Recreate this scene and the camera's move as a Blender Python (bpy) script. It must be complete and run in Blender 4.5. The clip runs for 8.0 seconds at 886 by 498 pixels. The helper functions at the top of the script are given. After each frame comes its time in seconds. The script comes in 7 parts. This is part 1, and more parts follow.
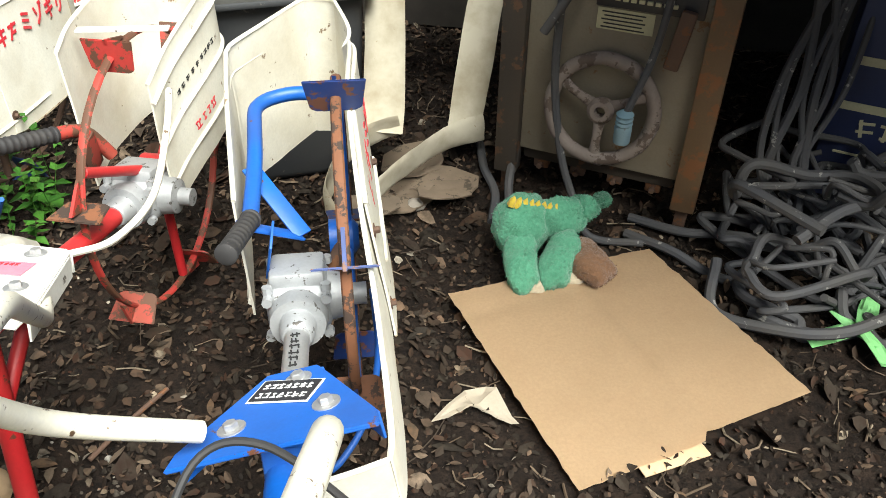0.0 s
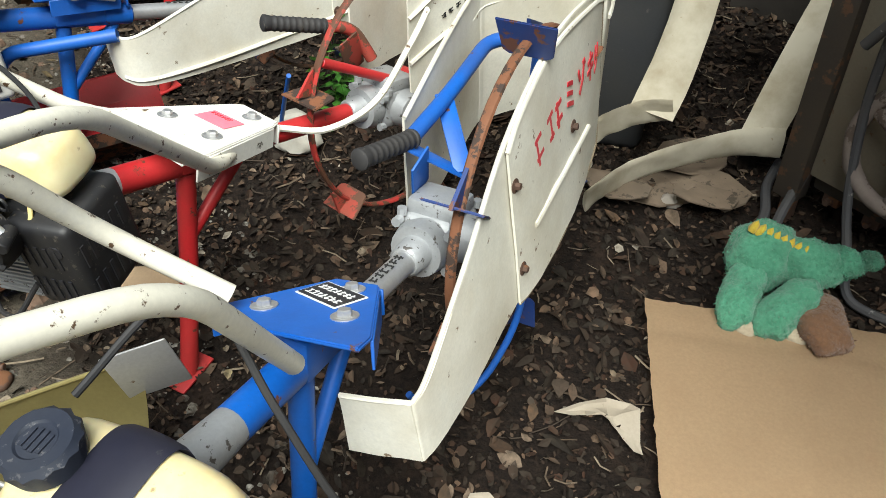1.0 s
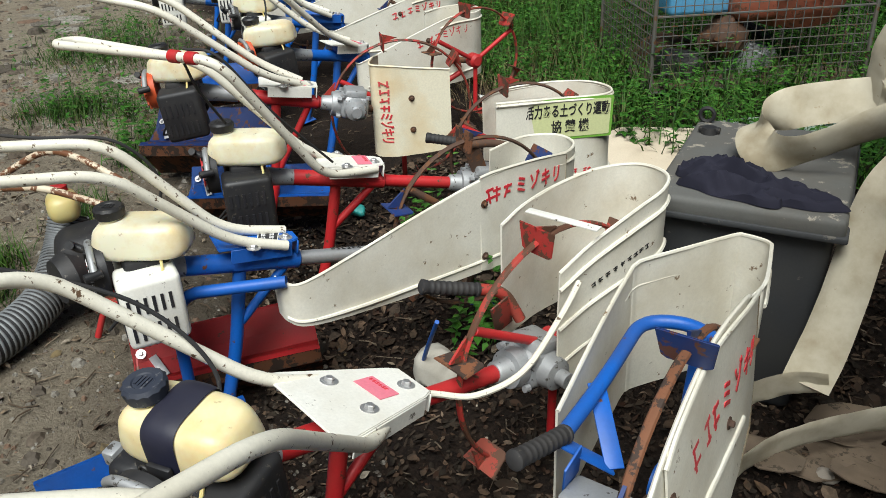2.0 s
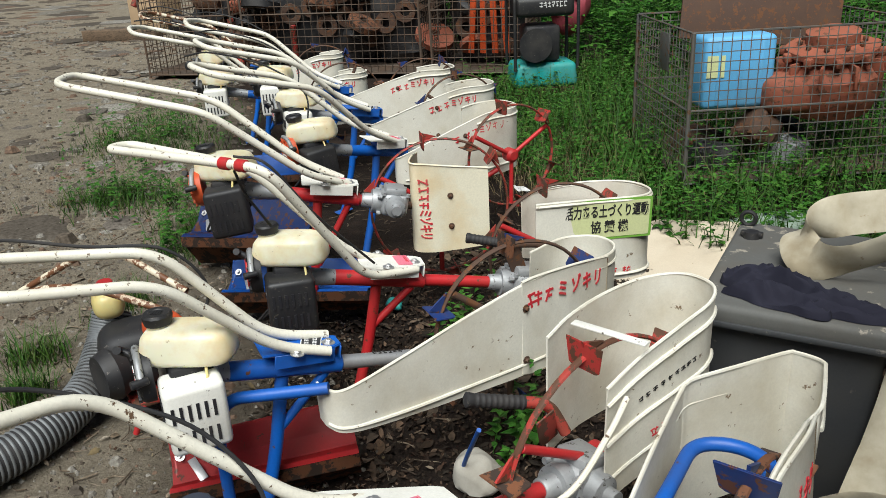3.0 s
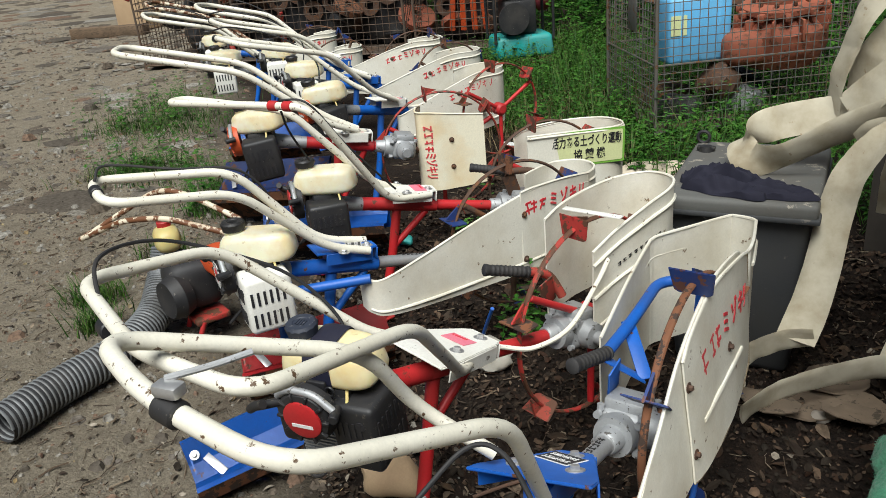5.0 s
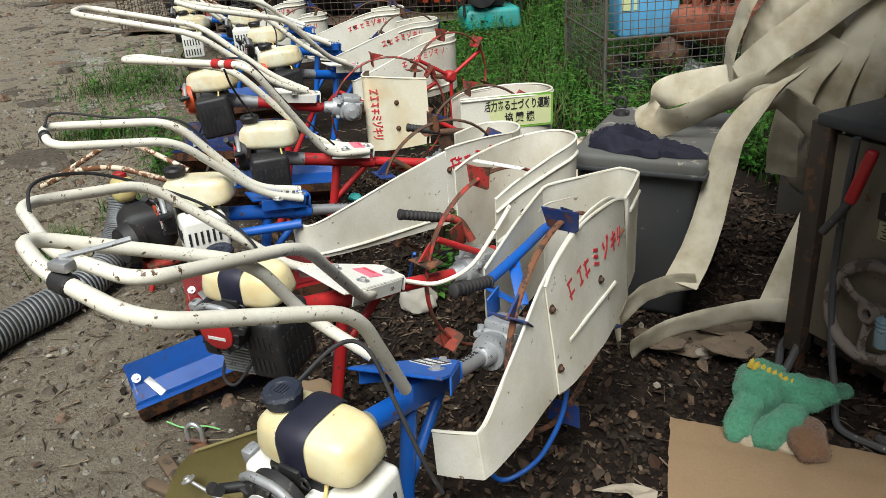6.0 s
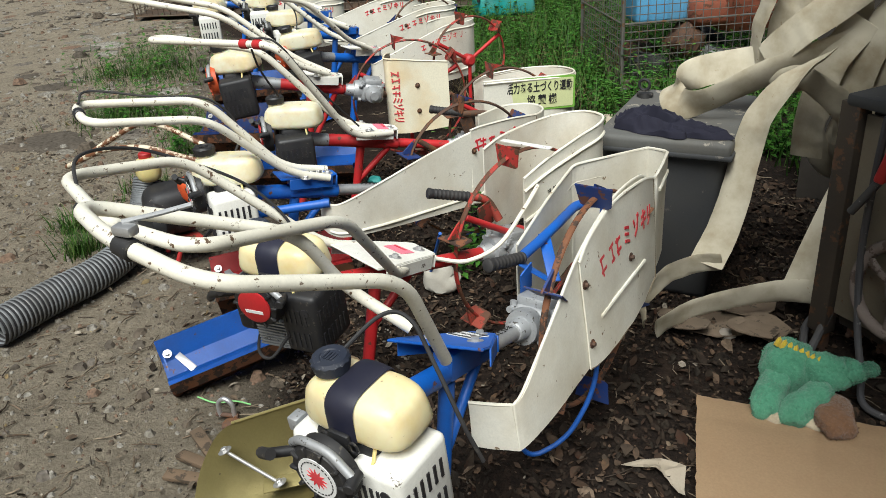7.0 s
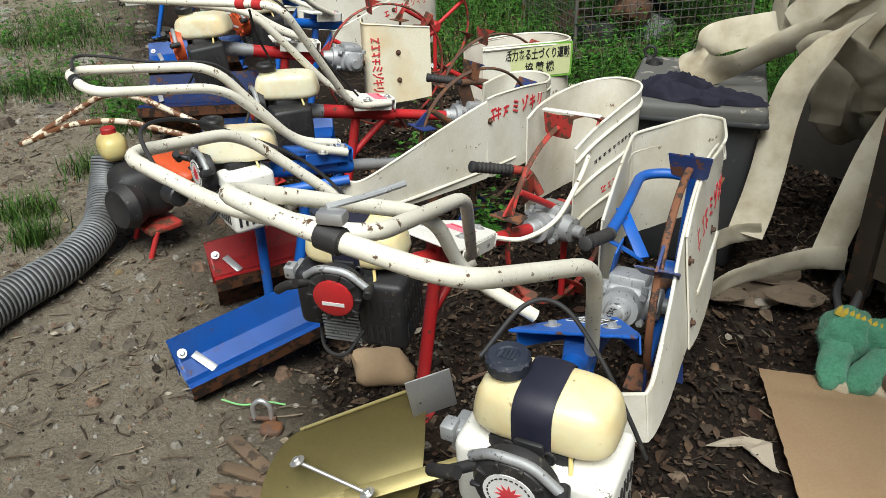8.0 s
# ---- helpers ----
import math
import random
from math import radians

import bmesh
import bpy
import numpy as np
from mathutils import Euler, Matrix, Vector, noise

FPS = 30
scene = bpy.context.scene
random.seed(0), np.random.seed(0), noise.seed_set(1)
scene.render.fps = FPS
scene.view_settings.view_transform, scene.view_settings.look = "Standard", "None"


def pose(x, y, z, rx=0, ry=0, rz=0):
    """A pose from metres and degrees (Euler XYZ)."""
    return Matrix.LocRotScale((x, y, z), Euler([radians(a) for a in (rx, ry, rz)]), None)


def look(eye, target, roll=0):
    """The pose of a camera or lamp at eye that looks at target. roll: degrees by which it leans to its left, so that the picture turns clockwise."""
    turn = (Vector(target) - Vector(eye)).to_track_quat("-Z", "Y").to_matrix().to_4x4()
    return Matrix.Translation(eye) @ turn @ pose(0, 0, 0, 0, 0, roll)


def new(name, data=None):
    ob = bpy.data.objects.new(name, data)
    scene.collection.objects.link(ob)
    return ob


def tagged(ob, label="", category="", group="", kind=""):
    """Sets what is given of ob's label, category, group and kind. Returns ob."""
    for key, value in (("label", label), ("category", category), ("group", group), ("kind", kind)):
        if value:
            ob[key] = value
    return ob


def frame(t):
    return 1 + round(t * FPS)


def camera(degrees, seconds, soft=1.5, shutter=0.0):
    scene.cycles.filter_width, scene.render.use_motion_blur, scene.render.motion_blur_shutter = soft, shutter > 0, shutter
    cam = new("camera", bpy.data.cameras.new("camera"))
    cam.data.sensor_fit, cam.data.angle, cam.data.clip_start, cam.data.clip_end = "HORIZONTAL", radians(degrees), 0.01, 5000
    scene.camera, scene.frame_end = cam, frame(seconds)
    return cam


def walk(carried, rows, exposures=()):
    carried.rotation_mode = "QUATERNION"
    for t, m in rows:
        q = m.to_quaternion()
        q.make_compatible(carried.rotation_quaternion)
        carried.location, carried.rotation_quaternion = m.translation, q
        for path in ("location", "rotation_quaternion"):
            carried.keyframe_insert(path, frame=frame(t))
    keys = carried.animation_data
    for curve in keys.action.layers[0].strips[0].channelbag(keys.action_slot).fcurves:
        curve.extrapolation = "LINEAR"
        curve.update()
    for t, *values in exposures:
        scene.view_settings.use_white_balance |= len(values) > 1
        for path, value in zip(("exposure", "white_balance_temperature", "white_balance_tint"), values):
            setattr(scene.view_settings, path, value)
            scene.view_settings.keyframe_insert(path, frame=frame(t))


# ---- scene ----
cam = camera(58.0, 8.0, soft=0.8)
PATH = [
    (0, (0.149, 0.266, 1.261), (0.098, 1.826, 0.01), 0.5),
    (0.5, (0.348, 0.331, 1.211), (-0.28, 1.726, -0.076), -2.9),
    (1, (0.463, 0.396, 1.2), (-0.415, 1.647, -0.091), -0.7),
    (1.5, (0.415, 0.432, 1.3), (-0.675, 1.679, 0.178), -2.3),
    (2, (0.374, 0.423, 1.369), (-0.874, 1.683, 0.442), -2.6),
    (2.2, (0.354, 0.422, 1.387), (-0.922, 1.689, 0.512), -2.3),
    (3.3, (0.329, 0.417, 1.446), (-1.032, 1.684, 0.71), -3.6),
    (3.5, (0.337, 0.414, 1.443), (-1.026, 1.68, 0.706), -4.4),
    (4, (0.388, 0.363, 1.418), (-0.987, 1.614, 0.681), -5.4),
    (4.2, (0.422, 0.3, 1.417), (-0.943, 1.56, 0.677), -5.3),
    (5.3, (0.742, -0.055, 1.418), (-0.553, 1.244, 0.622), -5.1),
    (5.5, (0.83, -0.051, 1.403), (-0.46, 1.247, 0.595), -4.6),
    (6, (0.94, -0.052, 1.413), (-0.336, 1.241, 0.576), -4.0),
    (6.5, (0.947, -0.078, 1.416), (-0.328, 1.212, 0.574), -4.0),
    (7, (0.913, -0.122, 1.399), (-0.366, 1.152, 0.538), -3.9),
    (7.5, (0.71, -0.221, 1.339), (-0.515, 1.085, 0.448), -3.2),
    (8, (0.464, -0.288, 1.355), (-0.578, 1.143, 0.424), -1.6),
]
walk(cam, [(t, look(eye, target, roll)) for t, eye, target, roll in PATH], [(0.0, 1.20, 6350, 4.0), (0.5, 0.85, 6300, 3.0), (1.0, 0.68, 6200, 3.0), (2.0, 0.14, 6150, 5.0), (4.2, 0.10, 6150, 6.0), (5.5, 0.22, 6200, 6.0), (8.0, 0.28, 6200, 5.0)])

# ---- world and light: overcast daylight ----
world = bpy.data.worlds.new("sky")
scene.world = world
world.use_nodes = True
wn = world.node_tree.nodes
sky = wn.new("ShaderNodeTexSky")
sky.sky_type, sky.sun_disc = "NISHITA", False
sky.sun_elevation, sky.sun_rotation = radians(59), radians(147)
sky.air_density, sky.dust_density = 1.0, 4.0
wn["Background"].inputs["Strength"].default_value = 0.026
world.node_tree.links.new(sky.outputs[0], wn["Background"].inputs[0])
sun = new("sun", bpy.data.lights.new("sun", "SUN"))
sun.data.energy, sun.data.angle, sun.data.color = 4.9, radians(40), (1.0, 0.97, 0.92)
sun.matrix_world = look((1.3, -2.0, 4.0), (0, 0, 0))


# ---- materials ----
def nodes_of(name):
    m = bpy.data.materials.new(name)
    m.use_nodes = True
    nt = m.node_tree
    return m, nt, nt.nodes["Principled BSDF"]


def noise_node(nt, scale, detail=6.0, rough=0.6, coord="Object", stretch=(1, 1, 1), distort=0.0):
    tc = nt.nodes.new("ShaderNodeTexCoord")
    mp = nt.nodes.new("ShaderNodeMapping")
    mp.inputs["Scale"].default_value = stretch
    n = nt.nodes.new("ShaderNodeTexNoise")
    n.inputs["Scale"].default_value, n.inputs["Detail"].default_value = scale, detail
    n.inputs["Roughness"].default_value, n.inputs["Distortion"].default_value = rough, distort
    nt.links.new(tc.outputs[coord], mp.inputs[0])
    nt.links.new(mp.outputs[0], n.inputs["Vector"])
    return n.outputs["Fac"]


def ramp(nt, fac, lo, hi):
    r = nt.nodes.new("ShaderNodeMapRange")
    r.inputs["From Min"].default_value, r.inputs["From Max"].default_value = lo, hi
    nt.links.new(fac, r.inputs["Value"])
    return r.outputs[0]


def mixed(nt, fac, a, b):
    x = nt.nodes.new("ShaderNodeMix")
    x.data_type = "RGBA"
    if isinstance(fac, float):
        x.inputs["Factor"].default_value = fac
    else:
        nt.links.new(fac, x.inputs["Factor"])
    for socket, v in ((x.inputs["A"], a), (x.inputs["B"], b)):
        if isinstance(v, tuple):
            socket.default_value = (*v[:3], 1)
        else:
            nt.links.new(v, socket)
    return x.outputs["Result"]


def bumped(nt, bsdf, height, strength, dist=0.004):
    b = nt.nodes.new("ShaderNodeBump")
    b.inputs["Strength"].default_value, b.inputs["Distance"].default_value = strength, dist
    nt.links.new(height, b.inputs["Height"])
    nt.links.new(b.outputs[0], bsdf.inputs["Normal"])


def paint(name, col, rough=0.38, metal=0.0, dirt=(0.17, 0.13, 0.085), dirt_amt=0.5, chip=(0.10, 0.045, 0.02), chips=0.68, chip_scale=28, stretch=(1, 1, 1), bump=0.15):
    """A worn surface: base colour, broad dirt, small chips or rust spots where the noise is high."""
    m, nt, p = nodes_of(name)
    big = noise_node(nt, 5, 5)
    fine = noise_node(nt, chip_scale, 7, 0.65, stretch=stretch)
    grain = noise_node(nt, 160, 3)
    shade = mixed(nt, ramp(nt, grain, 0.3, 0.7), tuple(c * 0.92 for c in col), tuple(min(1, c * 1.04) for c in col))
    low = nt.nodes.new("ShaderNodeMath")
    low.operation = "MULTIPLY"
    nt.links.new(ramp(nt, big, 0.42, 0.8), low.inputs[0])
    low.inputs[1].default_value = dirt_amt
    c1 = mixed(nt, low.outputs[0], shade, dirt)
    chipfac = ramp(nt, fine, chips - 0.055, chips - 0.02)
    nt.links.new(mixed(nt, chipfac, c1, chip), p.inputs["Base Color"])
    r = nt.nodes.new("ShaderNodeMapRange")
    r.inputs["To Min"].default_value, r.inputs["To Max"].default_value = rough * 0.8, min(1, rough + 0.3)
    nt.links.new(big, r.inputs["Value"])
    nt.links.new(r.outputs[0], p.inputs["Roughness"])
    p.inputs["Metallic"].default_value = metal
    bumped(nt, p, fine, bump, 0.002)
    return m


def island(name, cols, rough=0.85, back=0.0):
    """Small loose pieces, each with a colour of its own from the list."""
    m, nt, p = nodes_of(name)
    g = nt.nodes.new("ShaderNodeNewGeometry")
    cr = nt.nodes.new("ShaderNodeValToRGB")
    cr.color_ramp.interpolation = "CONSTANT"
    el = cr.color_ramp.elements
    while len(el) < len(cols):
        el.new(0.5)
    for i, c in enumerate(cols):
        el[i].position, el[i].color = i / len(cols), (*c, 1)
    nt.links.new(g.outputs["Random Per Island"], cr.inputs[0])
    n = noise_node(nt, 45, 4)
    nt.links.new(mixed(nt, ramp(nt, n, 0.35, 0.75), cr.outputs[0], (0.035, 0.028, 0.02)) if not back else mixed(nt, ramp(nt, n, 0.4, 0.9), cr.outputs[0], tuple(0.45 * c for c in cols[0])), p.inputs["Base Color"])
    p.inputs["Roughness"].default_value = rough
    p.inputs["Specular IOR Level"].default_value = 0.2
    if back:
        p.inputs["Transmission Weight"].default_value = 0.0
        p.inputs["Subsurface Weight"].default_value = back
        p.inputs["Subsurface Radius"].default_value = (0.01, 0.02, 0.004)
    return m


CREAM = (0.76, 0.73, 0.62)
M_GUARD = paint("guard_plastic", (0.77, 0.745, 0.65), 0.42, dirt=(0.42, 0.34, 0.20), dirt_amt=0.62, chip=(0.20, 0.14, 0.08), chips=0.705, chip_scale=30)
M_EDGE = paint("soiled_edge", (0.20, 0.15, 0.09), 0.7, dirt=(0.5, 0.45, 0.33), dirt_amt=0.8)
M_GUARD_YELLOW = paint("yellowed_plastic", (0.82, 0.77, 0.60), 0.45, dirt=(0.66, 0.44, 0.16), dirt_amt=0.75, chip=(0.3, 0.16, 0.06), chips=0.76)
M_TUBE = paint("cream_tube_paint", (0.78, 0.75, 0.64), 0.32, dirt=(0.40, 0.33, 0.2), dirt_amt=0.35, chip=(0.11, 0.065, 0.035), chips=0.662, chip_scale=62)
M_TUBE_RUST = paint("rusty_tube_paint", (0.70, 0.63, 0.48), 0.45, dirt=(0.30, 0.15, 0.06), dirt_amt=0.9, chip=(0.14, 0.055, 0.022), chips=0.53, chip_scale=30)
M_WHITE = paint("white_cover", (0.80, 0.79, 0.73), 0.33, dirt=(0.40, 0.34, 0.22), dirt_amt=0.45, chip=(0.10, 0.08, 0.06), chips=0.7, chip_scale=45)
M_BLUE = paint("blue_paint", (0.010, 0.115, 0.50), 0.33, dirt=(0.05, 0.06, 0.11), dirt_amt=0.55, chip=(0.14, 0.055, 0.025), chips=0.70)
M_NAVY = paint("dark_blue_paint", (0.014, 0.040, 0.17), 0.42, dirt=(0.05, 0.045, 0.05), dirt_amt=0.6, chip=(0.13, 0.05, 0.025), chips=0.60)
M_RED = paint("red_paint", (0.48, 0.018, 0.022), 0.38, dirt=(0.16, 0.05, 0.035), dirt_amt=0.55, chip=(0.11, 0.045, 0.025), chips=0.68)
M_REDRUST = paint("red_rusty_paint", (0.40, 0.035, 0.028), 0.5, dirt=(0.15, 0.06, 0.03), dirt_amt=0.9, chip=(0.10, 0.045, 0.025), chips=0.54)
M_ORANGE = paint("orange_paint", (0.62, 0.085, 0.02), 0.4, dirt=(0.2, 0.07, 0.03), dirt_amt=0.5, chips=0.68)
M_RUST = paint("rusty_steel", (0.19, 0.075, 0.033), 0.75, 0.0, dirt=(0.10, 0.05, 0.03), dirt_amt=0.9, chip=(0.045, 0.028, 0.02), chips=0.55, bump=0.5)
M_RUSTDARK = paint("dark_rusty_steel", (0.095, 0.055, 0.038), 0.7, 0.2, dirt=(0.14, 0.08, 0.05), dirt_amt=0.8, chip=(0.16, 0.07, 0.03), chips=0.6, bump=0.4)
M_ALU = paint("cast_aluminium", (0.43, 0.44, 0.45), 0.48, 0.55, dirt=(0.16, 0.15, 0.13), dirt_amt=0.6, chip=(0.12, 0.11, 0.10), chips=0.66, chip_scale=60, bump=0.4)
M_STEEL = paint("bright_steel", (0.60, 0.60, 0.60), 0.3, 0.75, dirt=(0.3, 0.27, 0.22), dirt_amt=0.5, chip=(0.2, 0.12, 0.07), chips=0.72)
M_GREYTUBE = paint("grey_tube_paint", (0.36, 0.38, 0.42), 0.4, 0.2, dirt=(0.2, 0.19, 0.17), dirt_amt=0.4, chips=0.72)
M_BLACK = paint("black_plastic", (0.016, 0.016, 0.018), 0.42, dirt=(0.06, 0.052, 0.04), dirt_amt=0.45, chip=(0.07, 0.062, 0.05), chips=0.66, chip_scale=70)
M_RUBBER = paint("black_rubber", (0.02, 0.02, 0.022), 0.6, dirt=(0.07, 0.06, 0.05), dirt_amt=0.5, chip=(0.08, 0.07, 0.06), chips=0.7, chip_scale=60)
M_STRAP = paint("navy_strap", (0.012, 0.013, 0.03), 0.5, dirt=(0.06, 0.05, 0.045), dirt_amt=0.4, chip=(0.05, 0.05, 0.05), chips=0.72)
M_CAPBLUE = paint("blue_black_cap", (0.02, 0.026, 0.045), 0.5, dirt=(0.07, 0.07, 0.07), dirt_amt=0.5, chip=(0.10, 0.10, 0.11), chips=0.66, chip_scale=80)
M_LABELW = paint("white_label", (0.78, 0.78, 0.76), 0.4, dirt_amt=0.25, chips=0.8)
M_LABELK = paint("black_label", (0.02, 0.02, 0.024), 0.4, dirt_amt=0.2, chips=0.8)
M_LABELR = paint("red_print", (0.62, 0.035, 0.05), 0.45, dirt=(0.6, 0.3, 0.25), dirt_amt=0.35, chip=(0.7, 0.62, 0.5), chips=0.7)
M_LABELP = paint("pink_label", (0.74, 0.20, 0.27), 0.45, dirt=(0.7, 0.5, 0.45), dirt_amt=0.3, chips=0.8)
M_INK = paint("black_ink", (0.02, 0.02, 0.02), 0.5, dirt_amt=0.1, chips=0.9)
M_SIGN = paint("pale_yellow_sticker", (0.66, 0.70, 0.36), 0.4, dirt=(0.5, 0.5, 0.3), dirt_amt=0.3, chips=0.82)
M_SIGNGREEN = paint("green_sticker_border", (0.20, 0.45, 0.06), 0.4, dirt_amt=0.2, chips=0.82)
M_GOLD = paint("olive_gold_sheet", (0.34, 0.285, 0.115), 0.32, 0.5, dirt=(0.2, 0.17, 0.08), dirt_amt=0.5, chip=(0.15, 0.12, 0.06), chips=0.72)
M_WOOD = paint("weathered_wood", (0.15, 0.10, 0.06), 0.8, dirt=(0.06, 0.045, 0.03), dirt_amt=0.7, chip=(0.05, 0.035, 0.022), chips=0.6, chip_scale=20, stretch=(1, 1, 6), bump=0.5)
M_CARD = paint("cardboard", (0.53, 0.375, 0.225), 0.85, dirt=(0.42, 0.285, 0.165), dirt_amt=0.45, chip=(0.2, 0.13, 0.075), chips=0.80, chip_scale=24, bump=0.1)
M_CARDWET = paint("wet_cardboard", (0.17, 0.125, 0.085), 0.8, dirt=(0.07, 0.055, 0.04), dirt_amt=0.8, chip=(0.06, 0.045, 0.03), chips=0.62, bump=0.4)
M_PAPER = paint("torn_paper", (0.36, 0.31, 0.24), 0.85, dirt=(0.30, 0.24, 0.16), dirt_amt=0.7, chip=(0.18, 0.13, 0.085), chips=0.68)
M_KRAFT = paint("pale_carton", (0.58, 0.50, 0.38), 0.8, dirt=(0.42, 0.33, 0.22), dirt_amt=0.5, chip=(0.3, 0.22, 0.14), chips=0.72)
M_BINGREY = paint("grey_bin_plastic", (0.040, 0.042, 0.045), 0.6, dirt=(0.06, 0.057, 0.05), dirt_amt=0.6, chip=(0.12, 0.11, 0.095), chips=0.70, chip_scale=18)
M_LIDGREY = paint("grey_lid_plastic", (0.105, 0.105, 0.098), 0.65, dirt=(0.10, 0.085, 0.066), dirt_amt=0.8, chip=(0.30, 0.27, 0.22), chips=0.66, chip_scale=14)
M_CLOTH = paint("navy_cloth", (0.006, 0.006, 0.018), 0.95, dirt=(0.022, 0.020, 0.032), dirt_amt=0.4, chip=(0.05, 0.045, 0.05), chips=0.74, bump=0.3)
# base colour darkened to hold the shade on the cabinet's left side; grime over it
M_SHADED_STEEL = paint("shaded_grimy_steel", (0.040, 0.031, 0.023), 0.7, dirt=(0.07, 0.05, 0.03), dirt_amt=0.7, chip=(0.10, 0.05, 0.025), chips=0.62, chip_scale=16)
M_BEIGE = paint("beige_cabinet_paint", (0.21, 0.18, 0.13), 0.55, dirt=(0.17, 0.13, 0.085), dirt_amt=0.8, chip=(0.16, 0.085, 0.035), chips=0.66, chip_scale=12)
M_BROWNFRAME = paint("brown_metal_frame", (0.13, 0.08, 0.04), 0.6, dirt=(0.13, 0.075, 0.035), dirt_amt=0.9, chip=(0.19, 0.08, 0.03), chips=0.58, chip_scale=16)
M_OLDWHEEL = paint("dusty_brown_cast_wheel", (0.17, 0.135, 0.115), 0.8, dirt=(0.26, 0.22, 0.19), dirt_amt=0.9, chip=(0.09, 0.065, 0.05), chips=0.6, chip_scale=22, bump=0.5)
M_CABLE = paint("grey_cable", (0.055, 0.055, 0.06), 0.65, dirt=(0.09, 0.08, 0.065), dirt_amt=0.7, chip=(0.25, 0.24, 0.22), chips=0.68)
M_CABLEBLUE = paint("blue_connector", (0.16, 0.27, 0.33), 0.55, dirt_amt=0.5)
M_NAVYBOX = paint("navy_box", (0.02, 0.03, 0.085), 0.5, dirt=(0.05, 0.05, 0.06), dirt_amt=0.5, chips=0.75)
M_PRINTY = paint("cream_print", (0.50, 0.47, 0.30), 0.5, dirt_amt=0.3, chips=0.75)
M_GREENTAPE = paint("green_tape", (0.22, 0.55, 0.20), 0.55, dirt_amt=0.25, chips=0.85)
M_TEAL = paint("teal_paint", (0.02, 0.32, 0.30), 0.4, dirt_amt=0.4)
M_ENGDARK = paint("engine_black", (0.02, 0.02, 0.022), 0.5, 0.2, dirt=(0.09, 0.08, 0.07), dirt_amt=0.6, chip=(0.11, 0.10, 0.09), chips=0.69, chip_scale=60)
M_WIRE = paint("galvanised_wire", (0.15, 0.15, 0.14), 0.55, 0.5, dirt=(0.17, 0.11, 0.06), dirt_amt=0.7, chip=(0.17, 0.085, 0.04), chips=0.62)
M_WIREDARK = paint("rusty_wire", (0.11, 0.085, 0.065), 0.7, 0.3, dirt=(0.15, 0.075, 0.035), dirt_amt=0.8)
M_LIGHTBLUE = paint("light_blue_paint", (0.13, 0.42, 0.72), 0.45, dirt=(0.2, 0.3, 0.35), dirt_amt=0.4, chips=0.75)
M_TERRA = paint("orange_red_cast_iron", (0.30, 0.085, 0.045), 0.75, dirt=(0.22, 0.08, 0.045), dirt_amt=0.9, chip=(0.13, 0.055, 0.03), chips=0.62, bump=0.5)
M_STONE = paint("stone", (0.30, 0.27, 0.23), 0.9, dirt=(0.16, 0.13, 0.10), dirt_amt=0.8, chips=0.74, bump=0.6)
# near-black boards of the added shade screens and roof
M_SHADE_BOARDS = paint("dark_shade_boards", (0.05, 0.042, 0.034), 0.9, dirt=(0.02, 0.018, 0.015), dirt_amt=0.8, chips=0.8)
M_TARP = paint("pale_green_sheet", (0.30, 0.38, 0.31), 0.5, dirt=(0.2, 0.25, 0.18), dirt_amt=0.5, chips=0.85)
M_REDCLOTH = paint("faded_red_plastic", (0.25, 0.035, 0.05), 0.7, dirt=(0.14, 0.03, 0.035), dirt_amt=0.6, chips=0.8)
M_WEB = paint("dirty_foam", (0.42, 0.40, 0.35), 0.85, dirt=(0.2, 0.17, 0.12), dirt_amt=0.6, chips=0.75)


def canvas_mat():
    m, nt, p = nodes_of("canvas_hose")
    w = noise_node(nt, 900, 2)
    n = noise_node(nt, 7, 6)
    c = mixed(nt, ramp(nt, n, 0.40, 0.66), (0.53, 0.485, 0.375), (0.34, 0.285, 0.19))
    spot = noise_node(nt, 30, 5)
    nt.links.new(mixed(nt, ramp(nt, spot, 0.68, 0.74), c, (0.25, 0.16, 0.08)), p.inputs["Base Color"])
    p.inputs["Roughness"].default_value = 0.9
    bumped(nt, p, w, 0.5, 0.001)
    return m


def tank_mat(name, col):
    m, nt, p = nodes_of(name)
    n = noise_node(nt, 9, 5)
    g = noise_node(nt, 60, 5)
    c = mixed(nt, ramp(nt, n, 0.42, 0.78), col, (0.66, 0.46, 0.17))
    nt.links.new(mixed(nt, ramp(nt, g, 0.66, 0.75), c, (0.36, 0.27, 0.14)), p.inputs["Base Color"])
    p.inputs["Roughness"].default_value = 0.38
    p.inputs["Subsurface Weight"].default_value = 0.25
    p.inputs["Subsurface Radius"].default_value = (0.02, 0.014, 0.006)
    bumped(nt, p, g, 0.08, 0.002)
    return m


def plush_mat(name, a, b):
    m, nt, p = nodes_of(name)
    n = noise_node(nt, 120, 5)
    k = noise_node(nt, 14, 4)
    c = mixed(nt, ramp(nt, n, 0.3, 0.7), a, b)
    nt.links.new(mixed(nt, ramp(nt, k, 0.55, 0.85), c, tuple(0.45 * v for v in a)), p.inputs["Base Color"])
    p.inputs["Roughness"].default_value = 1.0
    p.inputs["Sheen Weight"].default_value = 0.25
    bumped(nt, p, n, 1.0, 0.006)
    return m


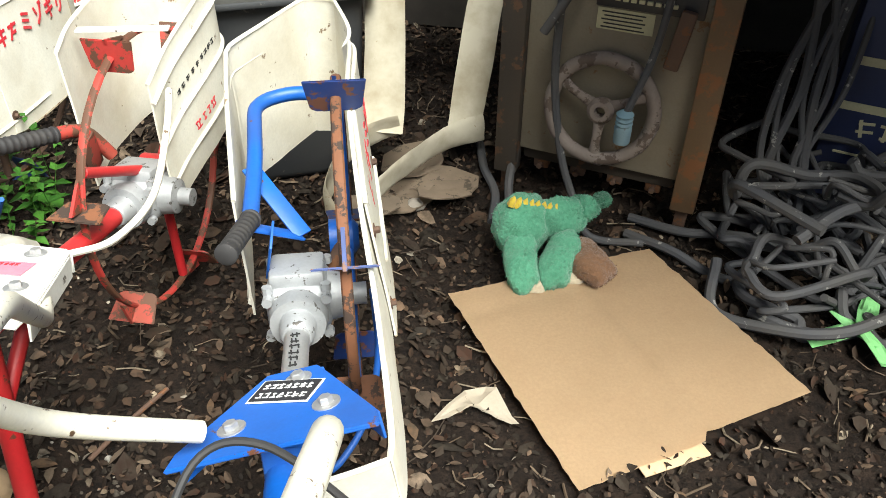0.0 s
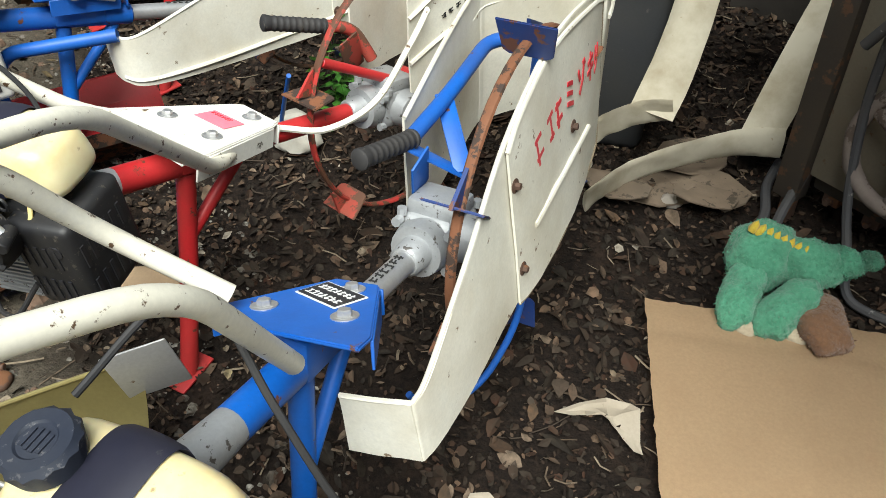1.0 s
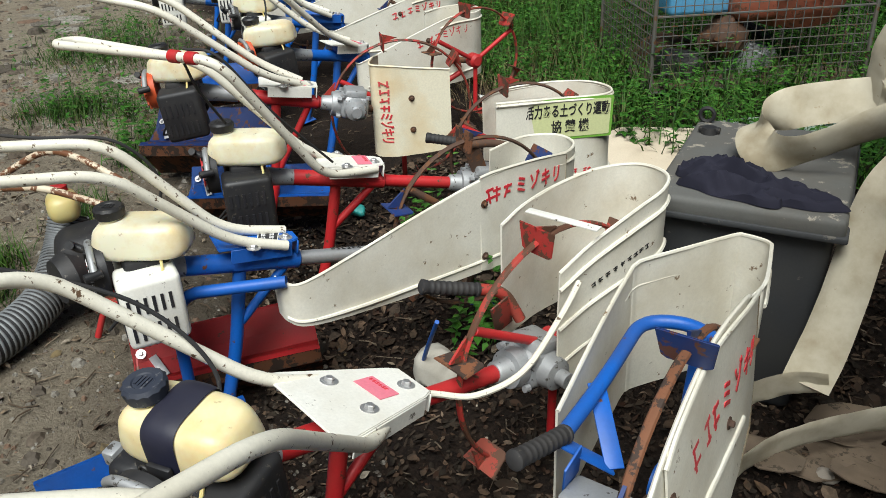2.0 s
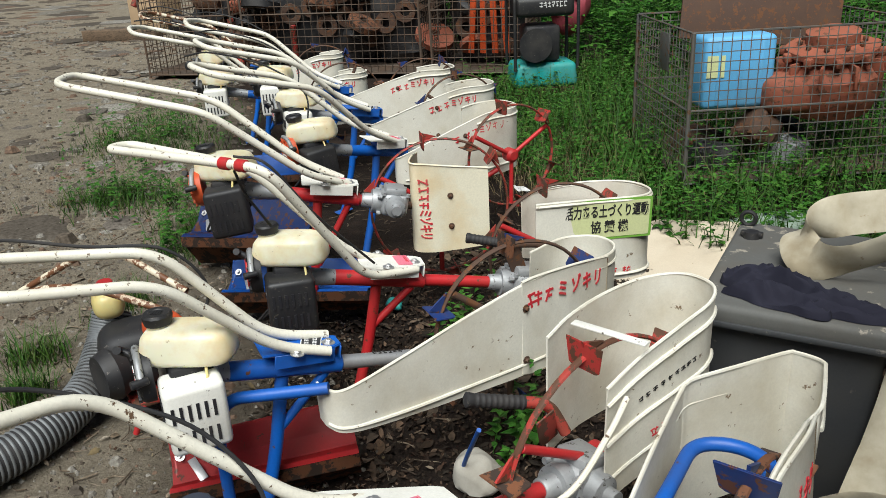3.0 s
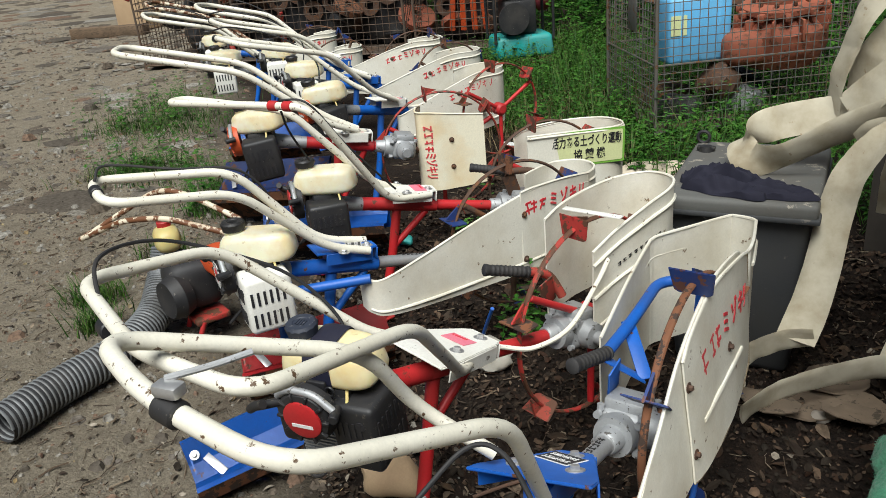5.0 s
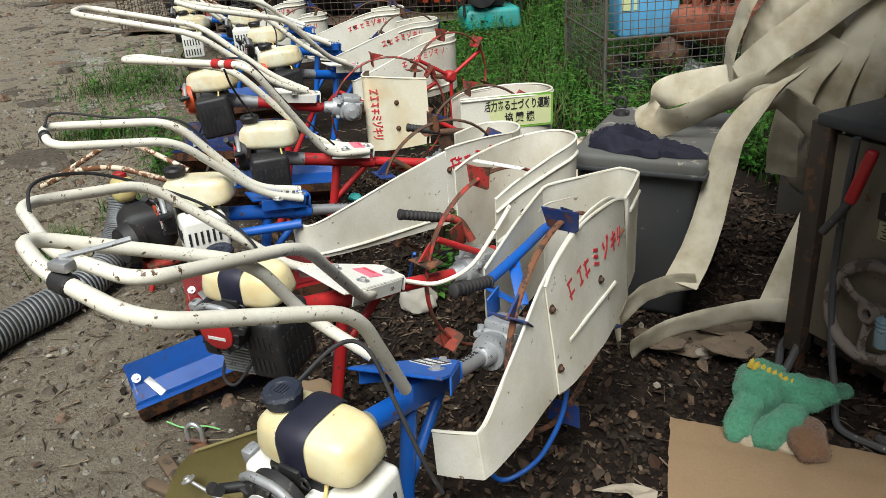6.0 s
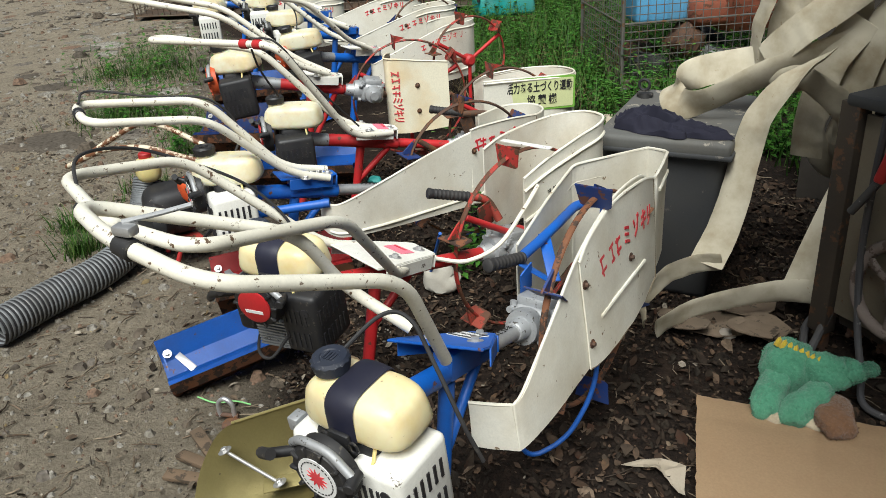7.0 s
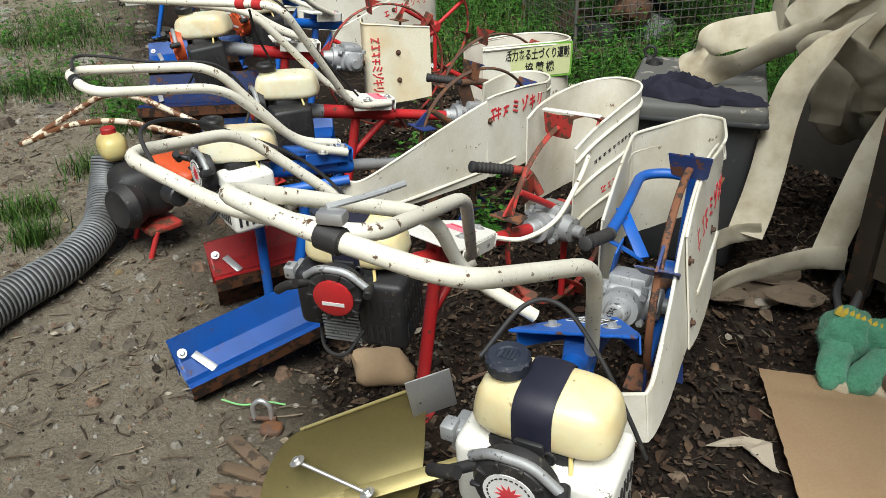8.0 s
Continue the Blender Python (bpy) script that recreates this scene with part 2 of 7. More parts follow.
def ground_mat():
    m, nt, p = nodes_of("earth")
    edge = noise_node(nt, 1.1, 5)
    tc = nt.nodes.new("ShaderNodeTexCoord")
    sep = nt.nodes.new("ShaderNodeSeparateXYZ")
    nt.links.new(tc.outputs["Object"], sep.inputs[0])
    # how far a point lies from the row of machines towards the trodden path
    a = nt.nodes.new("ShaderNodeMath")
    a.operation = "MULTIPLY_ADD"
    nt.links.new(sep.outputs[0], a.inputs[0])
    a.inputs[1].default_value, a.inputs[2].default_value = -0.45, -0.05
    b = nt.nodes.new("ShaderNodeMath")
    b.operation = "MULTIPLY_ADD"
    nt.links.new(sep.outputs[1], b.inputs[0])
    b.inputs[1].default_value = -0.75
    nt.links.new(a.outputs[0], b.inputs[2])
    c = nt.nodes.new("ShaderNodeMath")
    c.operation = "MULTIPLY_ADD"
    nt.links.new(edge, c.inputs[0])
    c.inputs[1].default_value = 0.9
    nt.links.new(b.outputs[0], c.inputs[2])
    path = ramp(nt, c.outputs[0], 0.0, 0.45)
    mid = noise_node(nt, 9, 8, 0.7)
    fine = noise_node(nt, 75, 8, 0.75)
    humus = mixed(nt, ramp(nt, fine, 0.35, 0.7), (0.007, 0.005, 0.0038), (0.036, 0.0235, 0.0165))
    humus = mixed(nt, ramp(nt, mid, 0.5, 0.8), humus, (0.058, 0.037, 0.025))
    dirt = mixed(nt, ramp(nt, fine, 0.35, 0.7), (0.165, 0.138, 0.100), (0.34, 0.295, 0.222))
    dirt = mixed(nt, ramp(nt, mid, 0.45, 0.8), dirt, (0.13, 0.108, 0.08))
    nt.links.new(mixed(nt, path, humus, dirt), p.inputs["Base Color"])
    p.inputs["Roughness"].default_value = 0.95
    p.inputs["Specular IOR Level"].default_value = 0.2
    bumped(nt, p, fine, 1.0, 0.02)
    return m


M_CANVAS = canvas_mat()
M_TANK = tank_mat("cream_fuel_tank", (0.78, 0.70, 0.43))
M_TANKPALE = tank_mat("pale_fuel_tank", (0.82, 0.79, 0.60))
M_TANKYEL = tank_mat("yellowed_fuel_tank", (0.62, 0.55, 0.24))
M_PLUSH = plush_mat("green_plush", (0.055, 0.22, 0.125), (0.11, 0.34, 0.21))
M_PLUSHBROWN = plush_mat("brown_plush", (0.21, 0.105, 0.05), (0.13, 0.065, 0.032))
M_PLUSHYEL = plush_mat("yellow_felt", (0.66, 0.50, 0.05), (0.5, 0.36, 0.03))
M_PLUSHSOLE = plush_mat("pale_felt", (0.52, 0.44, 0.31), (0.4, 0.33, 0.23))
M_EARTH = ground_mat()
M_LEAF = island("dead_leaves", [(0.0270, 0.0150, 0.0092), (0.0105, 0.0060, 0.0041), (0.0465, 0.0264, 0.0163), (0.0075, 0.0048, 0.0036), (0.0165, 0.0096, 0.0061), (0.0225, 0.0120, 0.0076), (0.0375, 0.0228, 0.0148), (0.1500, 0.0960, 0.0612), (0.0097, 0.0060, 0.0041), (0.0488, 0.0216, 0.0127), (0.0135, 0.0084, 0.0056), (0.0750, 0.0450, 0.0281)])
M_BROWNLEAF = island("brown_leaves", [(0.045, 0.028, 0.018), (0.085, 0.055, 0.036), (0.022, 0.014, 0.010), (0.13, 0.088, 0.058), (0.055, 0.030, 0.018), (0.030, 0.020, 0.014), (0.18, 0.13, 0.09), (0.070, 0.050, 0.036), (0.012, 0.009, 0.007), (0.10, 0.060, 0.034)])
M_DRYLEAF = island("dry_pale_leaves", [(0.20, 0.15, 0.10), (0.13, 0.095, 0.065), (0.30, 0.24, 0.17), (0.10, 0.065, 0.042), (0.16, 0.125, 0.09), (0.38, 0.33, 0.26)])
M_PEBBLE = island("pebbles", [(0.16, 0.14, 0.118), (0.23, 0.21, 0.175), (0.10, 0.085, 0.068), (0.32, 0.30, 0.26), (0.13, 0.105, 0.08), (0.20, 0.13, 0.09)])
M_TWIG = island("twigs", [(0.09, 0.062, 0.04), (0.17, 0.125, 0.085), (0.05, 0.036, 0.026), (0.25, 0.2, 0.14)])
M_GRASS = island("grass_blades", [(0.0346, 0.0950, 0.0092), (0.0242, 0.0720, 0.0069), (0.0490, 0.1181, 0.0127), (0.0634, 0.1238, 0.0184), (0.0202, 0.0576, 0.0081), (0.0979, 0.1152, 0.0346)], 0.6, 0.15)
M_STRAW = island("dry_grass", [(0.30, 0.235, 0.12), (0.22, 0.16, 0.08), (0.36, 0.29, 0.16), (0.16, 0.12, 0.06)], 0.8)
M_WEED = island("weed_leaves", [(0.0375, 0.1237, 0.0135), (0.0562, 0.1613, 0.0210), (0.0270, 0.0938, 0.0105), (0.0750, 0.1800, 0.0263)], 0.55, 0.15)


def hose_mat():
    m, nt, p = nodes_of("grey_corrugated_plastic")
    n = noise_node(nt, 12, 5)
    nt.links.new(mixed(nt, ramp(nt, n, 0.4, 0.7), (0.17, 0.18, 0.187), (0.09, 0.09, 0.086)), p.inputs["Base Color"])
    p.inputs["Roughness"].default_value = 0.45
    return m


M_CORRUGATED = hose_mat()


# ---- mesh helpers ----
def part(name, bm, material, parent=None, label="", smooth=40, kind=""):
    """One mesh object out of a bmesh, under a thing or a part."""
    me = bpy.data.meshes.new(name)
    bmesh.ops.recalc_face_normals(bm, faces=bm.faces)
    bm.to_mesh(me)
    bm.free()
    for m in material if isinstance(material, (list, tuple)) else [material]:
        me.materials.append(m)
    if smooth:
        me.polygons.foreach_set("use_smooth", [True] * len(me.polygons))
        me.set_sharp_from_angle(angle=radians(smooth))
    ob = new(name, me)
    if parent is not None:
        ob.parent = parent
    if label or kind:
        tagged(ob, label, kind=kind)
    return ob


def thing(name, m, label, category, group=""):
    ob = new(name)
    ob.empty_display_size = 0.1
    ob.matrix_basis = m
    return tagged(ob, label, category, group)


def box(bm, size, m=None, bevel=0.0, seg=2, taper=1.0):
    """A box about the origin of m; taper narrows its top."""
    r = bmesh.ops.create_cube(bm, size=1)
    for v in r["verts"]:
        k = taper if v.co.z > 0 else 1
        v.co = Vector((v.co.x * size[0] * k, v.co.y * size[1] * k, v.co.z * size[2]))
    vs = r["verts"]
    if bevel:
        es = list({e for v in vs for e in v.link_edges})
        o = bmesh.ops.bevel(bm, geom=es, offset=bevel, segments=seg, profile=0.5, affect="EDGES")
        vs = list({v for f in o["faces"] for v in f.verts} | {v for v in vs if v.is_valid})
    if m is not None:
        bmesh.ops.transform(bm, matrix=m, verts=vs)
    return bm


def boxed(size, m=None, bevel=0.0, seg=2, taper=1.0):
    return box(bmesh.new(), size, m, bevel, seg, taper)


def turned(bm, profile, m=None, seg=24):
    """A body of revolution about z: profile rows are (radius, z)."""
    rings = []
    for r, z in profile:
        if r < 1e-6:
            rings.append([bm.verts.new((0, 0, z))])
        else:
            rings.append([bm.verts.new((r * math.cos(2 * math.pi * i / seg), r * math.sin(2 * math.pi * i / seg), z)) for i in range(seg)])
    for a, b in zip(rings, rings[1:]):
        for i in range(seg):
            j = (i + 1) % seg
            q = [a[0]] if len(a) == 1 else [a[i], a[j]]
            w = [b[0]] if len(b) == 1 else [b[j], b[i]]
            if len(q) + len(w) > 2:
                bm.faces.new(q + w)
    if m is not None:
        bmesh.ops.transform(bm, matrix=m, verts=[v for ring in rings for v in ring])
    return bm


def rod(bm, a, b, r, r2=None, seg=12):
    """A closed cylinder from a to b."""
    a, b = Vector(a), Vector(b)
    d = b - a
    m = Matrix.Translation(a) @ d.to_track_quat("Z", "Y").to_matrix().to_4x4()
    r2 = r if r2 is None else r2
    e = min(r, r2, d.length) * 0.15
    return turned(bm, [(0, 0), (r - e, 0), (r, e), (r2, d.length - e), (r2 - e, d.length), (0, d.length)], m, seg)


def rounded(points, radius, n=6):
    """A polyline with its corners rounded off."""
    p = [Vector(q) for q in points]
    out = [p[0]]
    for a, b, c in zip(p, p[1:], p[2:]):
        u, w = a - b, c - b
        k = min(radius, 0.48 * u.length, 0.48 * w.length)
        s, e = b + u.normalized() * k, b + w.normalized() * k
        for i in range(n + 1):
            t = i / n
            out.append(s * (1 - t) ** 2 + b * 2 * t * (1 - t) + e * t * t)
    return out + [p[-1]]


def curve_points(points, n=8):
    """Catmull-Rom through the points."""
    p = [Vector(q) for q in points]
    p = [2 * p[0] - p[1]] + p + [2 * p[-1] - p[-2]]
    out = []
    for a, b, c, d in zip(p, p[1:], p[2:], p[3:]):
        for i in range(n):
            t = i / n
            out.append(0.5 * (2 * b + (c - a) * t + (2 * a - 5 * b + 4 * c - d) * t * t + (3 * b - a - 3 * c + d) * t ** 3))
    return out + [p[-2]]


def sweep(bm, pts, radius, seg=12, flat=None, hint=None, closed=False):
    """A tube along pts. radius: a number or a function of 0..1. flat: the half thickness of a ribbon, whose width lies along hint (a function of 0..1)."""
    n = len(pts)
    rings, up = [], None
    for i, q in enumerate(pts):
        d = (pts[min(i + 1, n - 1)] - pts[max(i - 1, 0)]).normalized()
        if hint is not None:
            side = Vector(hint(i / (n - 1)))
            side = (side - d * side.dot(d)).normalized()
        else:
            if up is None:
                up = Vector((0, 0, 1)) if abs(d.z) < 0.9 else Vector((1, 0, 0))
            side = d.cross(up).normalized()
            up = side.cross(d)
        upv = side.cross(d)
        r = radius(i / (n - 1)) if callable(radius) else radius
        f = r if flat is None else flat
        rings.append([bm.verts.new(q + side * r * math.cos(2 * math.pi * k / seg) + upv * f * math.sin(2 * math.pi * k / seg)) for k in range(seg)])
    for a, b in zip(rings, rings[1:]):
        for k in range(seg):
            bm.faces.new((a[k], a[(k + 1) % seg], b[(k + 1) % seg], b[k]))
    if not closed:
        bm.faces.new(rings[0])
        bm.faces.new(rings[-1][::-1])
    return bm


def tube(points, r, bend=0.05, seg=12):
    return sweep(bmesh.new(), rounded(points, bend), r, seg)


def band_lines(rows, n):
    """The lower and the upper edge of a band. A row is (x, y, z bottom, z top) and may end in the x, y shift of its top."""
    lo = curve_points([(r[0], r[1], r[2]) for r in rows], n)
    hi = curve_points([(r[0] + (r[4] if len(r) > 4 else 0), r[1] + (r[5] if len(r) > 4 else 0), r[3]) for r in rows], n)
    return lo, hi


def band(rows, thick=0.004, n=7, wave=0.0, seed=0):
    """A standing sheet along its plan, smoothed, with a real thickness."""
    lo, hi = band_lines(rows, n)
    bm = bmesh.new()
    cols = []
    for i, (a, b) in enumerate(zip(lo, hi)):
        d = lo[min(i + 1, len(lo) - 1)] - lo[max(i - 1, 0)]
        d.z = 0
        side = Vector((d.y, -d.x, 0)).normalized() * thick * 0.5
        col = []
        for sgn in (1, -1):
            line = []
            for k in range(6):
                q = a.lerp(b, k / 5) + side * sgn
                w = wave * noise.noise(Vector((q.x * 6 + seed, q.y * 6, q.z * 6))) + 0.35 * wave * noise.noise(Vector((q.x * 22 + seed, q.y * 22, q.z * 22)))
                line.append(bm.verts.new(q + side.normalized() * w * sgn * sgn))
            col.append(line)
        cols.append(col)
    for c, e in zip(cols, cols[1:]):
        for k in range(5):
            bm.faces.new((c[0][k], e[0][k], e[0][k + 1], c[0][k + 1]))
            bm.faces.new((c[1][k], c[1][k + 1], e[1][k + 1], e[1][k]))
        bm.faces.new((c[0][0], c[1][0], e[1][0], e[0][0]))
        bm.faces.new((c[0][5], e[0][5], e[1][5], c[1][5]))
    for c in (cols[0], cols[-1]):
        bm.faces.new([*c[0], *c[1][::-1]])
    return bm


def bead(rows, frac, r=0.004, out=0.003, n=7, start=0.0, end=1.0, side=1):
    """A raised rib along a band at a share of its height."""
    lo, hi = band_lines(rows, n)
    pts = [p.lerp(q, frac) for p, q in zip(lo, hi)]
    pts = pts[int(start * (len(pts) - 1)):int(end * (len(pts) - 1)) + 1]
    moved = []
    for i, q in enumerate(pts):
        d = pts[min(i + 1, len(pts) - 1)] - pts[max(i - 1, 0)]
        moved.append(q + Vector((d.y, -d.x, 0)).normalized() * out * side)
    return sweep(bmesh.new(), moved, r, 6)


def plate(outline, thick, m=None, bevel=0.0):
    """A flat plate with the outline given in x, y."""
    bm = bmesh.new()
    f = bm.faces.new([bm.verts.new((x, y, 0)) for x, y in outline])
    ex = bmesh.ops.extrude_face_region(bm, geom=[f])
    bmesh.ops.translate(bm, vec=(0, 0, thick), verts=[v for v in ex["geom"] if isinstance(v, bmesh.types.BMVert)])
    if bevel:
        bmesh.ops.bevel(bm, geom=bm.edges[:], offset=bevel, segments=2, affect="EDGES")
    if m is not None:
        bmesh.ops.transform(bm, matrix=m, verts=bm.verts)
    return bm


def round_outline(w, h, r, n=4):
    pts = []
    for cx, cy, a0 in ((w / 2 - r, h / 2 - r, 0), (-w / 2 + r, h / 2 - r, 90), (-w / 2 + r, -h / 2 + r, 180), (w / 2 - r, -h / 2 + r, 270)):
        for i in range(n + 1):
            a = radians(a0 + 90 * i / n)
            pts.append((cx + r * math.cos(a), cy + r * math.sin(a)))
    return pts


def superlump(bm, size, m=None, power=0.5, seg=28, rings=16, bumps=0.0, seed=0, taper=0.0):
    """A pillow-like body: a superellipsoid of the full size given."""
    def sp(v):
        return math.copysign(abs(v) ** power, v)
    grid = []
    for i in range(rings + 1):
        a = math.pi * (i / rings - 0.5)
        row = []
        for k in range(seg):
            b = 2 * math.pi * k / seg
            q = Vector((0.5 * size[0] * sp(math.cos(a)) * sp(math.cos(b)), 0.5 * size[1] * sp(math.cos(a)) * sp(math.sin(b)), 0.5 * size[2] * sp(math.sin(a))))
            k = 1 - taper * (0.5 + q.z / size[2])
            q.x, q.y = q.x * k, q.y * k
            if bumps:
                q += q.normalized() * bumps * noise.noise(q * 30 + Vector((seed, 0, 0)))
            row.append(bm.verts.new(q))
        grid.append(row)
    for a, b in zip(grid, grid[1:]):
        for k in range(seg):
            bm.faces.new((a[k], a[(k + 1) % seg], b[(k + 1) % seg], b[k]))
    vs = [v for row in grid for v in row]
    if m is not None:
        bmesh.ops.transform(bm, matrix=m, verts=vs)
    bmesh.ops.remove_doubles(bm, verts=vs, dist=1e-5)
    return bm


def letters(body, size, material, parent, m, name="lettering", depth=0.0008, heavy=0.022):
    """Printed words as a thin mesh, laid in the x, y plane of m."""
    c = bpy.data.curves.new(name, "FONT")
    c.body, c.size, c.extrude, c.align_x, c.align_y = body, size, depth, "CENTER", "CENTER"
    c.resolution_u, c.offset = 2, heavy * size
    o = bpy.data.objects.new(name, c)
    scene.collection.objects.link(o)
    me = bpy.data.meshes.new_from_object(o.evaluated_get(bpy.context.evaluated_depsgraph_get()))
    bpy.data.objects.remove(o)
    bpy.data.curves.remove(c)
    me.name = name
    me.materials.clear()
    me.materials.append(material)
    ob = new(name, me)
    ob.parent = parent
    ob.matrix_basis = m
    return ob


def print_bars(n, size, m, seed=0, gap=0.25):
    """A line of plain strokes that stand for unreadable or branded writing."""
    rnd = random.Random(seed)
    bm = bmesh.new()
    w = size[0] / n
    for i in range(n):
        x = (i + 0.5) * w - size[0] / 2
        hgt = size[1]
        top, low = rnd.uniform(0.18, 0.40), rnd.uniform(-0.40, -0.05)
        box(bm, (w * (1 - gap), hgt * 0.15, 0.001), m @ Matrix.Translation((x, hgt * top, 0)) @ pose(0, 0, 0, 0, 0, rnd.uniform(0, 9)))
        box(bm, (w * (1 - gap) * rnd.uniform(0.6, 1.1), hgt * 0.15, 0.001), m @ Matrix.Translation((x, hgt * low, 0)) @ pose(0, 0, 0, 0, 0, rnd.uniform(0, 9)))
        box(bm, (w * 0.17, hgt * rnd.uniform(0.75, 1.0), 0.001), m @ Matrix.Translation((x + w * rnd.uniform(-0.22, 0.22), 0, 0.0002)) @ pose(0, 0, 0, 0, 0, rnd.choice((0, 0, -22, 12))))
    return bm


# ---- ground: one sheet, fine near the machines ----
def ground_height(x, y):
    n = noise.noise(Vector((x * 1.3, y * 1.3, 0.3))) * 0.02 + noise.noise(Vector((x * 5, y * 5, 2.1))) * 0.011 + noise.noise(Vector((x * 16, y * 16, 5))) * 0.005
    near = max(0.0, 1 - max(0, math.hypot(x + 2, y - 2) - 8) / 30)
    return n * near


def axis_steps(lo, hi, step, far):
    steps = list(np.arange(lo, hi + 1e-6, step))
    d, left, right = step, [lo], [hi]
    while right[-1] < far:
        d *= 1.5
        left.append(left[-1] - d)
        right.append(right[-1] + d)
    return left[:0:-1] + steps + right[1:]


def build_ground():
    xs, ys = axis_steps(-5.0, 1.8, 0.03, 500), axis_steps(-0.3, 5.2, 0.03, 500)
    verts = [(x, y, ground_height(x, y)) for y in ys for x in xs]
    w = len(xs)
    faces = [(j * w + i, j * w + i + 1, (j + 1) * w + i + 1, (j + 1) * w + i) for j in range(len(ys) - 1) for i in range(w - 1)]
    me = bpy.data.meshes.new("ground")
    me.from_pydata(verts, [], faces)
    me.polygons.foreach_set("use_smooth", [True] * len(me.polygons))
    me.materials.append(M_EARTH)
    return tagged(new("ground", me), "trodden pale earth path and dark leaf-littered soil", "ground", kind="structure")


build_ground()


# ---- added shade cover over the stored gear: dark backdrop, unseen side and roof ----
def shade_cover():
    # dark backdrop added to give the black gap behind the hoses
    ob = part("shade_backdrop_north", boxed((3.56, 0.08, 1.9), pose(1.50, 3.05, 0.95, 0, 0, -8)), M_SHADE_BOARDS, smooth=0)
    tagged(ob, "dark board backdrop added for the shade behind the hose heap", "wall", kind="structure")
    # unseen side screen, added to keep light off the gear
    ob = part("shade_screen_east", boxed((0.08, 2.6, 1.9), pose(2.75, 1.75, 0.95)), M_SHADE_BOARDS, smooth=0)
    tagged(ob, "unseen dark side screen added to block light", "wall", kind="structure")
    # roof out of view, added only to shade the cabinet and cables
    bm = boxed((2.5, 2.35, 0.06), pose(1.70, 2.00, 1.66, 3, 0, -4))
    ob = part("ceiling", bm, M_SHADE_BOARDS, smooth=0)
    tagged(ob, "unseen dark roof added to shade the stored gear", "ceiling", kind="structure")


shade_cover()


# ---- the ditching machines ----
def engine(root, style, z0, y0, x0=0.0):
    """A small two-stroke engine at the rear of the shaft, in the machine's own frame (y ahead along the shaft)."""
    e = pose(x0, y0, z0, style.get("lean", 6), 0, style.get("turn", 0))
    cover_m = {"white": M_WHITE, "black": M_BLACK, "orange": M_ENGDARK}[style["cover"]]
    starter_m = {"black": M_BLACK, "red": M_RED, "grey": M_ALU, "orange": M_ORANGE}[style["starter"]]
    tank_m = style.get("tank_mat", M_TANK)
    # crankcase and cooling fins
    bm = boxed((0.13, 0.10, 0.13), e @ pose(0, 0.02, -0.05), 0.012)
    crank = part("crankcase", bm, M_ENGDARK, root)
    for i in range(9):
        part("cooling_fin", boxed((0.085, 0.085, 0.004), e @ pose(-0.02, 0.0, -0.10 - 0.009 * i)), M_ALU, crank, smooth=0)
    # cylinder cover with slots at the right, muffler cover at the left
    bm = boxed((0.105, 0.135, 0.165), e @ pose(0.080, 0.01, -0.085), 0.014, 3)
    cover = part("engine_cover", bm, cover_m, root)
    for row in (-0.06, -0.125):
        for i in range(5):
            part("slot", boxed((0.006, 0.004, 0.040), e @ pose(0.042 + 0.014 * i, -0.0575, row)), M_LABELK, cover, smooth=0)
        for i in range(6):
            part("slot", boxed((0.004, 0.007, 0.040), e @ pose(0.1325, -0.042 + 0.018 * i, row)), M_LABELK, cover, smooth=0)
    bm = turned(bmesh.new(), [(0.0, 0), (0.011, 0), (0.011, 0.003), (0, 0.003)], e @ pose(0.10, -0.056, -0.045, 90), 16)
    part("plug_hole", bm, M_LABELK, cover)
    bm = boxed((0.06, 0.12, 0.14), e @ pose(-0.085, 0.015, -0.07), 0.016, 3)
    part("muffler_cover", bm, cover_m, root)
    # recoil starter
    s = e @ pose(0.0, -0.062, -0.012, 90)
    bm = turned(bmesh.new(), [(0, 0), (0.062, 0), (0.062, 0.022), (0.055, 0.034), (0.044, 0.037), (0, 0.037)], s, 32)
    for i in range(10):
        a = 2 * math.pi * i / 10
        box(bm, (0.006, 0.016, 0.008), s @ pose(0.052 * math.cos(a), 0.052 * math.sin(a), 0.036, 0, 0, math.degrees(a) + 90), 0.001, 1)
    st = part("starter", bm, starter_m if style["starter"] != "red" else M_ENGDARK, root)
    if style["starter"] == "black":
        bm = turned(bmesh.new(), [(0, 0.0368), (0.040, 0.0368), (0.040, 0.0385), (0, 0.0385)], s, 32)
        disc = part("badge", bm, M_LABELW, st, "round white badge with a red star")
        star = [((0.022 if i % 2 == 0 else 0.011) * math.cos(2 * math.pi * i / 24), (0.022 if i % 2 == 0 else 0.011) * math.sin(2 * math.pi * i / 24)) for i in range(24)]
        part("star", plate(star, 0.0008, s @ pose(0, 0, 0.0386)), M_LABELR, disc)
        bm = bmesh.new()
        for i in range(26):
            a = 2 * math.pi * i / 26
            box(bm, (0.0022, 0.005, 0.0006), s @ pose(0.033 * math.cos(a), 0.033 * math.sin(a), 0.0388, 0, 0, math.degrees(a)))
        part("lettering", bm, M_INK, disc)
    else:
        bm = turned(bmesh.new(), [(0, 0.0368), (0.043, 0.0368), (0.043, 0.041), (0.038, 0.043), (0, 0.043)], s, 32)
        disc = part("badge", bm, M_RED if style["starter"] == "red" else starter_m, st, "round coloured starter badge")
        part("stripe", boxed((0.048, 0.008, 0.001), s @ pose(0, -0.012, 0.0435)), M_LABELW, disc)
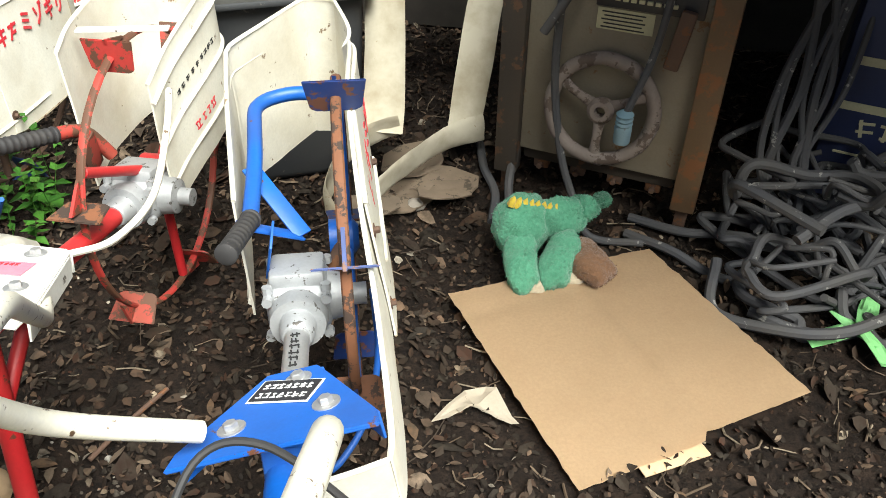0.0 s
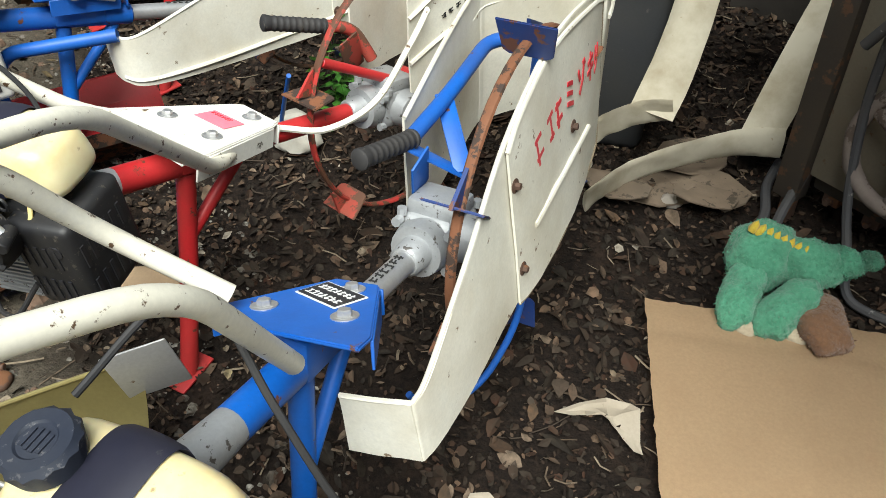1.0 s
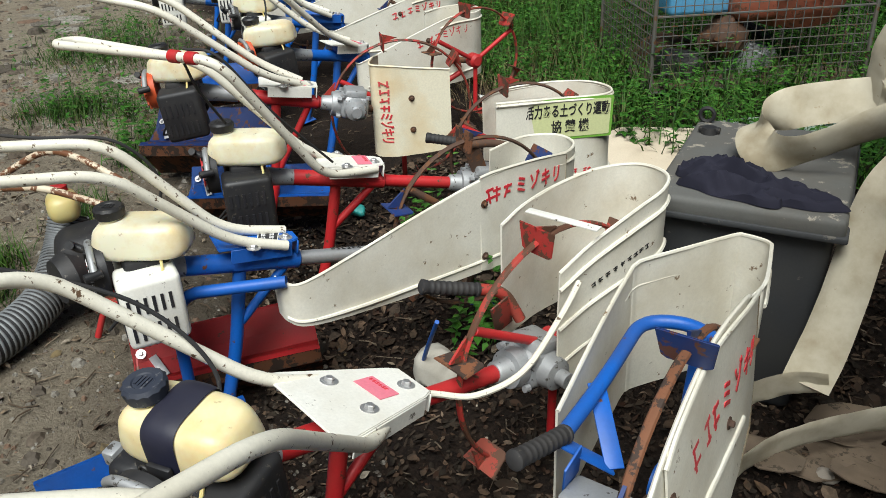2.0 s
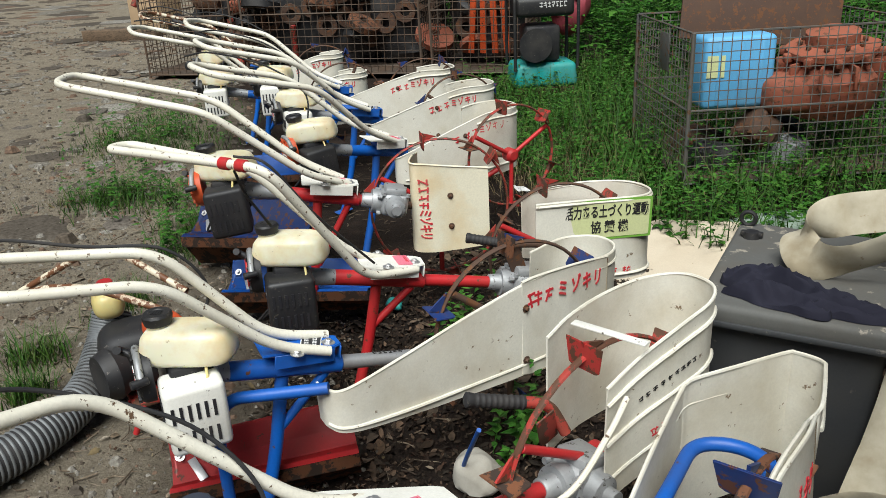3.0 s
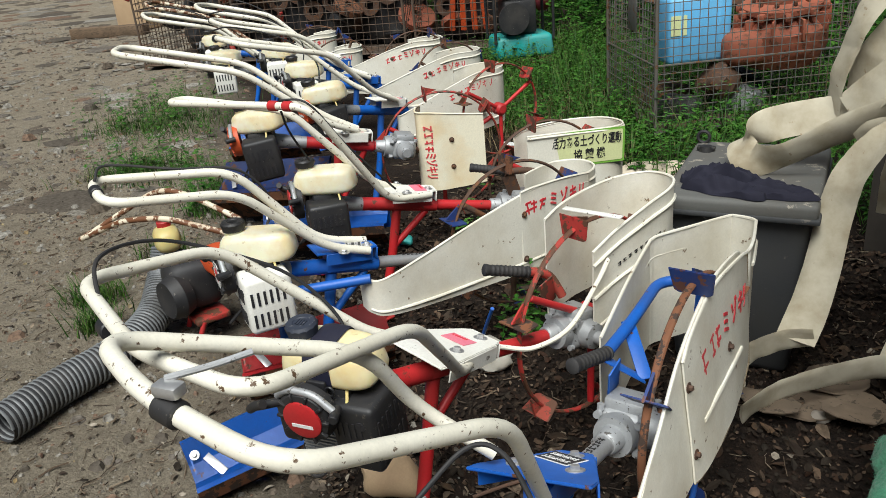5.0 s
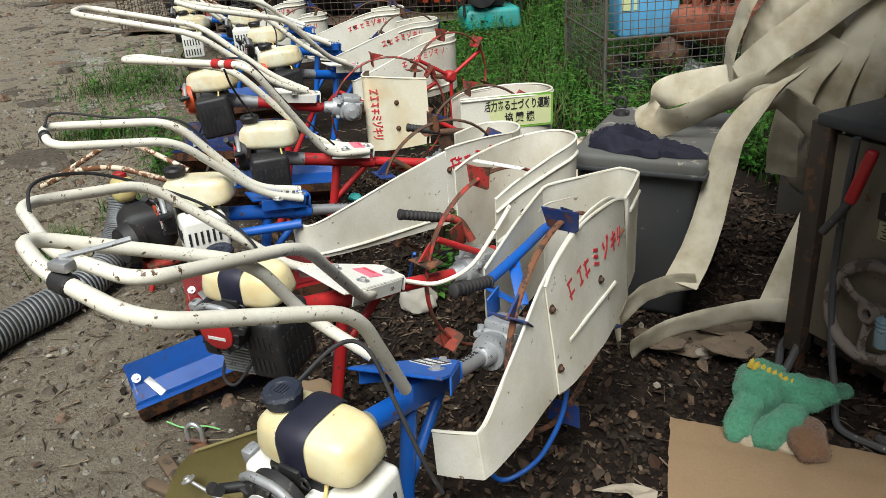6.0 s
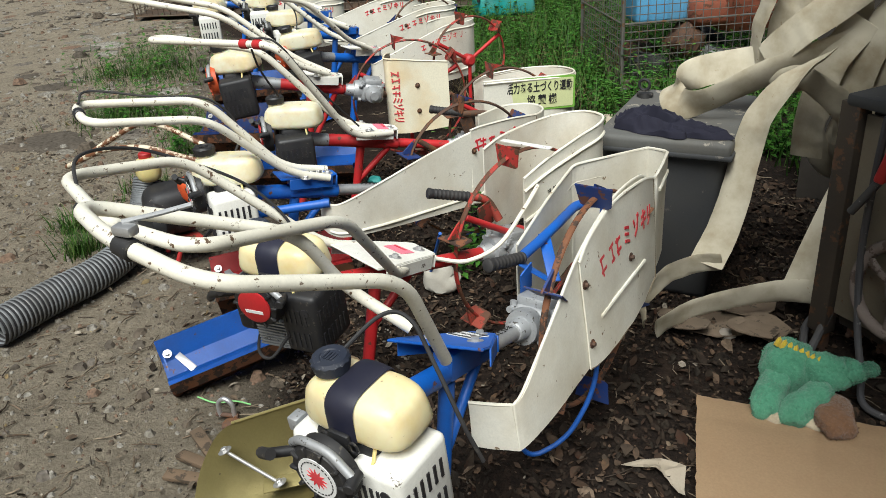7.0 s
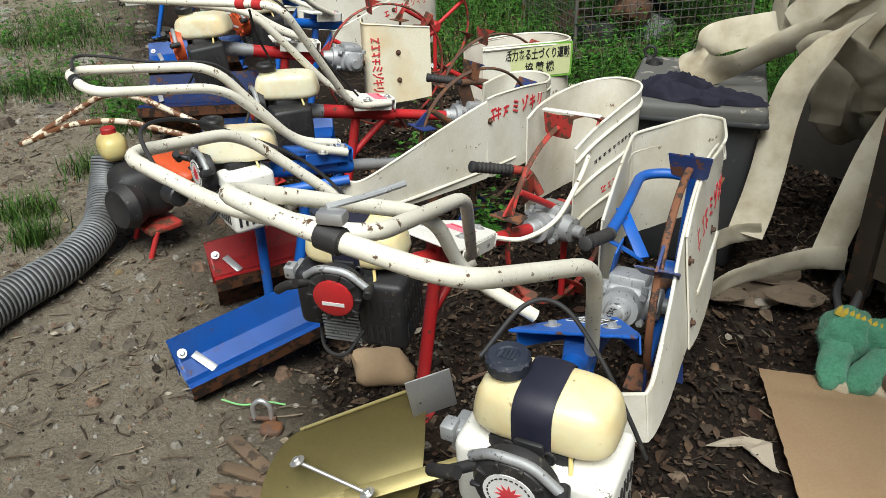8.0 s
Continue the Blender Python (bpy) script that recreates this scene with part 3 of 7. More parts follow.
    # pull grip and its post
    bm = rod(bmesh.new(), e @ Vector((-0.055, -0.075, 0.005)), e @ Vector((-0.085, -0.115, 0.018)), 0.009)
    part("pull_post", bm, M_BLACK, root)
    bm = sweep(bmesh.new(), curve_points([e @ Vector(q) for q in ((-0.118, -0.105, -0.004), (-0.092, -0.120, 0.020), (-0.065, -0.125, 0.034))], 5), 0.010, 10)
    part("pull_grip", bm, M_BLACK, root)
    # bracket arms across the starter
    bm = tube([e @ Vector(q) for q in ((-0.065, -0.078, 0.020), (-0.03, -0.088, 0.050), (0.03, -0.088, 0.048), (0.075, -0.090, 0.012))], 0.008, 0.02, 10)
    part("bracket", bm, M_ALU, root)
    bm = rod(bmesh.new(), e @ Vector((0.07, -0.075, 0.012)), e @ Vector((0.080, -0.112, 0.012)), 0.010)
    part("knob", bm, M_BLACK, root)
    # carburettor, cable and spark plug lead
    bm = boxed((0.03, 0.05, 0.05), e @ pose(-0.125, 0.02, -0.05), 0.006)
    box(bm, (0.024, 0.03, 0.03), e @ pose(-0.14, 0.0, -0.03), 0.004)
    part("carburettor", bm, M_ALU, root)
    bm = sweep(bmesh.new(), curve_points([e @ Vector(q) for q in ((-0.10, 0.03, -0.15), (-0.06, -0.06, -0.18), (0.0, -0.09, -0.17), (0.04, -0.06, -0.12))], 6), 0.004, 8)
    part("spark_lead", bm, M_RUBBER, root)
    # fuel tank: two lobes, strap and cap
    th = style.get("tank_h", 0.090)
    t = e @ pose(0.012, 0.028, 0.0 + th * 0.5 + 0.008, 0, 0, style.get("tank_turn", 0))
    bm = bmesh.new()
    superlump(bm, (0.232, 0.130, th), t, 0.5, taper=0.16)
    tank = part("fuel_tank", bm, tank_m, root, smooth=60)
    if style.get("strap", True):
        bm = bmesh.new()
        pts = [t @ Vector((-0.005, (0.066 - 0.010 * (1 + math.sin(a)) * 0.5) * math.copysign(abs(math.cos(a)) ** 0.5, math.cos(a)), (th * 0.5 + 0.003) * math.copysign(abs(math.sin(a)) ** 0.5, math.sin(a)))) for a in np.linspace(-0.5, math.pi + 0.5, 30)]
        d = t.to_3x3() @ Vector((1, 0, 0))
        sweep(bm, pts, 0.030, 10, 0.004, lambda u: d)
        part("strap", bm, M_STRAP, tank)
        bm = boxed((0.044, 0.010, 0.030), t @ pose(-0.005, -0.070, -th * 0.30), 0.004)
        for sx in (-1, 1):
            sweep(bm, [t @ Vector((-0.005 + sx * 0.030 + 0.009 * math.cos(q), -0.072, -th * 0.36 + 0.011 * math.sin(q))) for q in np.linspace(0, 2 * math.pi, 13)], 0.0025, 6, closed=True)
        part("buckle", bm, M_BLACK, tank)
    c = t @ pose(style.get("cap_x", -0.062), 0.0, th * 0.5 - 0.006)
    bm = turned(bmesh.new(), [(0.027, 0), (0.027, 0.012), (0, 0.012)], c, 20)
    part("filler_neck", bm, tank_m, tank)
    bm = turned(bmesh.new(), [(0.0, 0.010), (0.031, 0.010), (0.032, 0.030), (0.029, 0.036), (0.018, 0.036), (0.016, 0.034), (0, 0.034)], c, 28)
    inv_c = c.inverted()
    for v in bm.verts:
        q = inv_c @ v.co
        if 0.012 < q.z < 0.033 and round(math.atan2(q.y, q.x) / (2 * math.pi / 28)) % 2:
            v.co = c @ Vector((q.x * 1.10, q.y * 1.10, q.z))
    for i in range(4):
        box(bm, (0.004, 0.022 - 0.003 * abs(i - 1.5), 0.0015), c @ pose(-0.009 + 0.006 * i, 0, 0.0352))
    part("fuel_cap", bm, style.get("cap_mat", M_CAPBLUE), tank)
    bm = tube([t @ Vector((0.05, -0.05, -th * 0.45)), t @ Vector((0.06, -0.075, -th * 0.7)), t @ Vector((-0.02, -0.07, -th * 0.9))], 0.0035, 0.02, 8)
    part("fuel_line", bm, M_TANKYEL, tank)


def bolt(root, m, r=0.009, material=None):
    bm = turned(bmesh.new(), [(0, 0), (r * 1.5, 0), (r * 1.5, 0.002), (r, 0.002), (r, 0.008), (r * 0.8, 0.0095), (0, 0.0095)], m, 6)
    turned(bm, [(0, 0), (r * 1.9, 0), (r * 1.9, 0.0015), (0, 0.0015)], m, 16)
    part("bolt", bm, material or M_STEEL, root)


def paddle_wheel(root, m, radius, ring_m, spoke_m, pads, paddle=(M_RED, M_RUST), spokes=3, turn=0.0, squash=1.0):
    """A ring with upright scraper plates, turning about x of m."""
    pts = [m @ Vector((0, radius * math.cos(a), radius * math.sin(a))) for a in np.linspace(0, 2 * math.pi, 49)]
    nx = m.to_3x3() @ Vector((1, 0, 0))
    wheel = part("wheel_ring", sweep(bmesh.new(), pts, 0.0085, 8, 0.005, lambda u: nx, closed=True), ring_m, root)
    bm = turned(bmesh.new(), [(0, -0.03), (0.032, -0.03), (0.032, 0.01), (0.02, 0.02), (0, 0.02)], m @ pose(0, 0, 0, 0, 90, 0), 18)
    part("hub", bm, spoke_m, wheel)
    for i in range(spokes):
        a = turn + 2 * math.pi * i / spokes
        c, s = math.cos(a), math.sin(a)
        part("spoke", rod(bmesh.new(), m @ Vector((0, 0.02 * c, 0.02 * s)), m @ Vector((0, (radius - 0.005) * c, (radius - 0.005) * s)), 0.010, 0.010, 10), spoke_m, wheel)
    for i in range(pads):
        a = turn + 0.25 + 2 * math.pi * i / pads
        q = m @ Matrix.Rotation(a, 4, "X") @ pose(0, radius + 0.004, 0, 90, 0, 0)
        outline = [(-0.048, -0.030), (0.048, -0.030), (0.040, 0.026), (0.030, 0.032), (-0.030, 0.032), (-0.040, 0.026)]
        bm = plate(outline, 0.004, q @ pose(0, 0, 0, 90, 0, 0) @ pose(0, 0, 0, -12 if i % 2 else 14, 0, 0), 0.0015)
        pad = part("paddle", bm, paddle[i % len(paddle)], wheel)
        bm = bmesh.new()
        f = [bm.verts.new(q @ Vector(v)) for v in ((-0.003, -0.004, 0.0), (-0.003, -0.06, 0.0), (-0.003, -0.004, -0.032))]
        g = [bm.verts.new(q @ Vector(v)) for v in ((0.003, -0.004, 0.0), (0.003, -0.06, 0.0), (0.003, -0.004, -0.032))]
        bm.faces.new(f)
        bm.faces.new(g[::-1])
        for i0 in range(3):
            j = (i0 + 1) % 3
            bm.faces.new((f[i0], g[i0], g[j], f[j]))
        part("gusset", bm, paddle[0], pad, smooth=0)
    return wheel


def grip(root, a, b, material=None, name="grip"):
    """A ribbed rubber hand grip from a to b."""
    a, b = Vector(a), Vector(b)
    m = Matrix.Translation(a) @ (b - a).to_track_quat("Z", "Y").to_matrix().to_4x4()
    ln = (b - a).length
    prof = [(0, 0), (0.012, 0), (0.0165, 0.003), (0.0165, 0.010)]
    n = 9
    for i in range(n):
        z = 0.012 + (ln - 0.018) * i / n
        s = (ln - 0.018) / n
        prof += [(0.0155, z), (0.0155, z + 0.25 * s), (0.0145, z + 0.35 * s), (0.0145, z + 0.85 * s)]
    prof += [(0.0165, ln - 0.006), (0.015, ln), (0, ln)]
    part(name, turned(bmesh.new(), prof, m, 16), material or M_RUBBER, root)


def local_rows(rows, inv):
    """Rows of a band, brought from the world into a machine's own frame."""
    loc = []
    for r in rows:
        t = r[4:6] if len(r) > 4 else (0, 0)
        a, b = inv @ Vector((r[0], r[1], r[2])), inv @ Vector((r[0] + t[0], r[1] + t[1], r[3]))
        loc.append((a.x, a.y, a.z, b.z, b.x - a.x, b.y - a.y))
    return loc


def guard(root, inv, rows, name="guard", material=None, label="", beads=(), thick=0.004, wave=0.004, seed=0, side=1):
    loc = local_rows(rows, inv)
    g = part(name, band(loc, thick, wave=wave, seed=seed), material or M_GUARD, root, label)
    for frac, s, e in beads:
        part("rib", bead(loc, frac, 0.005, 0.003, start=s, end=e, side=side), material or M_GUARD, g)
    # rolled upper rim
    part("rim", bead(loc, 1.0, 0.004, 0.0, side=1), material or M_GUARD, g)
    if name == "guard_flap":
        lo, hi = band_lines(loc, 7)
        part("edge_trim", sweep(bmesh.new(), [*lo, *hi[::-1]], 0.0026, 6, closed=False), M_EDGE, g, "dark soiled edge")
    return g


def on_sheet(rows, u, frac, out=0.003, side=1):
    """A pose on a band's outer face at share u of its length: x along it, y up, z outwards."""
    lo, hi = band_lines(rows, 12)
    i = min(len(lo) - 2, max(1, int(u * (len(lo) - 1))))
    x = ((hi[i + 1] - hi[i - 1]) * frac + (lo[i + 1] - lo[i - 1]) * (1 - frac)).normalized() * side
    up = (hi[i] - lo[i]).normalized()
    nrm = x.cross(up).normalized()
    y = nrm.cross(x)
    m = Matrix((x, y, nrm)).transposed().to_4x4()
    m.translation = lo[i].lerp(hi[i], frac) + nrm * out
    return m


def brackets(points, inv):
    return [inv @ Vector(p) for p in points]


def machine(x, y, yaw, label, body, engine_style, handle, guards=(), lift=0.0, shaft_len=0.36, wheel=None, arm=None, plate_style="blue", leg=True, bolts=True, extra=None, shaft_drop=0.2, pl=(0.24, 0.11, 0.20), tube_mat=None, tube_r=0.0125, plate_tilt=(-9, 0), seat=(0.0, -0.37, 0.0), gear_side=1):
    """One machine: x, y is the middle of its handle plate. handle: the tube's corners in the world, from one end at the plate to the other."""
    m = pose(x, y, 0, 0, 0, yaw)
    inv = m.inverted()
    root = thing("ditching_machine", m, label, "ditching machine", "row of ditching machines")
    body_m, wheel_m = {"blue": (M_BLUE, M_BLUE), "red": (M_RED, M_RED)}[body]
    zp = 0.53 + lift
    tube_mat = tube_mat or M_TUBE
    shaft_z = zp - 0.055
    def sz(ly):
        return shaft_z - shaft_drop * ly
    # shaft: engine flange, painted sleeve, bright tube, gearbox
    part("engine_flange", rod(bmesh.new(), (0, -0.30, sz(-0.30)), (0, -0.17, sz(-0.17)), 0.030, 0.024, 18), M_ALU, root)
    part("shaft_sleeve", rod(bmesh.new(), (0, -0.18, sz(-0.18)), (0, 0.10, sz(0.10)), 0.024, 0.024, 18), body_m, root)
    sh = part("shaft_tube", rod(bmesh.new(), (0, 0.09, sz(0.09)), (0, shaft_len - 0.09, sz(shaft_len - 0.09)), 0.0185, 0.0185, 18), M_STEEL if body == "blue" else M_RED, root)
    if body == "blue":
        q = (Vector((0, 0.12, sz(0.12))), Vector((0, shaft_len - 0.12, sz(shaft_len - 0.12))))
        mid = q[0].lerp(q[1], 0.5)
        dd = (q[1] - q[0]).normalized()
        mm = Matrix((dd, Vector((-1, 0, 0)), Vector((1, 0, 0)).cross(dd))).transposed().to_4x4()
        mm.translation = mid + Vector((0, 0, 0.0195))
        part("lettering", print_bars(6, (0.085, 0.015), mm, 3), M_INK, sh)
    gy = shaft_len
    bm = rod(bmesh.new(), (0, gy - 0.115, sz(gy - 0.115)), (0, gy - 0.06, sz(gy - 0.06)), 0.025, 0.029, 18)
    part("collar", bm, M_ALU, root)
    g = pose(0, gy, sz(gy), -11)
    bm = boxed((0.10, 0.10, 0.085), g, 0.02, 3)
    turned(bm, [(0, -0.06), (0.042, -0.06), (0.046, -0.04), (0.034, 0.0)], g @ pose(0, -0.02, 0, -90), 20)
    box(bm, (0.085, 0.075, 0.03), g @ pose(0, 0.0, 0.048), 0.008)
    for sx in (-1, 1):
        for sy in (-1, 1):
            turned(bm, [(0, 0), (0.008, 0), (0.008, 0.012), (0, 0.012)], g @ pose(0.044 * sx, 0.044 * sy, 0.036), 8)
            turned(bm, [(0, 0), (0.008, 0), (0.008, 0.014), (0, 0.014)], g @ pose(0.044 * sx, -0.05, 0.03 * sy, 90), 8)
    turned(bm, [(0, 0), (0.04, 0), (0.035, 0.03), (0.018, 0.035), (0.018, 0.06), (0, 0.06)], g @ pose(0.045 * gear_side, 0.0, 0, 0, 90 * gear_side), 18)
    part("gearbox", bm, M_ALU, root)
    # handle plate
    back, front, ln = pl
    tilt = pose(0, 0, zp, *plate_tilt)
    outline = [(-back / 2, -ln / 2), (back / 2, -ln / 2), (back / 2 - 0.004, -ln / 2 + 0.03), (front / 2, ln / 2 - 0.02), (front / 2 - 0.012, ln / 2), (-front / 2 + 0.012, ln / 2), (-front / 2, ln / 2 - 0.02), (-back / 2 + 0.004, -ln / 2 + 0.03)]
    pm = {"blue": M_BLUE, "white": M_WHITE}[plate_style]
    top = part("handle_plate", plate(outline, 0.006, tilt, 0.002), pm, root, {"blue": "blue pressed steel plate", "white": "white pressed steel plate"}[plate_style])
    bm = bmesh.new()
    for sx in (-1, 1):
        a = Vector((sx * (back / 2 - 0.004), -ln / 2 + 0.03))
        b = Vector((sx * front / 2, ln / 2 - 0.02))
        c = (a + b) / 2
        box(bm, (0.004, (b - a).length, 0.035), tilt @ pose(c.x, c.y, -0.016, 0, 0, math.degrees(math.atan2(-(b - a).x, (b - a).y))), 0.001, 1)
    box(bm, (front - 0.01, 0.004, 0.035), tilt @ pose(0, ln / 2 - 0.003, -0.016), 0.001, 1)
    part("plate_flange", bm, pm, top)
    if plate_style == "blue":
        lp = part("label", boxed((0.05, 0.085, 0.0012), tilt @ pose(0.0, 0.03, 0.0075, 0, 0, 70), 0.0), M_LABELW, top, "black and silver rating label")
        part("label_field", boxed((0.045, 0.08, 0.0012), tilt @ pose(0.0, 0.03, 0.0083, 0, 0, 70)), M_LABELK, lp)
        bm = bmesh.new()
        for i in range(2):
            off = tilt @ pose(0.0, 0.03, 0.0090, 0, 0, 70) @ pose(-0.011 + 0.02 * i, 0, 0, 0, 0, 90)
            b2 = print_bars(7, (0.07, 0.012), off, 9 + i)
            me = bpy.data.meshes.new("tmp")
            b2.to_mesh(me)
            bm.from_mesh(me)
            b2.free()
            bpy.data.meshes.remove(me)
        part("lettering", bm, M_LABELW, lp)
    else:
        lp = part("label", boxed((0.075, 0.045, 0.0012), tilt @ pose(0.0, 0.035, 0.0075, 0, 0, 4)), M_LABELP, top, "faded pink label")
        part("lettering", print_bars(6, (0.05, 0.009), tilt @ pose(-0.008, 0.046, 0.0086, 0, 0, 4), 11), M_LABELR, lp)
    for bx, by in ((0.012, ln / 2 - 0.03), (0.055, -0.02), (-0.055, -0.03)):
        bolt(top, tilt @ pose(bx, by, 0.006))
    # pedestal that joins plate and sleeve
    part("pedestal", boxed((0.05, 0.11, 0.06), pose(0, -0.01, zp - 0.035, -9), 0.006), body_m, root)
    # handlebar
    hb = part("handlebar", tube(brackets(handle, inv), tube_r, 0.07, 14), tube_mat, root)
    # rear leg and frame under the shaft
    if leg:
        part("leg", tube([(0.0, -0.05, sz(-0.05) - 0.02), (0.0, -0.09, 0.24), (0.02, -0.16, 0.02)], 0.017, 0.06, 12), body_m, root)
        part("brace", rod(bmesh.new(), (0.0, 0.06, sz(0.06) - 0.02), (0.0, -0.07, 0.30), 0.012, 0.012, 10), body_m, root)
        bm = boxed((0.05, 0.09, 0.005), pose(0.02, -0.16, 0.022, 8, 0, 12), 0.001)
        part("foot", bm, body_m, root)
    engine(root, engine_style, zp + 0.045 + seat[2], seat[1], seat[0])
    if wheel:
        wx, wy, wz, r, style = wheel
        paddle_wheel(root, pose(wx, wy, wz), r, style["ring"], style["spoke"], style.get("pads", 6), style["pads_mat"], style.get("spokes", 3), style.get("turn", 0.3))
        part("wheel_axle", rod(bmesh.new(), (0.03 * gear_side, gy, sz(gy)), (wx, wy, wz), 0.014), M_RUSTDARK, root)
    if arm:
        col, pts, ga, gb = arm
        pts = brackets(pts, inv)
        part("carrying_arm", tube(pts, 0.013, 0.08, 12), col, root)
        grip(root, inv @ Vector(ga), inv @ Vector(gb))
        foot = pts[0]
        bm = boxed((0.004, 0.05, 0.09), Matrix.Translation((foot.x * 0.6, (foot.y + gy) / 2, (foot.z + sz(gy)) / 2 + 0.02)) @ pose(0, 0, 0, 20, 12, 0), 0.001)
        part("arm_bracket", bm, col, root)
    return root, m, inv


WHITE_ENGINE = {"cover": "white", "starter": "black"}
BLACK_ENGINE = {"cover": "black", "starter": "red"}
PALE_ENGINE = {"lean": 0, "tank_turn": 62, "cover": "white", "starter": "black", "tank_mat": M_TANKPALE, "strap": False, "cap_mat": M_BLACK}
BLACK_ENGINE_PALE = {"lean": 0, "tank_turn": 70, "cover": "black", "starter": "red", "tank_mat": M_TANKPALE, "cap_mat": M_BLACK, "strap": False}
ORANGE_ENGINE = {"tank_turn": 60, "cover": "orange", "starter": "orange", "tank_mat": M_TANKPALE, "strap": False, "cap_mat": M_BLACK}
BLUE_WHEEL = {"ring": M_RUST, "spoke": M_BLUE, "pads_mat": (M_NAVY, M_NAVY, M_RUST), "pads": 6, "turn": 1.356}
RED_WHEEL = {"ring": M_REDRUST, "spoke": M_RED, "pads_mat": (M_REDRUST, M_REDRUST, M_RUST), "pads": 6, "turn": 0.5}
DARK_WHEEL = {"ring": M_RUSTDARK, "spoke": M_RUSTDARK, "pads_mat": (M_NAVY, M_RUST), "pads": 6, "turn": 0.4}


def red_marks(g, rows, inv, u, frac, length, height, n, seed, side=1, material=None, turn=0.0, word=""):
    """A line of printed strokes that follows the sheet and ends in a word, glyph by glyph; turn 90 runs it down the sheet."""
    loc = local_rows(rows, inv)
    lo, hi = band_lines(loc, 12)
    run = sum(((a + c) / 2 - (b + d) / 2).length for a, b, c, d in zip(lo, lo[1:], hi, hi[1:]))
    tall = max((b - a).length for a, b in zip(lo, hi))
    bm = bmesh.new()
    for k in range(n):
        s = ((k + 0.5) / n - 0.5) * length
        du, df = (0.0, -s / tall) if turn else (side * s / run, 0.0)
        m = on_sheet(loc, u + du, frac + df, 0.0032, side) @ pose(0, 0, 0, 0, 0, -turn)
        if k >= n - len(word):
            letters(word[k - n + len(word)], height, material or M_LABELR, g, m @ Matrix.Diagonal((length / n / height * 1.05, 1.15, 1, 1)))
            continue
        b2 = print_bars(1, (length / n, height), m, seed * 31 + k)
        me = bpy.data.meshes.new("strokes")
        b2.to_mesh(me)
        bm.from_mesh(me)
        b2.free()
        bpy.data.meshes.remove(me)
    part("lettering", bm, material or M_LABELR, g)


def sheet_bolts(g, rows, inv, spots, side=1):
    loc = local_rows(rows, inv)
    for u, f in spots:
        bolt(g, on_sheet(loc, u, f, 0.002, side), 0.006, M_RUSTDARK)


# the blue machine beside the cardboard
G1 = [(-0.028, 0.866, 0.278, 0.388, -0.006, 0.0), (0.022, 0.880, 0.286, 0.398, -0.006, 0.0), (0.070, 0.893, 0.298, 0.407, -0.014, 0.0), (0.076, 0.895, 0.300, 0.408, -0.015, 0.0), (0.0775, 0.901, 0.301, 0.410, -0.015, 0.0), (0.077, 0.935, 0.303, 0.427, -0.017, 0.0), (0.062, 1.06, 0.308, 0.51, -0.028, 0.0), (0.034, 1.215, 0.32, 0.6, -0.039, 0.0), (0.006, 1.4, 0.325, 0.662, -0.047, 0.0), (-0.03, 1.55, 0.335, 0.672, -0.027, 0.0), (-0.066, 1.66, 0.345, 0.618, -0.020, 0.0), (-0.078, 1.69, 0.345, 0.640), (-0.118, 1.800, 0.345, 0.646), (-0.128, 1.818, 0.345, 0.646), (-0.145, 1.824, 0.345, 0.646), (-0.180, 1.822, 0.345, 0.646), (-0.196, 1.812, 0.345, 0.645), (-0.240, 1.715, 0.345, 0.643), (-0.280, 1.625, 0.345, 0.641), (-0.287, 1.600, 0.345, 0.638), (-0.285, 1.575, 0.345, 0.632), (-0.250, 1.43, 0.335, 0.605), (-0.200, 1.24, 0.325, 0.560)]
F1 = [(0.042, 1.205, 0.322, 0.588, -0.037, 0.0), (0.036, 1.26, 0.314, 0.624, -0.043, 0.0), (0.014, 1.4, 0.318, 0.658, -0.048, 0.0), (-0.022, 1.55, 0.33, 0.662, -0.027, 0.0), (-0.052, 1.655, 0.345, 0.632, -0.023, 0.0)]
root, m1, i1 = machine(
    -0.055, 0.870, 9, "blue and cream ditching machine with a white guard on bare soil", "blue", WHITE_ENGINE,
    [(0.000, 0.775, 0.555), (0.058, 0.635, 0.805), (0.050, 0.305, 0.935), (-0.140, 0.272, 0.962), (-0.335, 0.305, 0.955), (-0.230, 0.640, 0.810), (-0.245, 0.745, 0.645), (-0.130, 0.810, 0.560)],
    shaft_len=0.33, wheel=(0.078, 0.478, 0.410, 0.272, BLUE_WHEEL), pl=(0.240, 0.09, 0.175), plate_tilt=(-20, -12), seat=(0.032, -0.36, -0.018),
    arm=(M_BLUE, [(-0.172, 1.215, 0.543), (-0.195, 1.36, 0.550), (-0.240, 1.555, 0.556), (-0.160, 1.60, 0.560), (-0.06, 1.56, 0.555)], (-0.176, 1.100, 0.569), (-0.172, 1.225, 0.541)))
for a, b in (((-0.176, 1.205, 0.540), (-0.118, 1.262, 0.482)), ((-0.196, 1.345, 0.545), (-0.112, 1.270, 0.486))):
    va, vb = i1 @ Vector(a), i1 @ Vector(b)
    d = vb - va
    q = Matrix.Translation((va + vb) / 2) @ d.to_track_quat("Z", "X").to_matrix().to_4x4()
    part("arm_strap", boxed((0.005, 0.030, d.length + 0.02), q, 0.0015), M_BLUE, root)
g = guard(root, i1, G1, label="white plastic mud guard bent round the wheel", beads=((0.82, 0.50, 0.92), (0.12, 0.86, 1.0)), seed=1)
f = guard(root, i1, F1, "guard_flap", label="bolted white guard flap with red print", beads=((0.35, 0.30, 0.75),), seed=2)
red_marks(f, F1, i1, 0.60, 0.68, 0.26, 0.054, 7, 4, word="ミゾキリ")
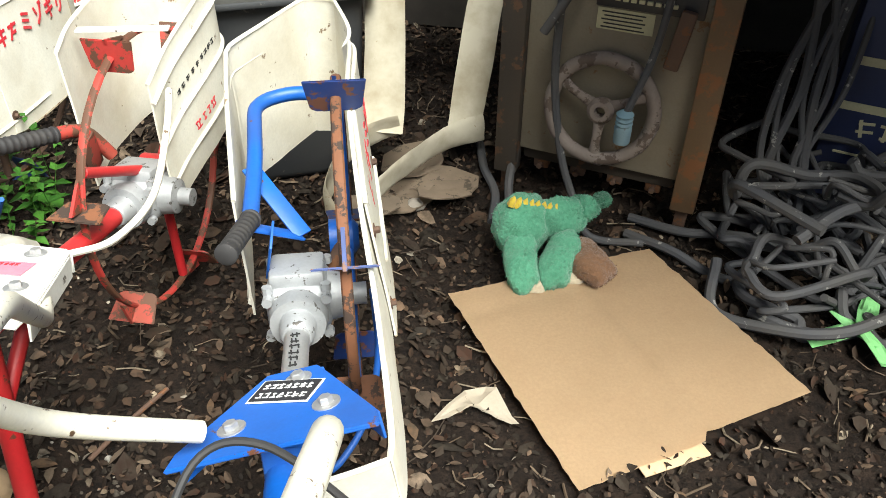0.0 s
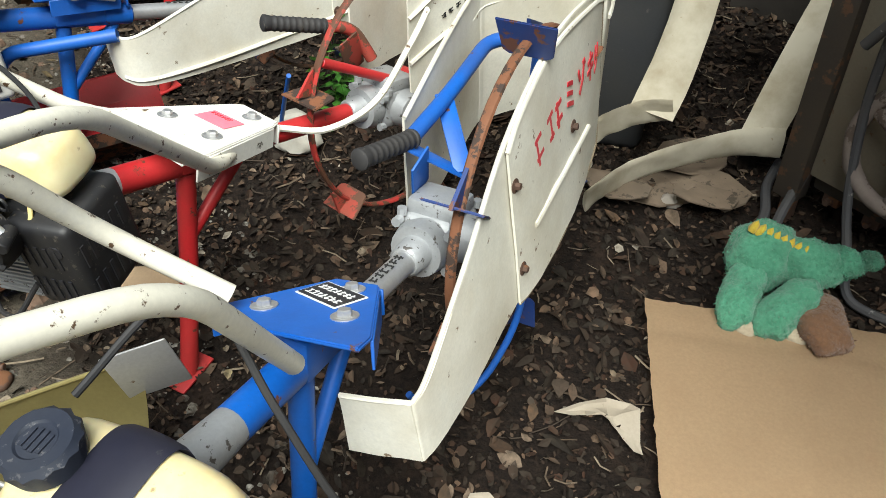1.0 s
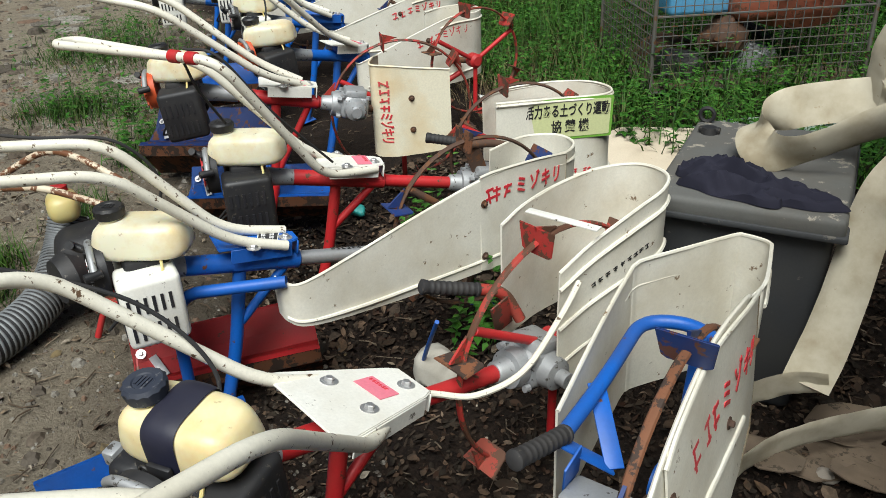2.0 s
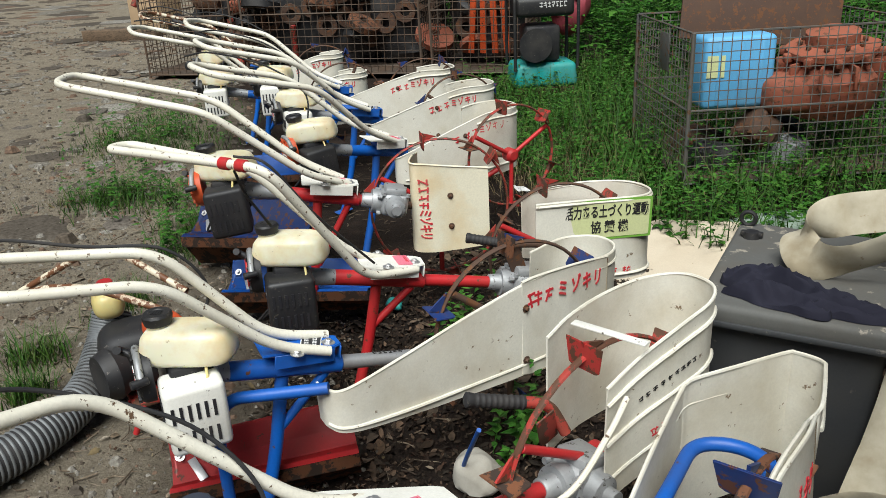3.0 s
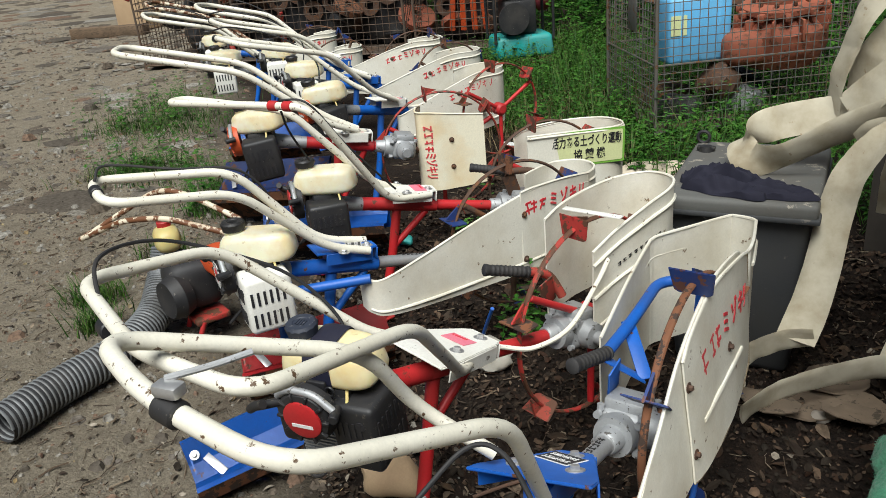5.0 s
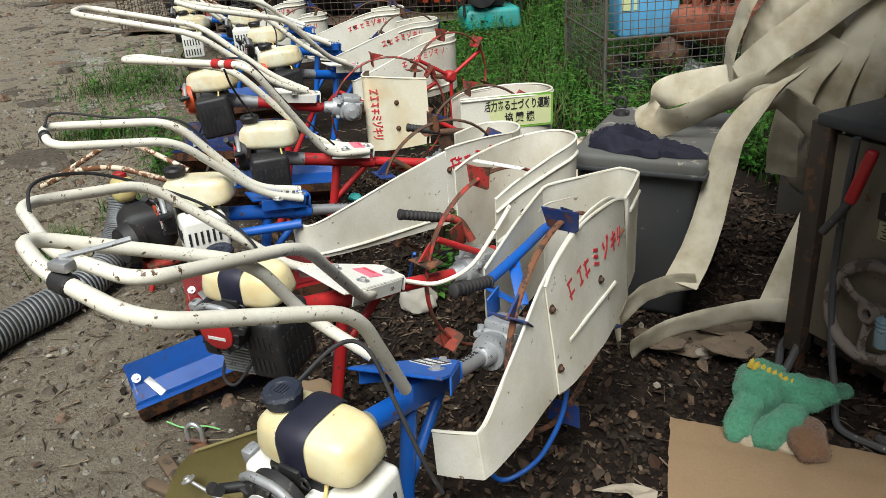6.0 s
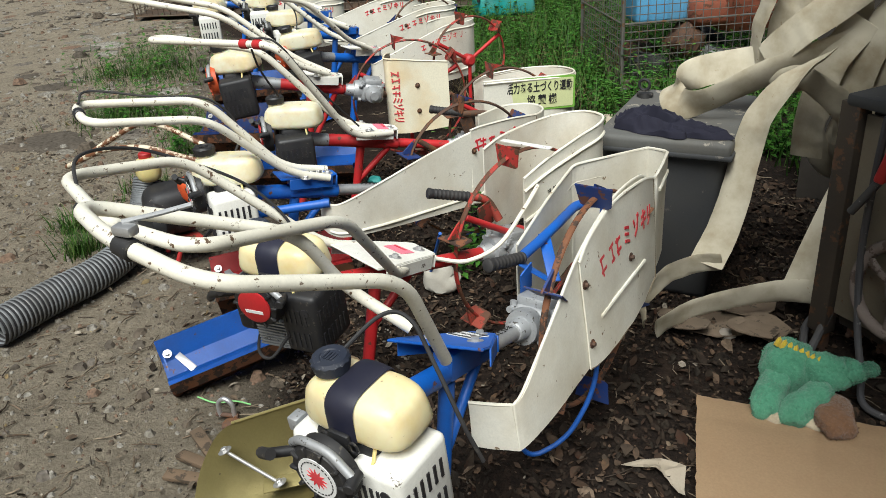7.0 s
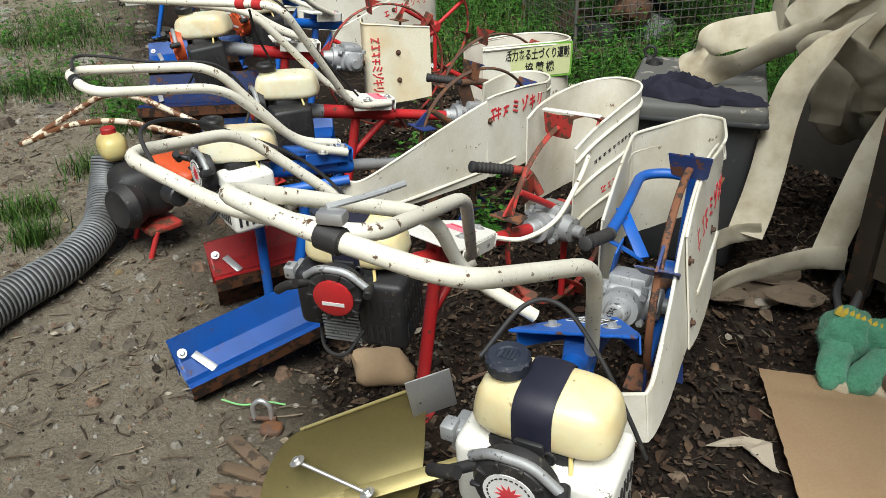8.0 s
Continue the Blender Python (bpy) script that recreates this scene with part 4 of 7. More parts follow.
sheet_bolts(f, F1, i1, ((0.08, 0.76), (0.10, 0.22), (0.62, 0.5)))
# clutch lever, its cables and the blue guard hoop at the ground
lv = part("clutch_lever", boxed((0.034, 0.022, 0.016), i1 @ pose(-0.100, 0.282, 0.982, 0, 0, 20), 0.005), M_STEEL, root, "chrome clutch lever clamp")
part("lever_blade", tube([i1 @ Vector(q) for q in ((-0.110, 0.285, 0.990), (-0.080, 0.325, 0.996), (-0.062, 0.365, 1.000))], 0.004, 0.02, 8), M_ALU, lv)
part("clamp", rod(bmesh.new(), i1 @ Vector((-0.085, 0.281, 0.954)), i1 @ Vector((-0.118, 0.276, 0.959)), 0.0165, 0.0165, 14), M_BLACK, lv)
part("throttle_cable", sweep(bmesh.new(), curve_points([i1 @ Vector(q) for q in ((-0.115, 0.60, 0.60), (-0.09, 0.70, 0.655), (-0.03, 0.72, 0.66), (0.05, 0.70, 0.60), (0.11, 0.70, 0.50), (0.135, 0.72, 0.42))], 8), 0.0042, 8), M_RUBBER, root)
part("ground_hoop", tube([i1 @ Vector(q) for q in ((-0.010, 1.32, 0.32), (0.004, 1.28, 0.20), (-0.020, 1.20, 0.09), (-0.075, 1.12, 0.05), (-0.100, 1.09, 0.12))], 0.0065, 0.07), M_BLUE, root)

# the red machine with the white plate
G2 = [(-0.435, 1.565, 0.300, 0.580), (-0.425, 1.66, 0.315, 0.612), (-0.400, 1.78, 0.335, 0.650), (-0.392, 1.88, 0.350, 0.668), (-0.43, 1.955, 0.350, 0.670), (-0.51, 1.97, 0.350, 0.668), (-0.575, 1.90, 0.350, 0.662), (-0.602, 1.78, 0.345, 0.655), (-0.600, 1.66, 0.350, 0.650), (-0.585, 1.565, 0.355, 0.640)]
root, m2, i2 = machine(
    -0.540, 1.120, -6, "red ditching machine with white plate and cream handlebar on leaf litter", "red", dict(BLACK_ENGINE, tank_mat=M_TANK, turn=26),
    [(-0.475, 1.13, 0.468), (-0.425, 1.045, 0.490), (-0.255, 0.770, 0.785), (-0.150, 0.395, 0.895), (-0.40, 0.37, 0.885), (-0.745, 0.440, 0.873), (-0.800, 0.740, 0.812), (-0.650, 1.00, 0.530), (-0.620, 1.13, 0.480)],
    lift=-0.040, shaft_len=0.44, plate_style="white", pl=(0.25, 0.12, 0.25), plate_tilt=(-16, 0), seat=(0.010, -0.330, 0.010), wheel=(0.010, 0.500, 0.365, 0.280, RED_WHEEL),
    arm=(M_REDRUST, [(-0.605, 1.510, 0.505), (-0.575, 1.56, 0.490), (-0.545, 1.58, 0.42)], (-0.666, 1.400, 0.538), (-0.603, 1.512, 0.504)))
g = guard(root, i2, G2, label="white plastic guard with printed lines", beads=((0.86, 0.0, 0.42), (0.52, 0.0, 0.42), (0.2, 0.0, 0.42), (0.3, 0.7, 1.0)), seed=3)
part("crossbar", boxed((0.17, 0.022, 0.004), i2 @ pose(-0.495, 1.655, 0.648, 0, 0, 6), 0.001), M_WHITE, g)
red_marks(g, G2, i2, 0.20, 0.66, 0.15, 0.012, 9, 6, material=M_INK)
red_marks(g, G2, i2, 0.20, 0.30, 0.09, 0.022, 6, 7)
part("guard_stay", sweep(bmesh.new(), curve_points([i2 @ Vector(q) for q in ((-0.53, 1.225, 0.445), (-0.50, 1.275, 0.420), (-0.455, 1.335, 0.405), (-0.41, 1.42, 0.435), (-0.40, 1.52, 0.51), (-0.41, 1.60, 0.555))], 7), 0.0065, 8), M_TUBE, root)

def handle_cable(root, inv, pts, clamp=None, clamp_mat=None):
    part("throttle_cable", sweep(bmesh.new(), curve_points([inv @ Vector(q) for q in pts], 8), 0.0038, 8), M_RUBBER, root)
    if clamp:
        a, b = clamp
        part("clamp", rod(bmesh.new(), inv @ Vector(a), inv @ Vector(b), 0.0165, 0.0165, 14), clamp_mat or M_BLACK, root)


handle_cable(root, i2, [(-0.60, 0.41, 0.875), (-0.72, 0.47, 0.91), (-0.80, 0.60, 0.88), (-0.80, 0.72, 0.82), (-0.74, 0.86, 0.72), (-0.66, 0.92, 0.60), (-0.62, 0.88, 0.50)], ((-0.53, 0.392, 0.862), (-0.565, 0.398, 0.860)))

# the blue machine with the long white guard
G3 = [(-1.105, 1.335, 0.330, 0.430), (-1.060, 1.330, 0.325, 0.432), (-1.020, 1.36, 0.315, 0.435), (-0.985, 1.50, 0.300, 0.470), (-0.945, 1.70, 0.290, 0.520), (-0.905, 1.90, 0.285, 0.560), (-0.88, 2.05, 0.290, 0.562), (-0.868, 2.19, 0.300, 0.548), (-0.90, 2.27, 0.300, 0.548), (-0.98, 2.29, 0.300, 0.548), (-1.05, 2.22, 0.300, 0.545), (-1.06, 2.08, 0.300, 0.540)]
F3 = [(-0.908, 1.865, 0.290, 0.565), (-0.900, 1.92, 0.280, 0.568), (-0.874, 2.05, 0.285, 0.566), (-0.861, 2.18, 0.298, 0.550)]
root, m3, i3 = machine(
    -1.165, 1.335, -19, "blue ditching machine with a long white guard on leaf litter", "blue", PALE_ENGINE,
    [(-1.10, 1.38, 0.500), (-1.145, 1.26, 0.545), (-1.190, 1.03, 0.775), (-1.280, 0.72, 0.825), (-1.47, 0.77, 0.840), (-1.290, 1.085, 0.805), (-1.210, 1.28, 0.545), (-1.165, 1.42, 0.505)],
    lift=-0.02, shaft_len=0.45, pl=(0.10, 0.07, 0.20), seat=(-0.02, -0.275, -0.020), gear_side=-1, wheel=(-0.02, 0.62, 0.39, 0.25, DARK_WHEEL))
g = guard(root, i3, G3, label="long white plastic guard with scuffs", beads=((0.12, 0.10, 0.52), (0.88, 0.6, 0.95)), seed=5)
f = guard(root, i3, F3, "guard_flap", label="bolted white guard flap with red print", seed=6)
red_marks(f, F3, i3, 0.56, 0.78, 0.25, 0.048, 7, 8, word="ミゾキリ")
sheet_bolts(f, F3, i3, ((0.1, 0.72), (0.1, 0.16)))
part("ground_hoop", tube([i3 @ Vector(q) for q in ((-1.05, 1.33, 0.44), (-1.22, 1.16, 0.42), (-1.245, 1.13, 0.36), (-1.245, 1.13, 0.06))], 0.015, 0.07), M_BLUE, root)

handle_cable(root, i3, [(-1.42, 0.765, 0.850), (-1.46, 0.82, 0.870), (-1.38, 0.97, 0.83), (-1.30, 1.11, 0.80), (-1.27, 1.18, 0.69), (-1.26, 1.12, 0.59)], ((-1.36, 0.741, 0.832), (-1.39, 0.749, 0.834)))

# the red machine with the sticker on its guard
G4 = [(-1.165, 2.235, 0.33, 0.622), (-1.08, 2.385, 0.33, 0.615), (-0.985, 2.545, 0.33, 0.608), (-1.01, 2.63, 0.33, 0.605), (-1.11, 2.65, 0.33, 0.605), (-1.23, 2.57, 0.33, 0.60), (-1.33, 2.45, 0.33, 0.585), (-1.345, 2.38, 0.35, 0.57)]
root, m4, i4 = machine(
    -1.400, 1.835, -29, "red ditching machine whose white guard bears a yellow sticker", "red", BLACK_ENGINE_PALE,
    [(-1.335, 1.88, 0.480), (-1.350, 1.70, 0.510), (-1.360, 1.425, 0.900), (-1.930, 1.265, 0.895), (-1.95, 1.340, 0.890), (-1.580, 1.500, 0.850), (-1.470, 1.74, 0.540), (-1.43, 1.91, 0.47)],
    lift=-0.03, seat=(0.0, -0.32, 0.0), shaft_len=0.42, plate_style="white", pl=(0.12, 0.08, 0.2), wheel=(-0.14, 0.60, 0.39, 0.24, dict(RED_WHEEL, ring=M_RUSTDARK)),
    arm=(M_RUSTDARK, [(-1.20, 2.14, 0.51), (-1.17, 2.22, 0.50), (-1.14, 2.28, 0.48)], (-1.30, 2.06, 0.535), (-1.20, 2.14, 0.515)))
g = guard(root, i4, G4, label="white plastic guard with a hand-lettered yellow sticker", beads=((0.06, 0.0, 0.45), (0.97, 0.0, 1.0)), seed=7)
loc4 = local_rows(G4, i4)
sm = on_sheet(loc4, 0.195, 0.76, 0.0035)
stick = part("sticker", plate(round_outline(0.305, 0.135, 0.006), 0.0012, sm), M_SIGNGREEN, g, "yellow sticker with a green border")
field = part("sticker_field", plate(round_outline(0.288, 0.118, 0.005), 0.0008, sm @ pose(0, 0, 0.0014)), M_SIGN, stick)
letters("活力ある土づくり運動", 0.036, M_INK, field, sm @ pose(0, 0.026, 0.0026) @ Matrix.Diagonal((0.78, 1.25, 1, 1)))
letters("協 賛 機", 0.036, M_INK, field, sm @ pose(0.01, -0.026, 0.0026) @ Matrix.Diagonal((1.0, 1.2, 1, 1)))
red_marks(g, G4, i4, 0.24, 0.12, 0.05, 0.02, 3, 9)

handle_cable(root, i4, [(-1.48, 1.41, 0.915), (-1.39, 1.45, 0.90), (-1.365, 1.56, 0.74), (-1.36, 1.74, 0.54)], ((-1.420, 1.408, 0.8995), (-1.450, 1.400, 0.899)), M_RED)
handle_cable(root, i4, [(-1.47, 1.40, 0.88), (-1.50, 1.44, 0.80), (-1.53, 1.52, 0.68)], ((-1.475, 1.393, 0.899), (-1.505, 1.384, 0.899)), M_RED)

# the red machine with the yellowed guard
G5 = [(-1.93, 2.44, 0.36, 0.620), (-1.87, 2.36, 0.34, 0.635), (-1.775, 2.265, 0.31, 0.645), (-1.720, 2.30, 0.30, 0.640), (-1.665, 2.38, 0.30, 0.625), (-1.59, 2.48, 0.31, 0.610)]
root, m5, i5 = machine(
    -1.920, 2.010, -34, "red ditching machine with a yellowed guard beside grass", "red", dict(ORANGE_ENGINE, tank_mat=M_TANKPALE),
    [(-1.87, 2.06, 0.60), (-1.89, 1.90, 0.67), (-2.02, 1.63, 0.92), (-2.36, 1.30, 1.03), (-2.50, 1.42, 1.03), (-2.20, 1.76, 0.92), (-2.03, 1.97, 0.68), (-1.95, 2.09, 0.60)],
    lift=0.08, shaft_len=0.22, plate_style="white", pl=(0.12, 0.08, 0.2), wheel=(-0.16, 0.42, 0.42, 0.27, RED_WHEEL))
g = guard(root, i5, G5, material=M_GUARD_YELLOW, label="yellowed plastic guard with red print", seed=9)
red_marks(g, G5, i5, 0.56, 0.5, 0.24, 0.045, 8, 10, turn=90, word="ミゾキリ")
sheet_bolts(g, G5, i5, ((0.78, 0.66), (0.78, 0.30)))


def far_machine(x, y, yaw, label, body, style, lift, plate_style, ring, rusty=False, seed=0, marks=True, reach=1.0, wheel_x=0.0):
    """The machines further down the row, with their parts at usual places."""
    w = pose(x, y, 0, 0, 0, yaw)
    z = lift
    hl = [(0.06, 0.02, 0.53 + z), (0.10, -0.12, 0.60 + z), (0.17, -0.36, 0.83 + z), (0.17, -0.75, 0.93 + z), (-0.02, -0.80, 0.95 + z), (-0.20, -0.74, 0.93 + z), (-0.16, -0.36, 0.83 + z), (-0.10, -0.12, 0.60 + z), (-0.05, 0.04, 0.53 + z)]
    rows = [(-0.01, 0.037, 0.34, 0.44), (0.06, 0.025, 0.33, 0.45), (0.1, 0.124, 0.31, 0.5), (0.13, 0.26, 0.3, 0.56), (0.14, 0.384, 0.3, 0.6), (0.13, 0.496, 0.31, 0.6), (0.06, 0.558, 0.31, 0.6), (-0.06, 0.546, 0.31, 0.6), (-0.12, 0.471, 0.31, 0.59), (-0.12, 0.397, 0.32, 0.58)]
    gw = []
    for a, b, lo, hi in rows:
        q = w @ Vector((a, b * reach, 0))
        gw.append((q.x, q.y, lo + z, hi + z))
    root, m, inv = machine(x, y, yaw, label, body, style, [w @ Vector(q) for q in hl], lift=z, shaft_len=0.40, gear_side=-1, plate_style=plate_style, pl=(0.13, 0.08, 0.2), wheel=(wheel_x, 0.42 * reach, 0.42 + z, 0.23, ring), tube_mat=M_TUBE_RUST if rusty else M_TUBE)
    g = guard(root, inv, gw, label="white plastic guard with red print", beads=((0.14, 0.15, 0.55), (0.9, 0.4, 0.9)), seed=seed)
    if marks:
        red_marks(g, gw, inv, 0.42, 0.78, 0.22, 0.036, 7, 20 + seed, word="ミゾキリ")
        sheet_bolts(g, gw, inv, ((0.36, 0.8), (0.36, 0.25)))
    hp = [w @ Vector(q) for q in ((-0.16, -0.78, 0.97 + z), (-0.21, -0.66, 0.965 + z), (-0.18, -0.45, 0.89 + z), (-0.15, -0.30, 0.76 + z), (-0.10, -0.32, 0.62 + z))]
    handle_cable(root, inv, hp, (w @ Vector((-0.09, -0.785, 0.94 + z)), w @ Vector((-0.13, -0.772, 0.938 + z))))
    return root


far_machine(-2.38, 2.66, -14, "blue ditching machine with an orange and black engine", "blue", dict(ORANGE_ENGINE, tank_mat=M_TANKPALE), 0.03, "white", RED_WHEEL, seed=11, reach=1.2, wheel_x=0.26)
far_machine(-2.98, 3.02, -24, "blue ditching machine with a pale fuel tank in the row", "blue", PALE_ENGINE, 0.03, "blue", DARK_WHEEL, seed=12, reach=1.3)
far_machine(-3.50, 3.24, -36, "blue ditching machine with a black-capped tank", "blue", PALE_ENGINE, 0.06, "blue", dict(DARK_WHEEL, turn=0.9), seed=13, reach=1.25)
far_machine(-3.95, 3.12, -32, "blue ditching machine near the end of the row", "blue", PALE_ENGINE, 0.02, "blue", dict(DARK_WHEEL, turn=1.2), seed=14)
far_machine(-4.75, 3.55, -36, "rusty-handled ditching machine at the end of the row", "blue", PALE_ENGINE, 0.02, "blue", dict(DARK_WHEEL, turn=0.6), rusty=True, seed=15)


# ---- stored gear beside the row ----
def storage_bin():
    m = pose(-0.377, 2.36, 0, 0, 0, 16.5)
    root = thing("storage_bin", m, "grey plastic storage bin with a dusty lid", "storage bin")
    bm = boxed((0.40, 0.55, 0.535), pose(0, 0, 0.2675), 0.03, 3)
    for v in bm.verts:
        k = 0.86 + 0.14 * v.co.z / 0.535
        v.co.x *= k
        v.co.y *= k
    part("body", bm, M_BINGREY, root)
    bm = boxed((0.435, 0.595, 0.055), pose(0, 0, 0.557), 0.016, 3)
    lid = part("lid", bm, M_LIDGREY, root, "dusty grey lid")
    part("lid_rim", boxed((0.447, 0.607, 0.016), pose(0, 0, 0.537), 0.005), M_BINGREY, lid)
    bm = turned(bmesh.new(), [(0, 0), (0.024, 0), (0.02, 0.018), (0, 0.02)], pose(-0.165, 0.17, 0.584), 14)
    box(bm, (0.06, 0.02, 0.016), pose(-0.165, 0.17, 0.595), 0.005)
    part("latch", bm, M_BLACK, lid)
    part("lid_ring", sweep(bmesh.new(), [Vector((-0.19 + 0.02 * math.cos(a), 0.262, 0.607 + 0.02 * math.sin(a))) for a in np.linspace(0, 2 * math.pi, 17)], 0.006, 8, closed=True), M_BLACK, lid)


storage_bin()


def cloth():
    """A work cloth dropped in a heap: a mound of folds with a trailing end over the lid's edge."""
    bm = bmesh.new()
    m = pose(-0.345, 2.165, 0.5855, 0, 0, 14)
    rings, n = [], 72
    for k in range(1, 27):
        r = k / 26
        ring = []
        for i in range(n):
            a = 2 * math.pi * i / n
            c, s = math.cos(a), math.sin(a)
            lobe = 1 + 0.16 * math.sin(3 * a + 0.6) + 0.10 * math.sin(5 * a + 2.0) + 0.05 * math.sin(9 * a)
            x, y = 0.185 * r * c * lobe + 0.02 * r, 0.072 * r * s * lobe - 0.045 * max(0.0, c) * r * r
            fold = noise.noise(Vector((x * 9 + 1.5 * math.sin(y * 18), y * 26 - x * 7, 2.2)))
            fine = noise.noise(Vector((x * 24 - y * 20, y * 48 + x * 12, 6.1)))
            mound = 0.050 * (1 - r * r) * (0.55 - 0.45 * math.tanh((x - 0.02) * 14))
            z = mound + (0.085 * (0.30 - abs(fold)) + 0.034 * (0.25 - abs(fine))) * (1 - 0.55 * r) + 0.010
            z = max(0.004, z) if r < 1 else 0.001
            ring.append(bm.verts.new(m @ Vector((x, y, z))))
        rings.append(ring)
    bm.faces.new(rings[0])
    for p, q in zip(rings, rings[1:]):
        for i in range(n):
            bm.faces.new((p[i], q[i], q[(i + 1) % n], p[(i + 1) % n]))
    ob = part("cloth", bm, M_CLOTH, smooth=50)
    tagged(ob, "crumpled navy work cloth on a grey bin lid", "cloth")


cloth()


def hose_run(pts, hints, width, flat, root, name="hose_length", wrinkle=0.0, seed=0, curl=0.25):
    """One length of flat woven hose; hints turn its width along the way, curl cups it."""
    q = curve_points(pts, 14)
    hv = [Vector(h) for h in hints]
    prof = [(-1, 0.0), (-0.9, 0.55), (-0.55, 0.95), (0, 1.0), (0.55, 0.95), (0.9, 0.55), (1, 0.0), (0.9, -0.55), (0.55, -0.95), (0, -1.0), (-0.55, -0.95), (-0.9, -0.55)]
    bm = bmesh.new()
    rings = []
    n = len(q)
    for i, c in enumerate(q):
        k = i / (n - 1) * (len(hv) - 1)
        a = min(int(k), len(hv) - 2)
        d = (q[min(i + 1, n - 1)] - q[max(i - 1, 0)]).normalized()
        side = hv[a].lerp(hv[a + 1], k - a)
        side = (side - d * side.dot(d)).normalized()
        up = side.cross(d)
        u = i * 0.035
        cup = curl * noise.noise(Vector((u * 1.1, seed * 3.7, 0.0))) * 2
        wd = width * (1 + 0.06 * noise.noise(Vector((u * 1.7, seed * 1.9, 4.0))))
        crease = abs(noise.noise(Vector((u * 3.0, seed * 2.3, 8.0))))
        ring = []
        for s, h in prof:
            ridge = abs(noise.noise(Vector((s * 0.9 + 7, u * 2.2, seed * 1.3))))
            lift = cup * s * s * width + h * flat * (1 - 0.5 * crease) + (0.007 + wrinkle) * (ridge - 0.2) + 0.0022 * noise.noise(Vector((s * 2.5, u * 9, seed)))
            ring.append(bm.verts.new(c + side * s * wd + up * lift))
        rings.append(ring)
    m = len(prof)
    for a, b in zip(rings, rings[1:]):
        for k in range(m):
            bm.faces.new((a[k], a[(k + 1) % m], b[(k + 1) % m], b[k]))
    bm.faces.new(rings[0])
    bm.faces.new(rings[-1][::-1])
    return part(name, bm, M_CANVAS, root, smooth=34)


def canvas_hose():
    root = thing("canvas_hose", pose(0, 0, 0), "flat off-white canvas hose heaped over a bin", "hose")
    # the loop that lies on the bin lid and climbs to the heap
    hose_run([(-0.13, 2.47, 0.775), (-0.25, 2.445, 0.745), (-0.36, 2.41, 0.712), (-0.405, 2.355, 0.672), (-0.355, 2.310, 0.636), (-0.26, 2.32, 0.655), (-0.12, 2.385, 0.735), (0.05, 2.46, 0.82), (0.24, 2.51, 0.895), (0.45, 2.55, 0.97)], [(0.2, 0.4, 1), (0.2, 0.4, 1), (0.5, 0.3, 0.8), (0.7, 0.1, 0.6), (0.2, -0.5, 1), (-0.1, -0.6, 1), (-0.2, -0.5, 1), (-0.2, -0.4, 1)], 0.052, 0.005, root, wrinkle=0.005, seed=1)
    # lengths that hang from the heap
    hose_run([(-0.19, 2.48, 0.73), (-0.18, 2.46, 0.84), (-0.155, 2.45, 0.94), (-0.12, 2.44, 1.04), (-0.05, 2.45, 1.16)], [(0.8, -0.8, 0.2), (0.8, -0.6, 0), (0.7, -0.5, -0.1), (1, 0, -0.3)], 0.036, 0.004, root, seed=3)
    hose_run([(-0.12, 2.50, 0.74), (-0.11, 2.48, 0.88), (-0.06, 2.47, 0.98), (0.03, 2.47, 1.06), (0.16, 2.48, 1.13)], [(1, -0.5, 0), (1, -0.3, 0), (0.9, -0.3, -0.4), (0.6, -0.3, -0.8)], 0.052, 0.004, root, wrinkle=0.004, seed=4)
    hose_run([(-0.13, 2.43, 0.78), (-0.04, 2.42, 0.87), (0.06, 2.42, 0.96), (0.17, 2.43, 1.06), (0.30, 2.45, 1.16)], [(0.8, -0.4, -0.8), (0.8, -0.3, -0.8), (0.7, -0.2, -0.8), (0.7, 0, -0.7)], 0.054, 0.004, root, seed=5)
    hose_run([(0.12, 2.54, 0.50), (0.13, 2.50, 0.62), (0.15, 2.47, 0.76), (0.20, 2.46, 0.92), (0.30, 2.47, 1.08)], [(1, 0, 0), (1, -0.2, 0), (1, -0.2, -0.2), (0.9, 0, -0.4)], 0.050, 0.004, root, seed=6)
    hose_run([(0.01, 2.50, 0.46), (0.02, 2.48, 0.58), (0.04, 2.46, 0.70), (0.07, 2.45, 0.80), (0.14, 2.46, 0.92)], [(1, 0.2, 0), (1, -0.2, 0), (1, 0, 0), (0.9, 0, -0.4)], 0.050, 0.004, root, seed=7)
    hose_run([(0.05, 2.56, 0.62), (0.07, 2.54, 0.76), (0.10, 2.53, 0.90), (0.07, 2.52, 1.02), (0.0, 2.50, 1.10)], [(1, -0.3, 0), (1, -0.1, 0.1), (1, 0, 0), (0.8, 0, 0.5)], 0.046, 0.004, root, wrinkle=0.006, seed=12)
    hose_run([(-0.09, 2.42, 0.70), (0.0, 2.40, 0.73), (0.08, 2.42, 0.70), (0.14, 2.46, 0.63), (0.16, 2.50, 0.53)], [(0.1, -0.5, 1), (0.1, -0.5, 1), (0.5, -0.3, 0.8), (1, 0, 0.3)], 0.050, 0.005, root, wrinkle=0.006, seed=13)
    hose_run([(0.22, 2.50, 0.60), (0.235, 2.47, 0.74), (0.28, 2.45, 0.88), (0.36, 2.46, 1.0), (0.46, 2.48, 1.08)], [(1, -0.2, 0), (1, -0.1, -0.1), (0.9, 0, -0.4), (0.7, 0, -0.7)], 0.050, 0.004, root, seed=14)
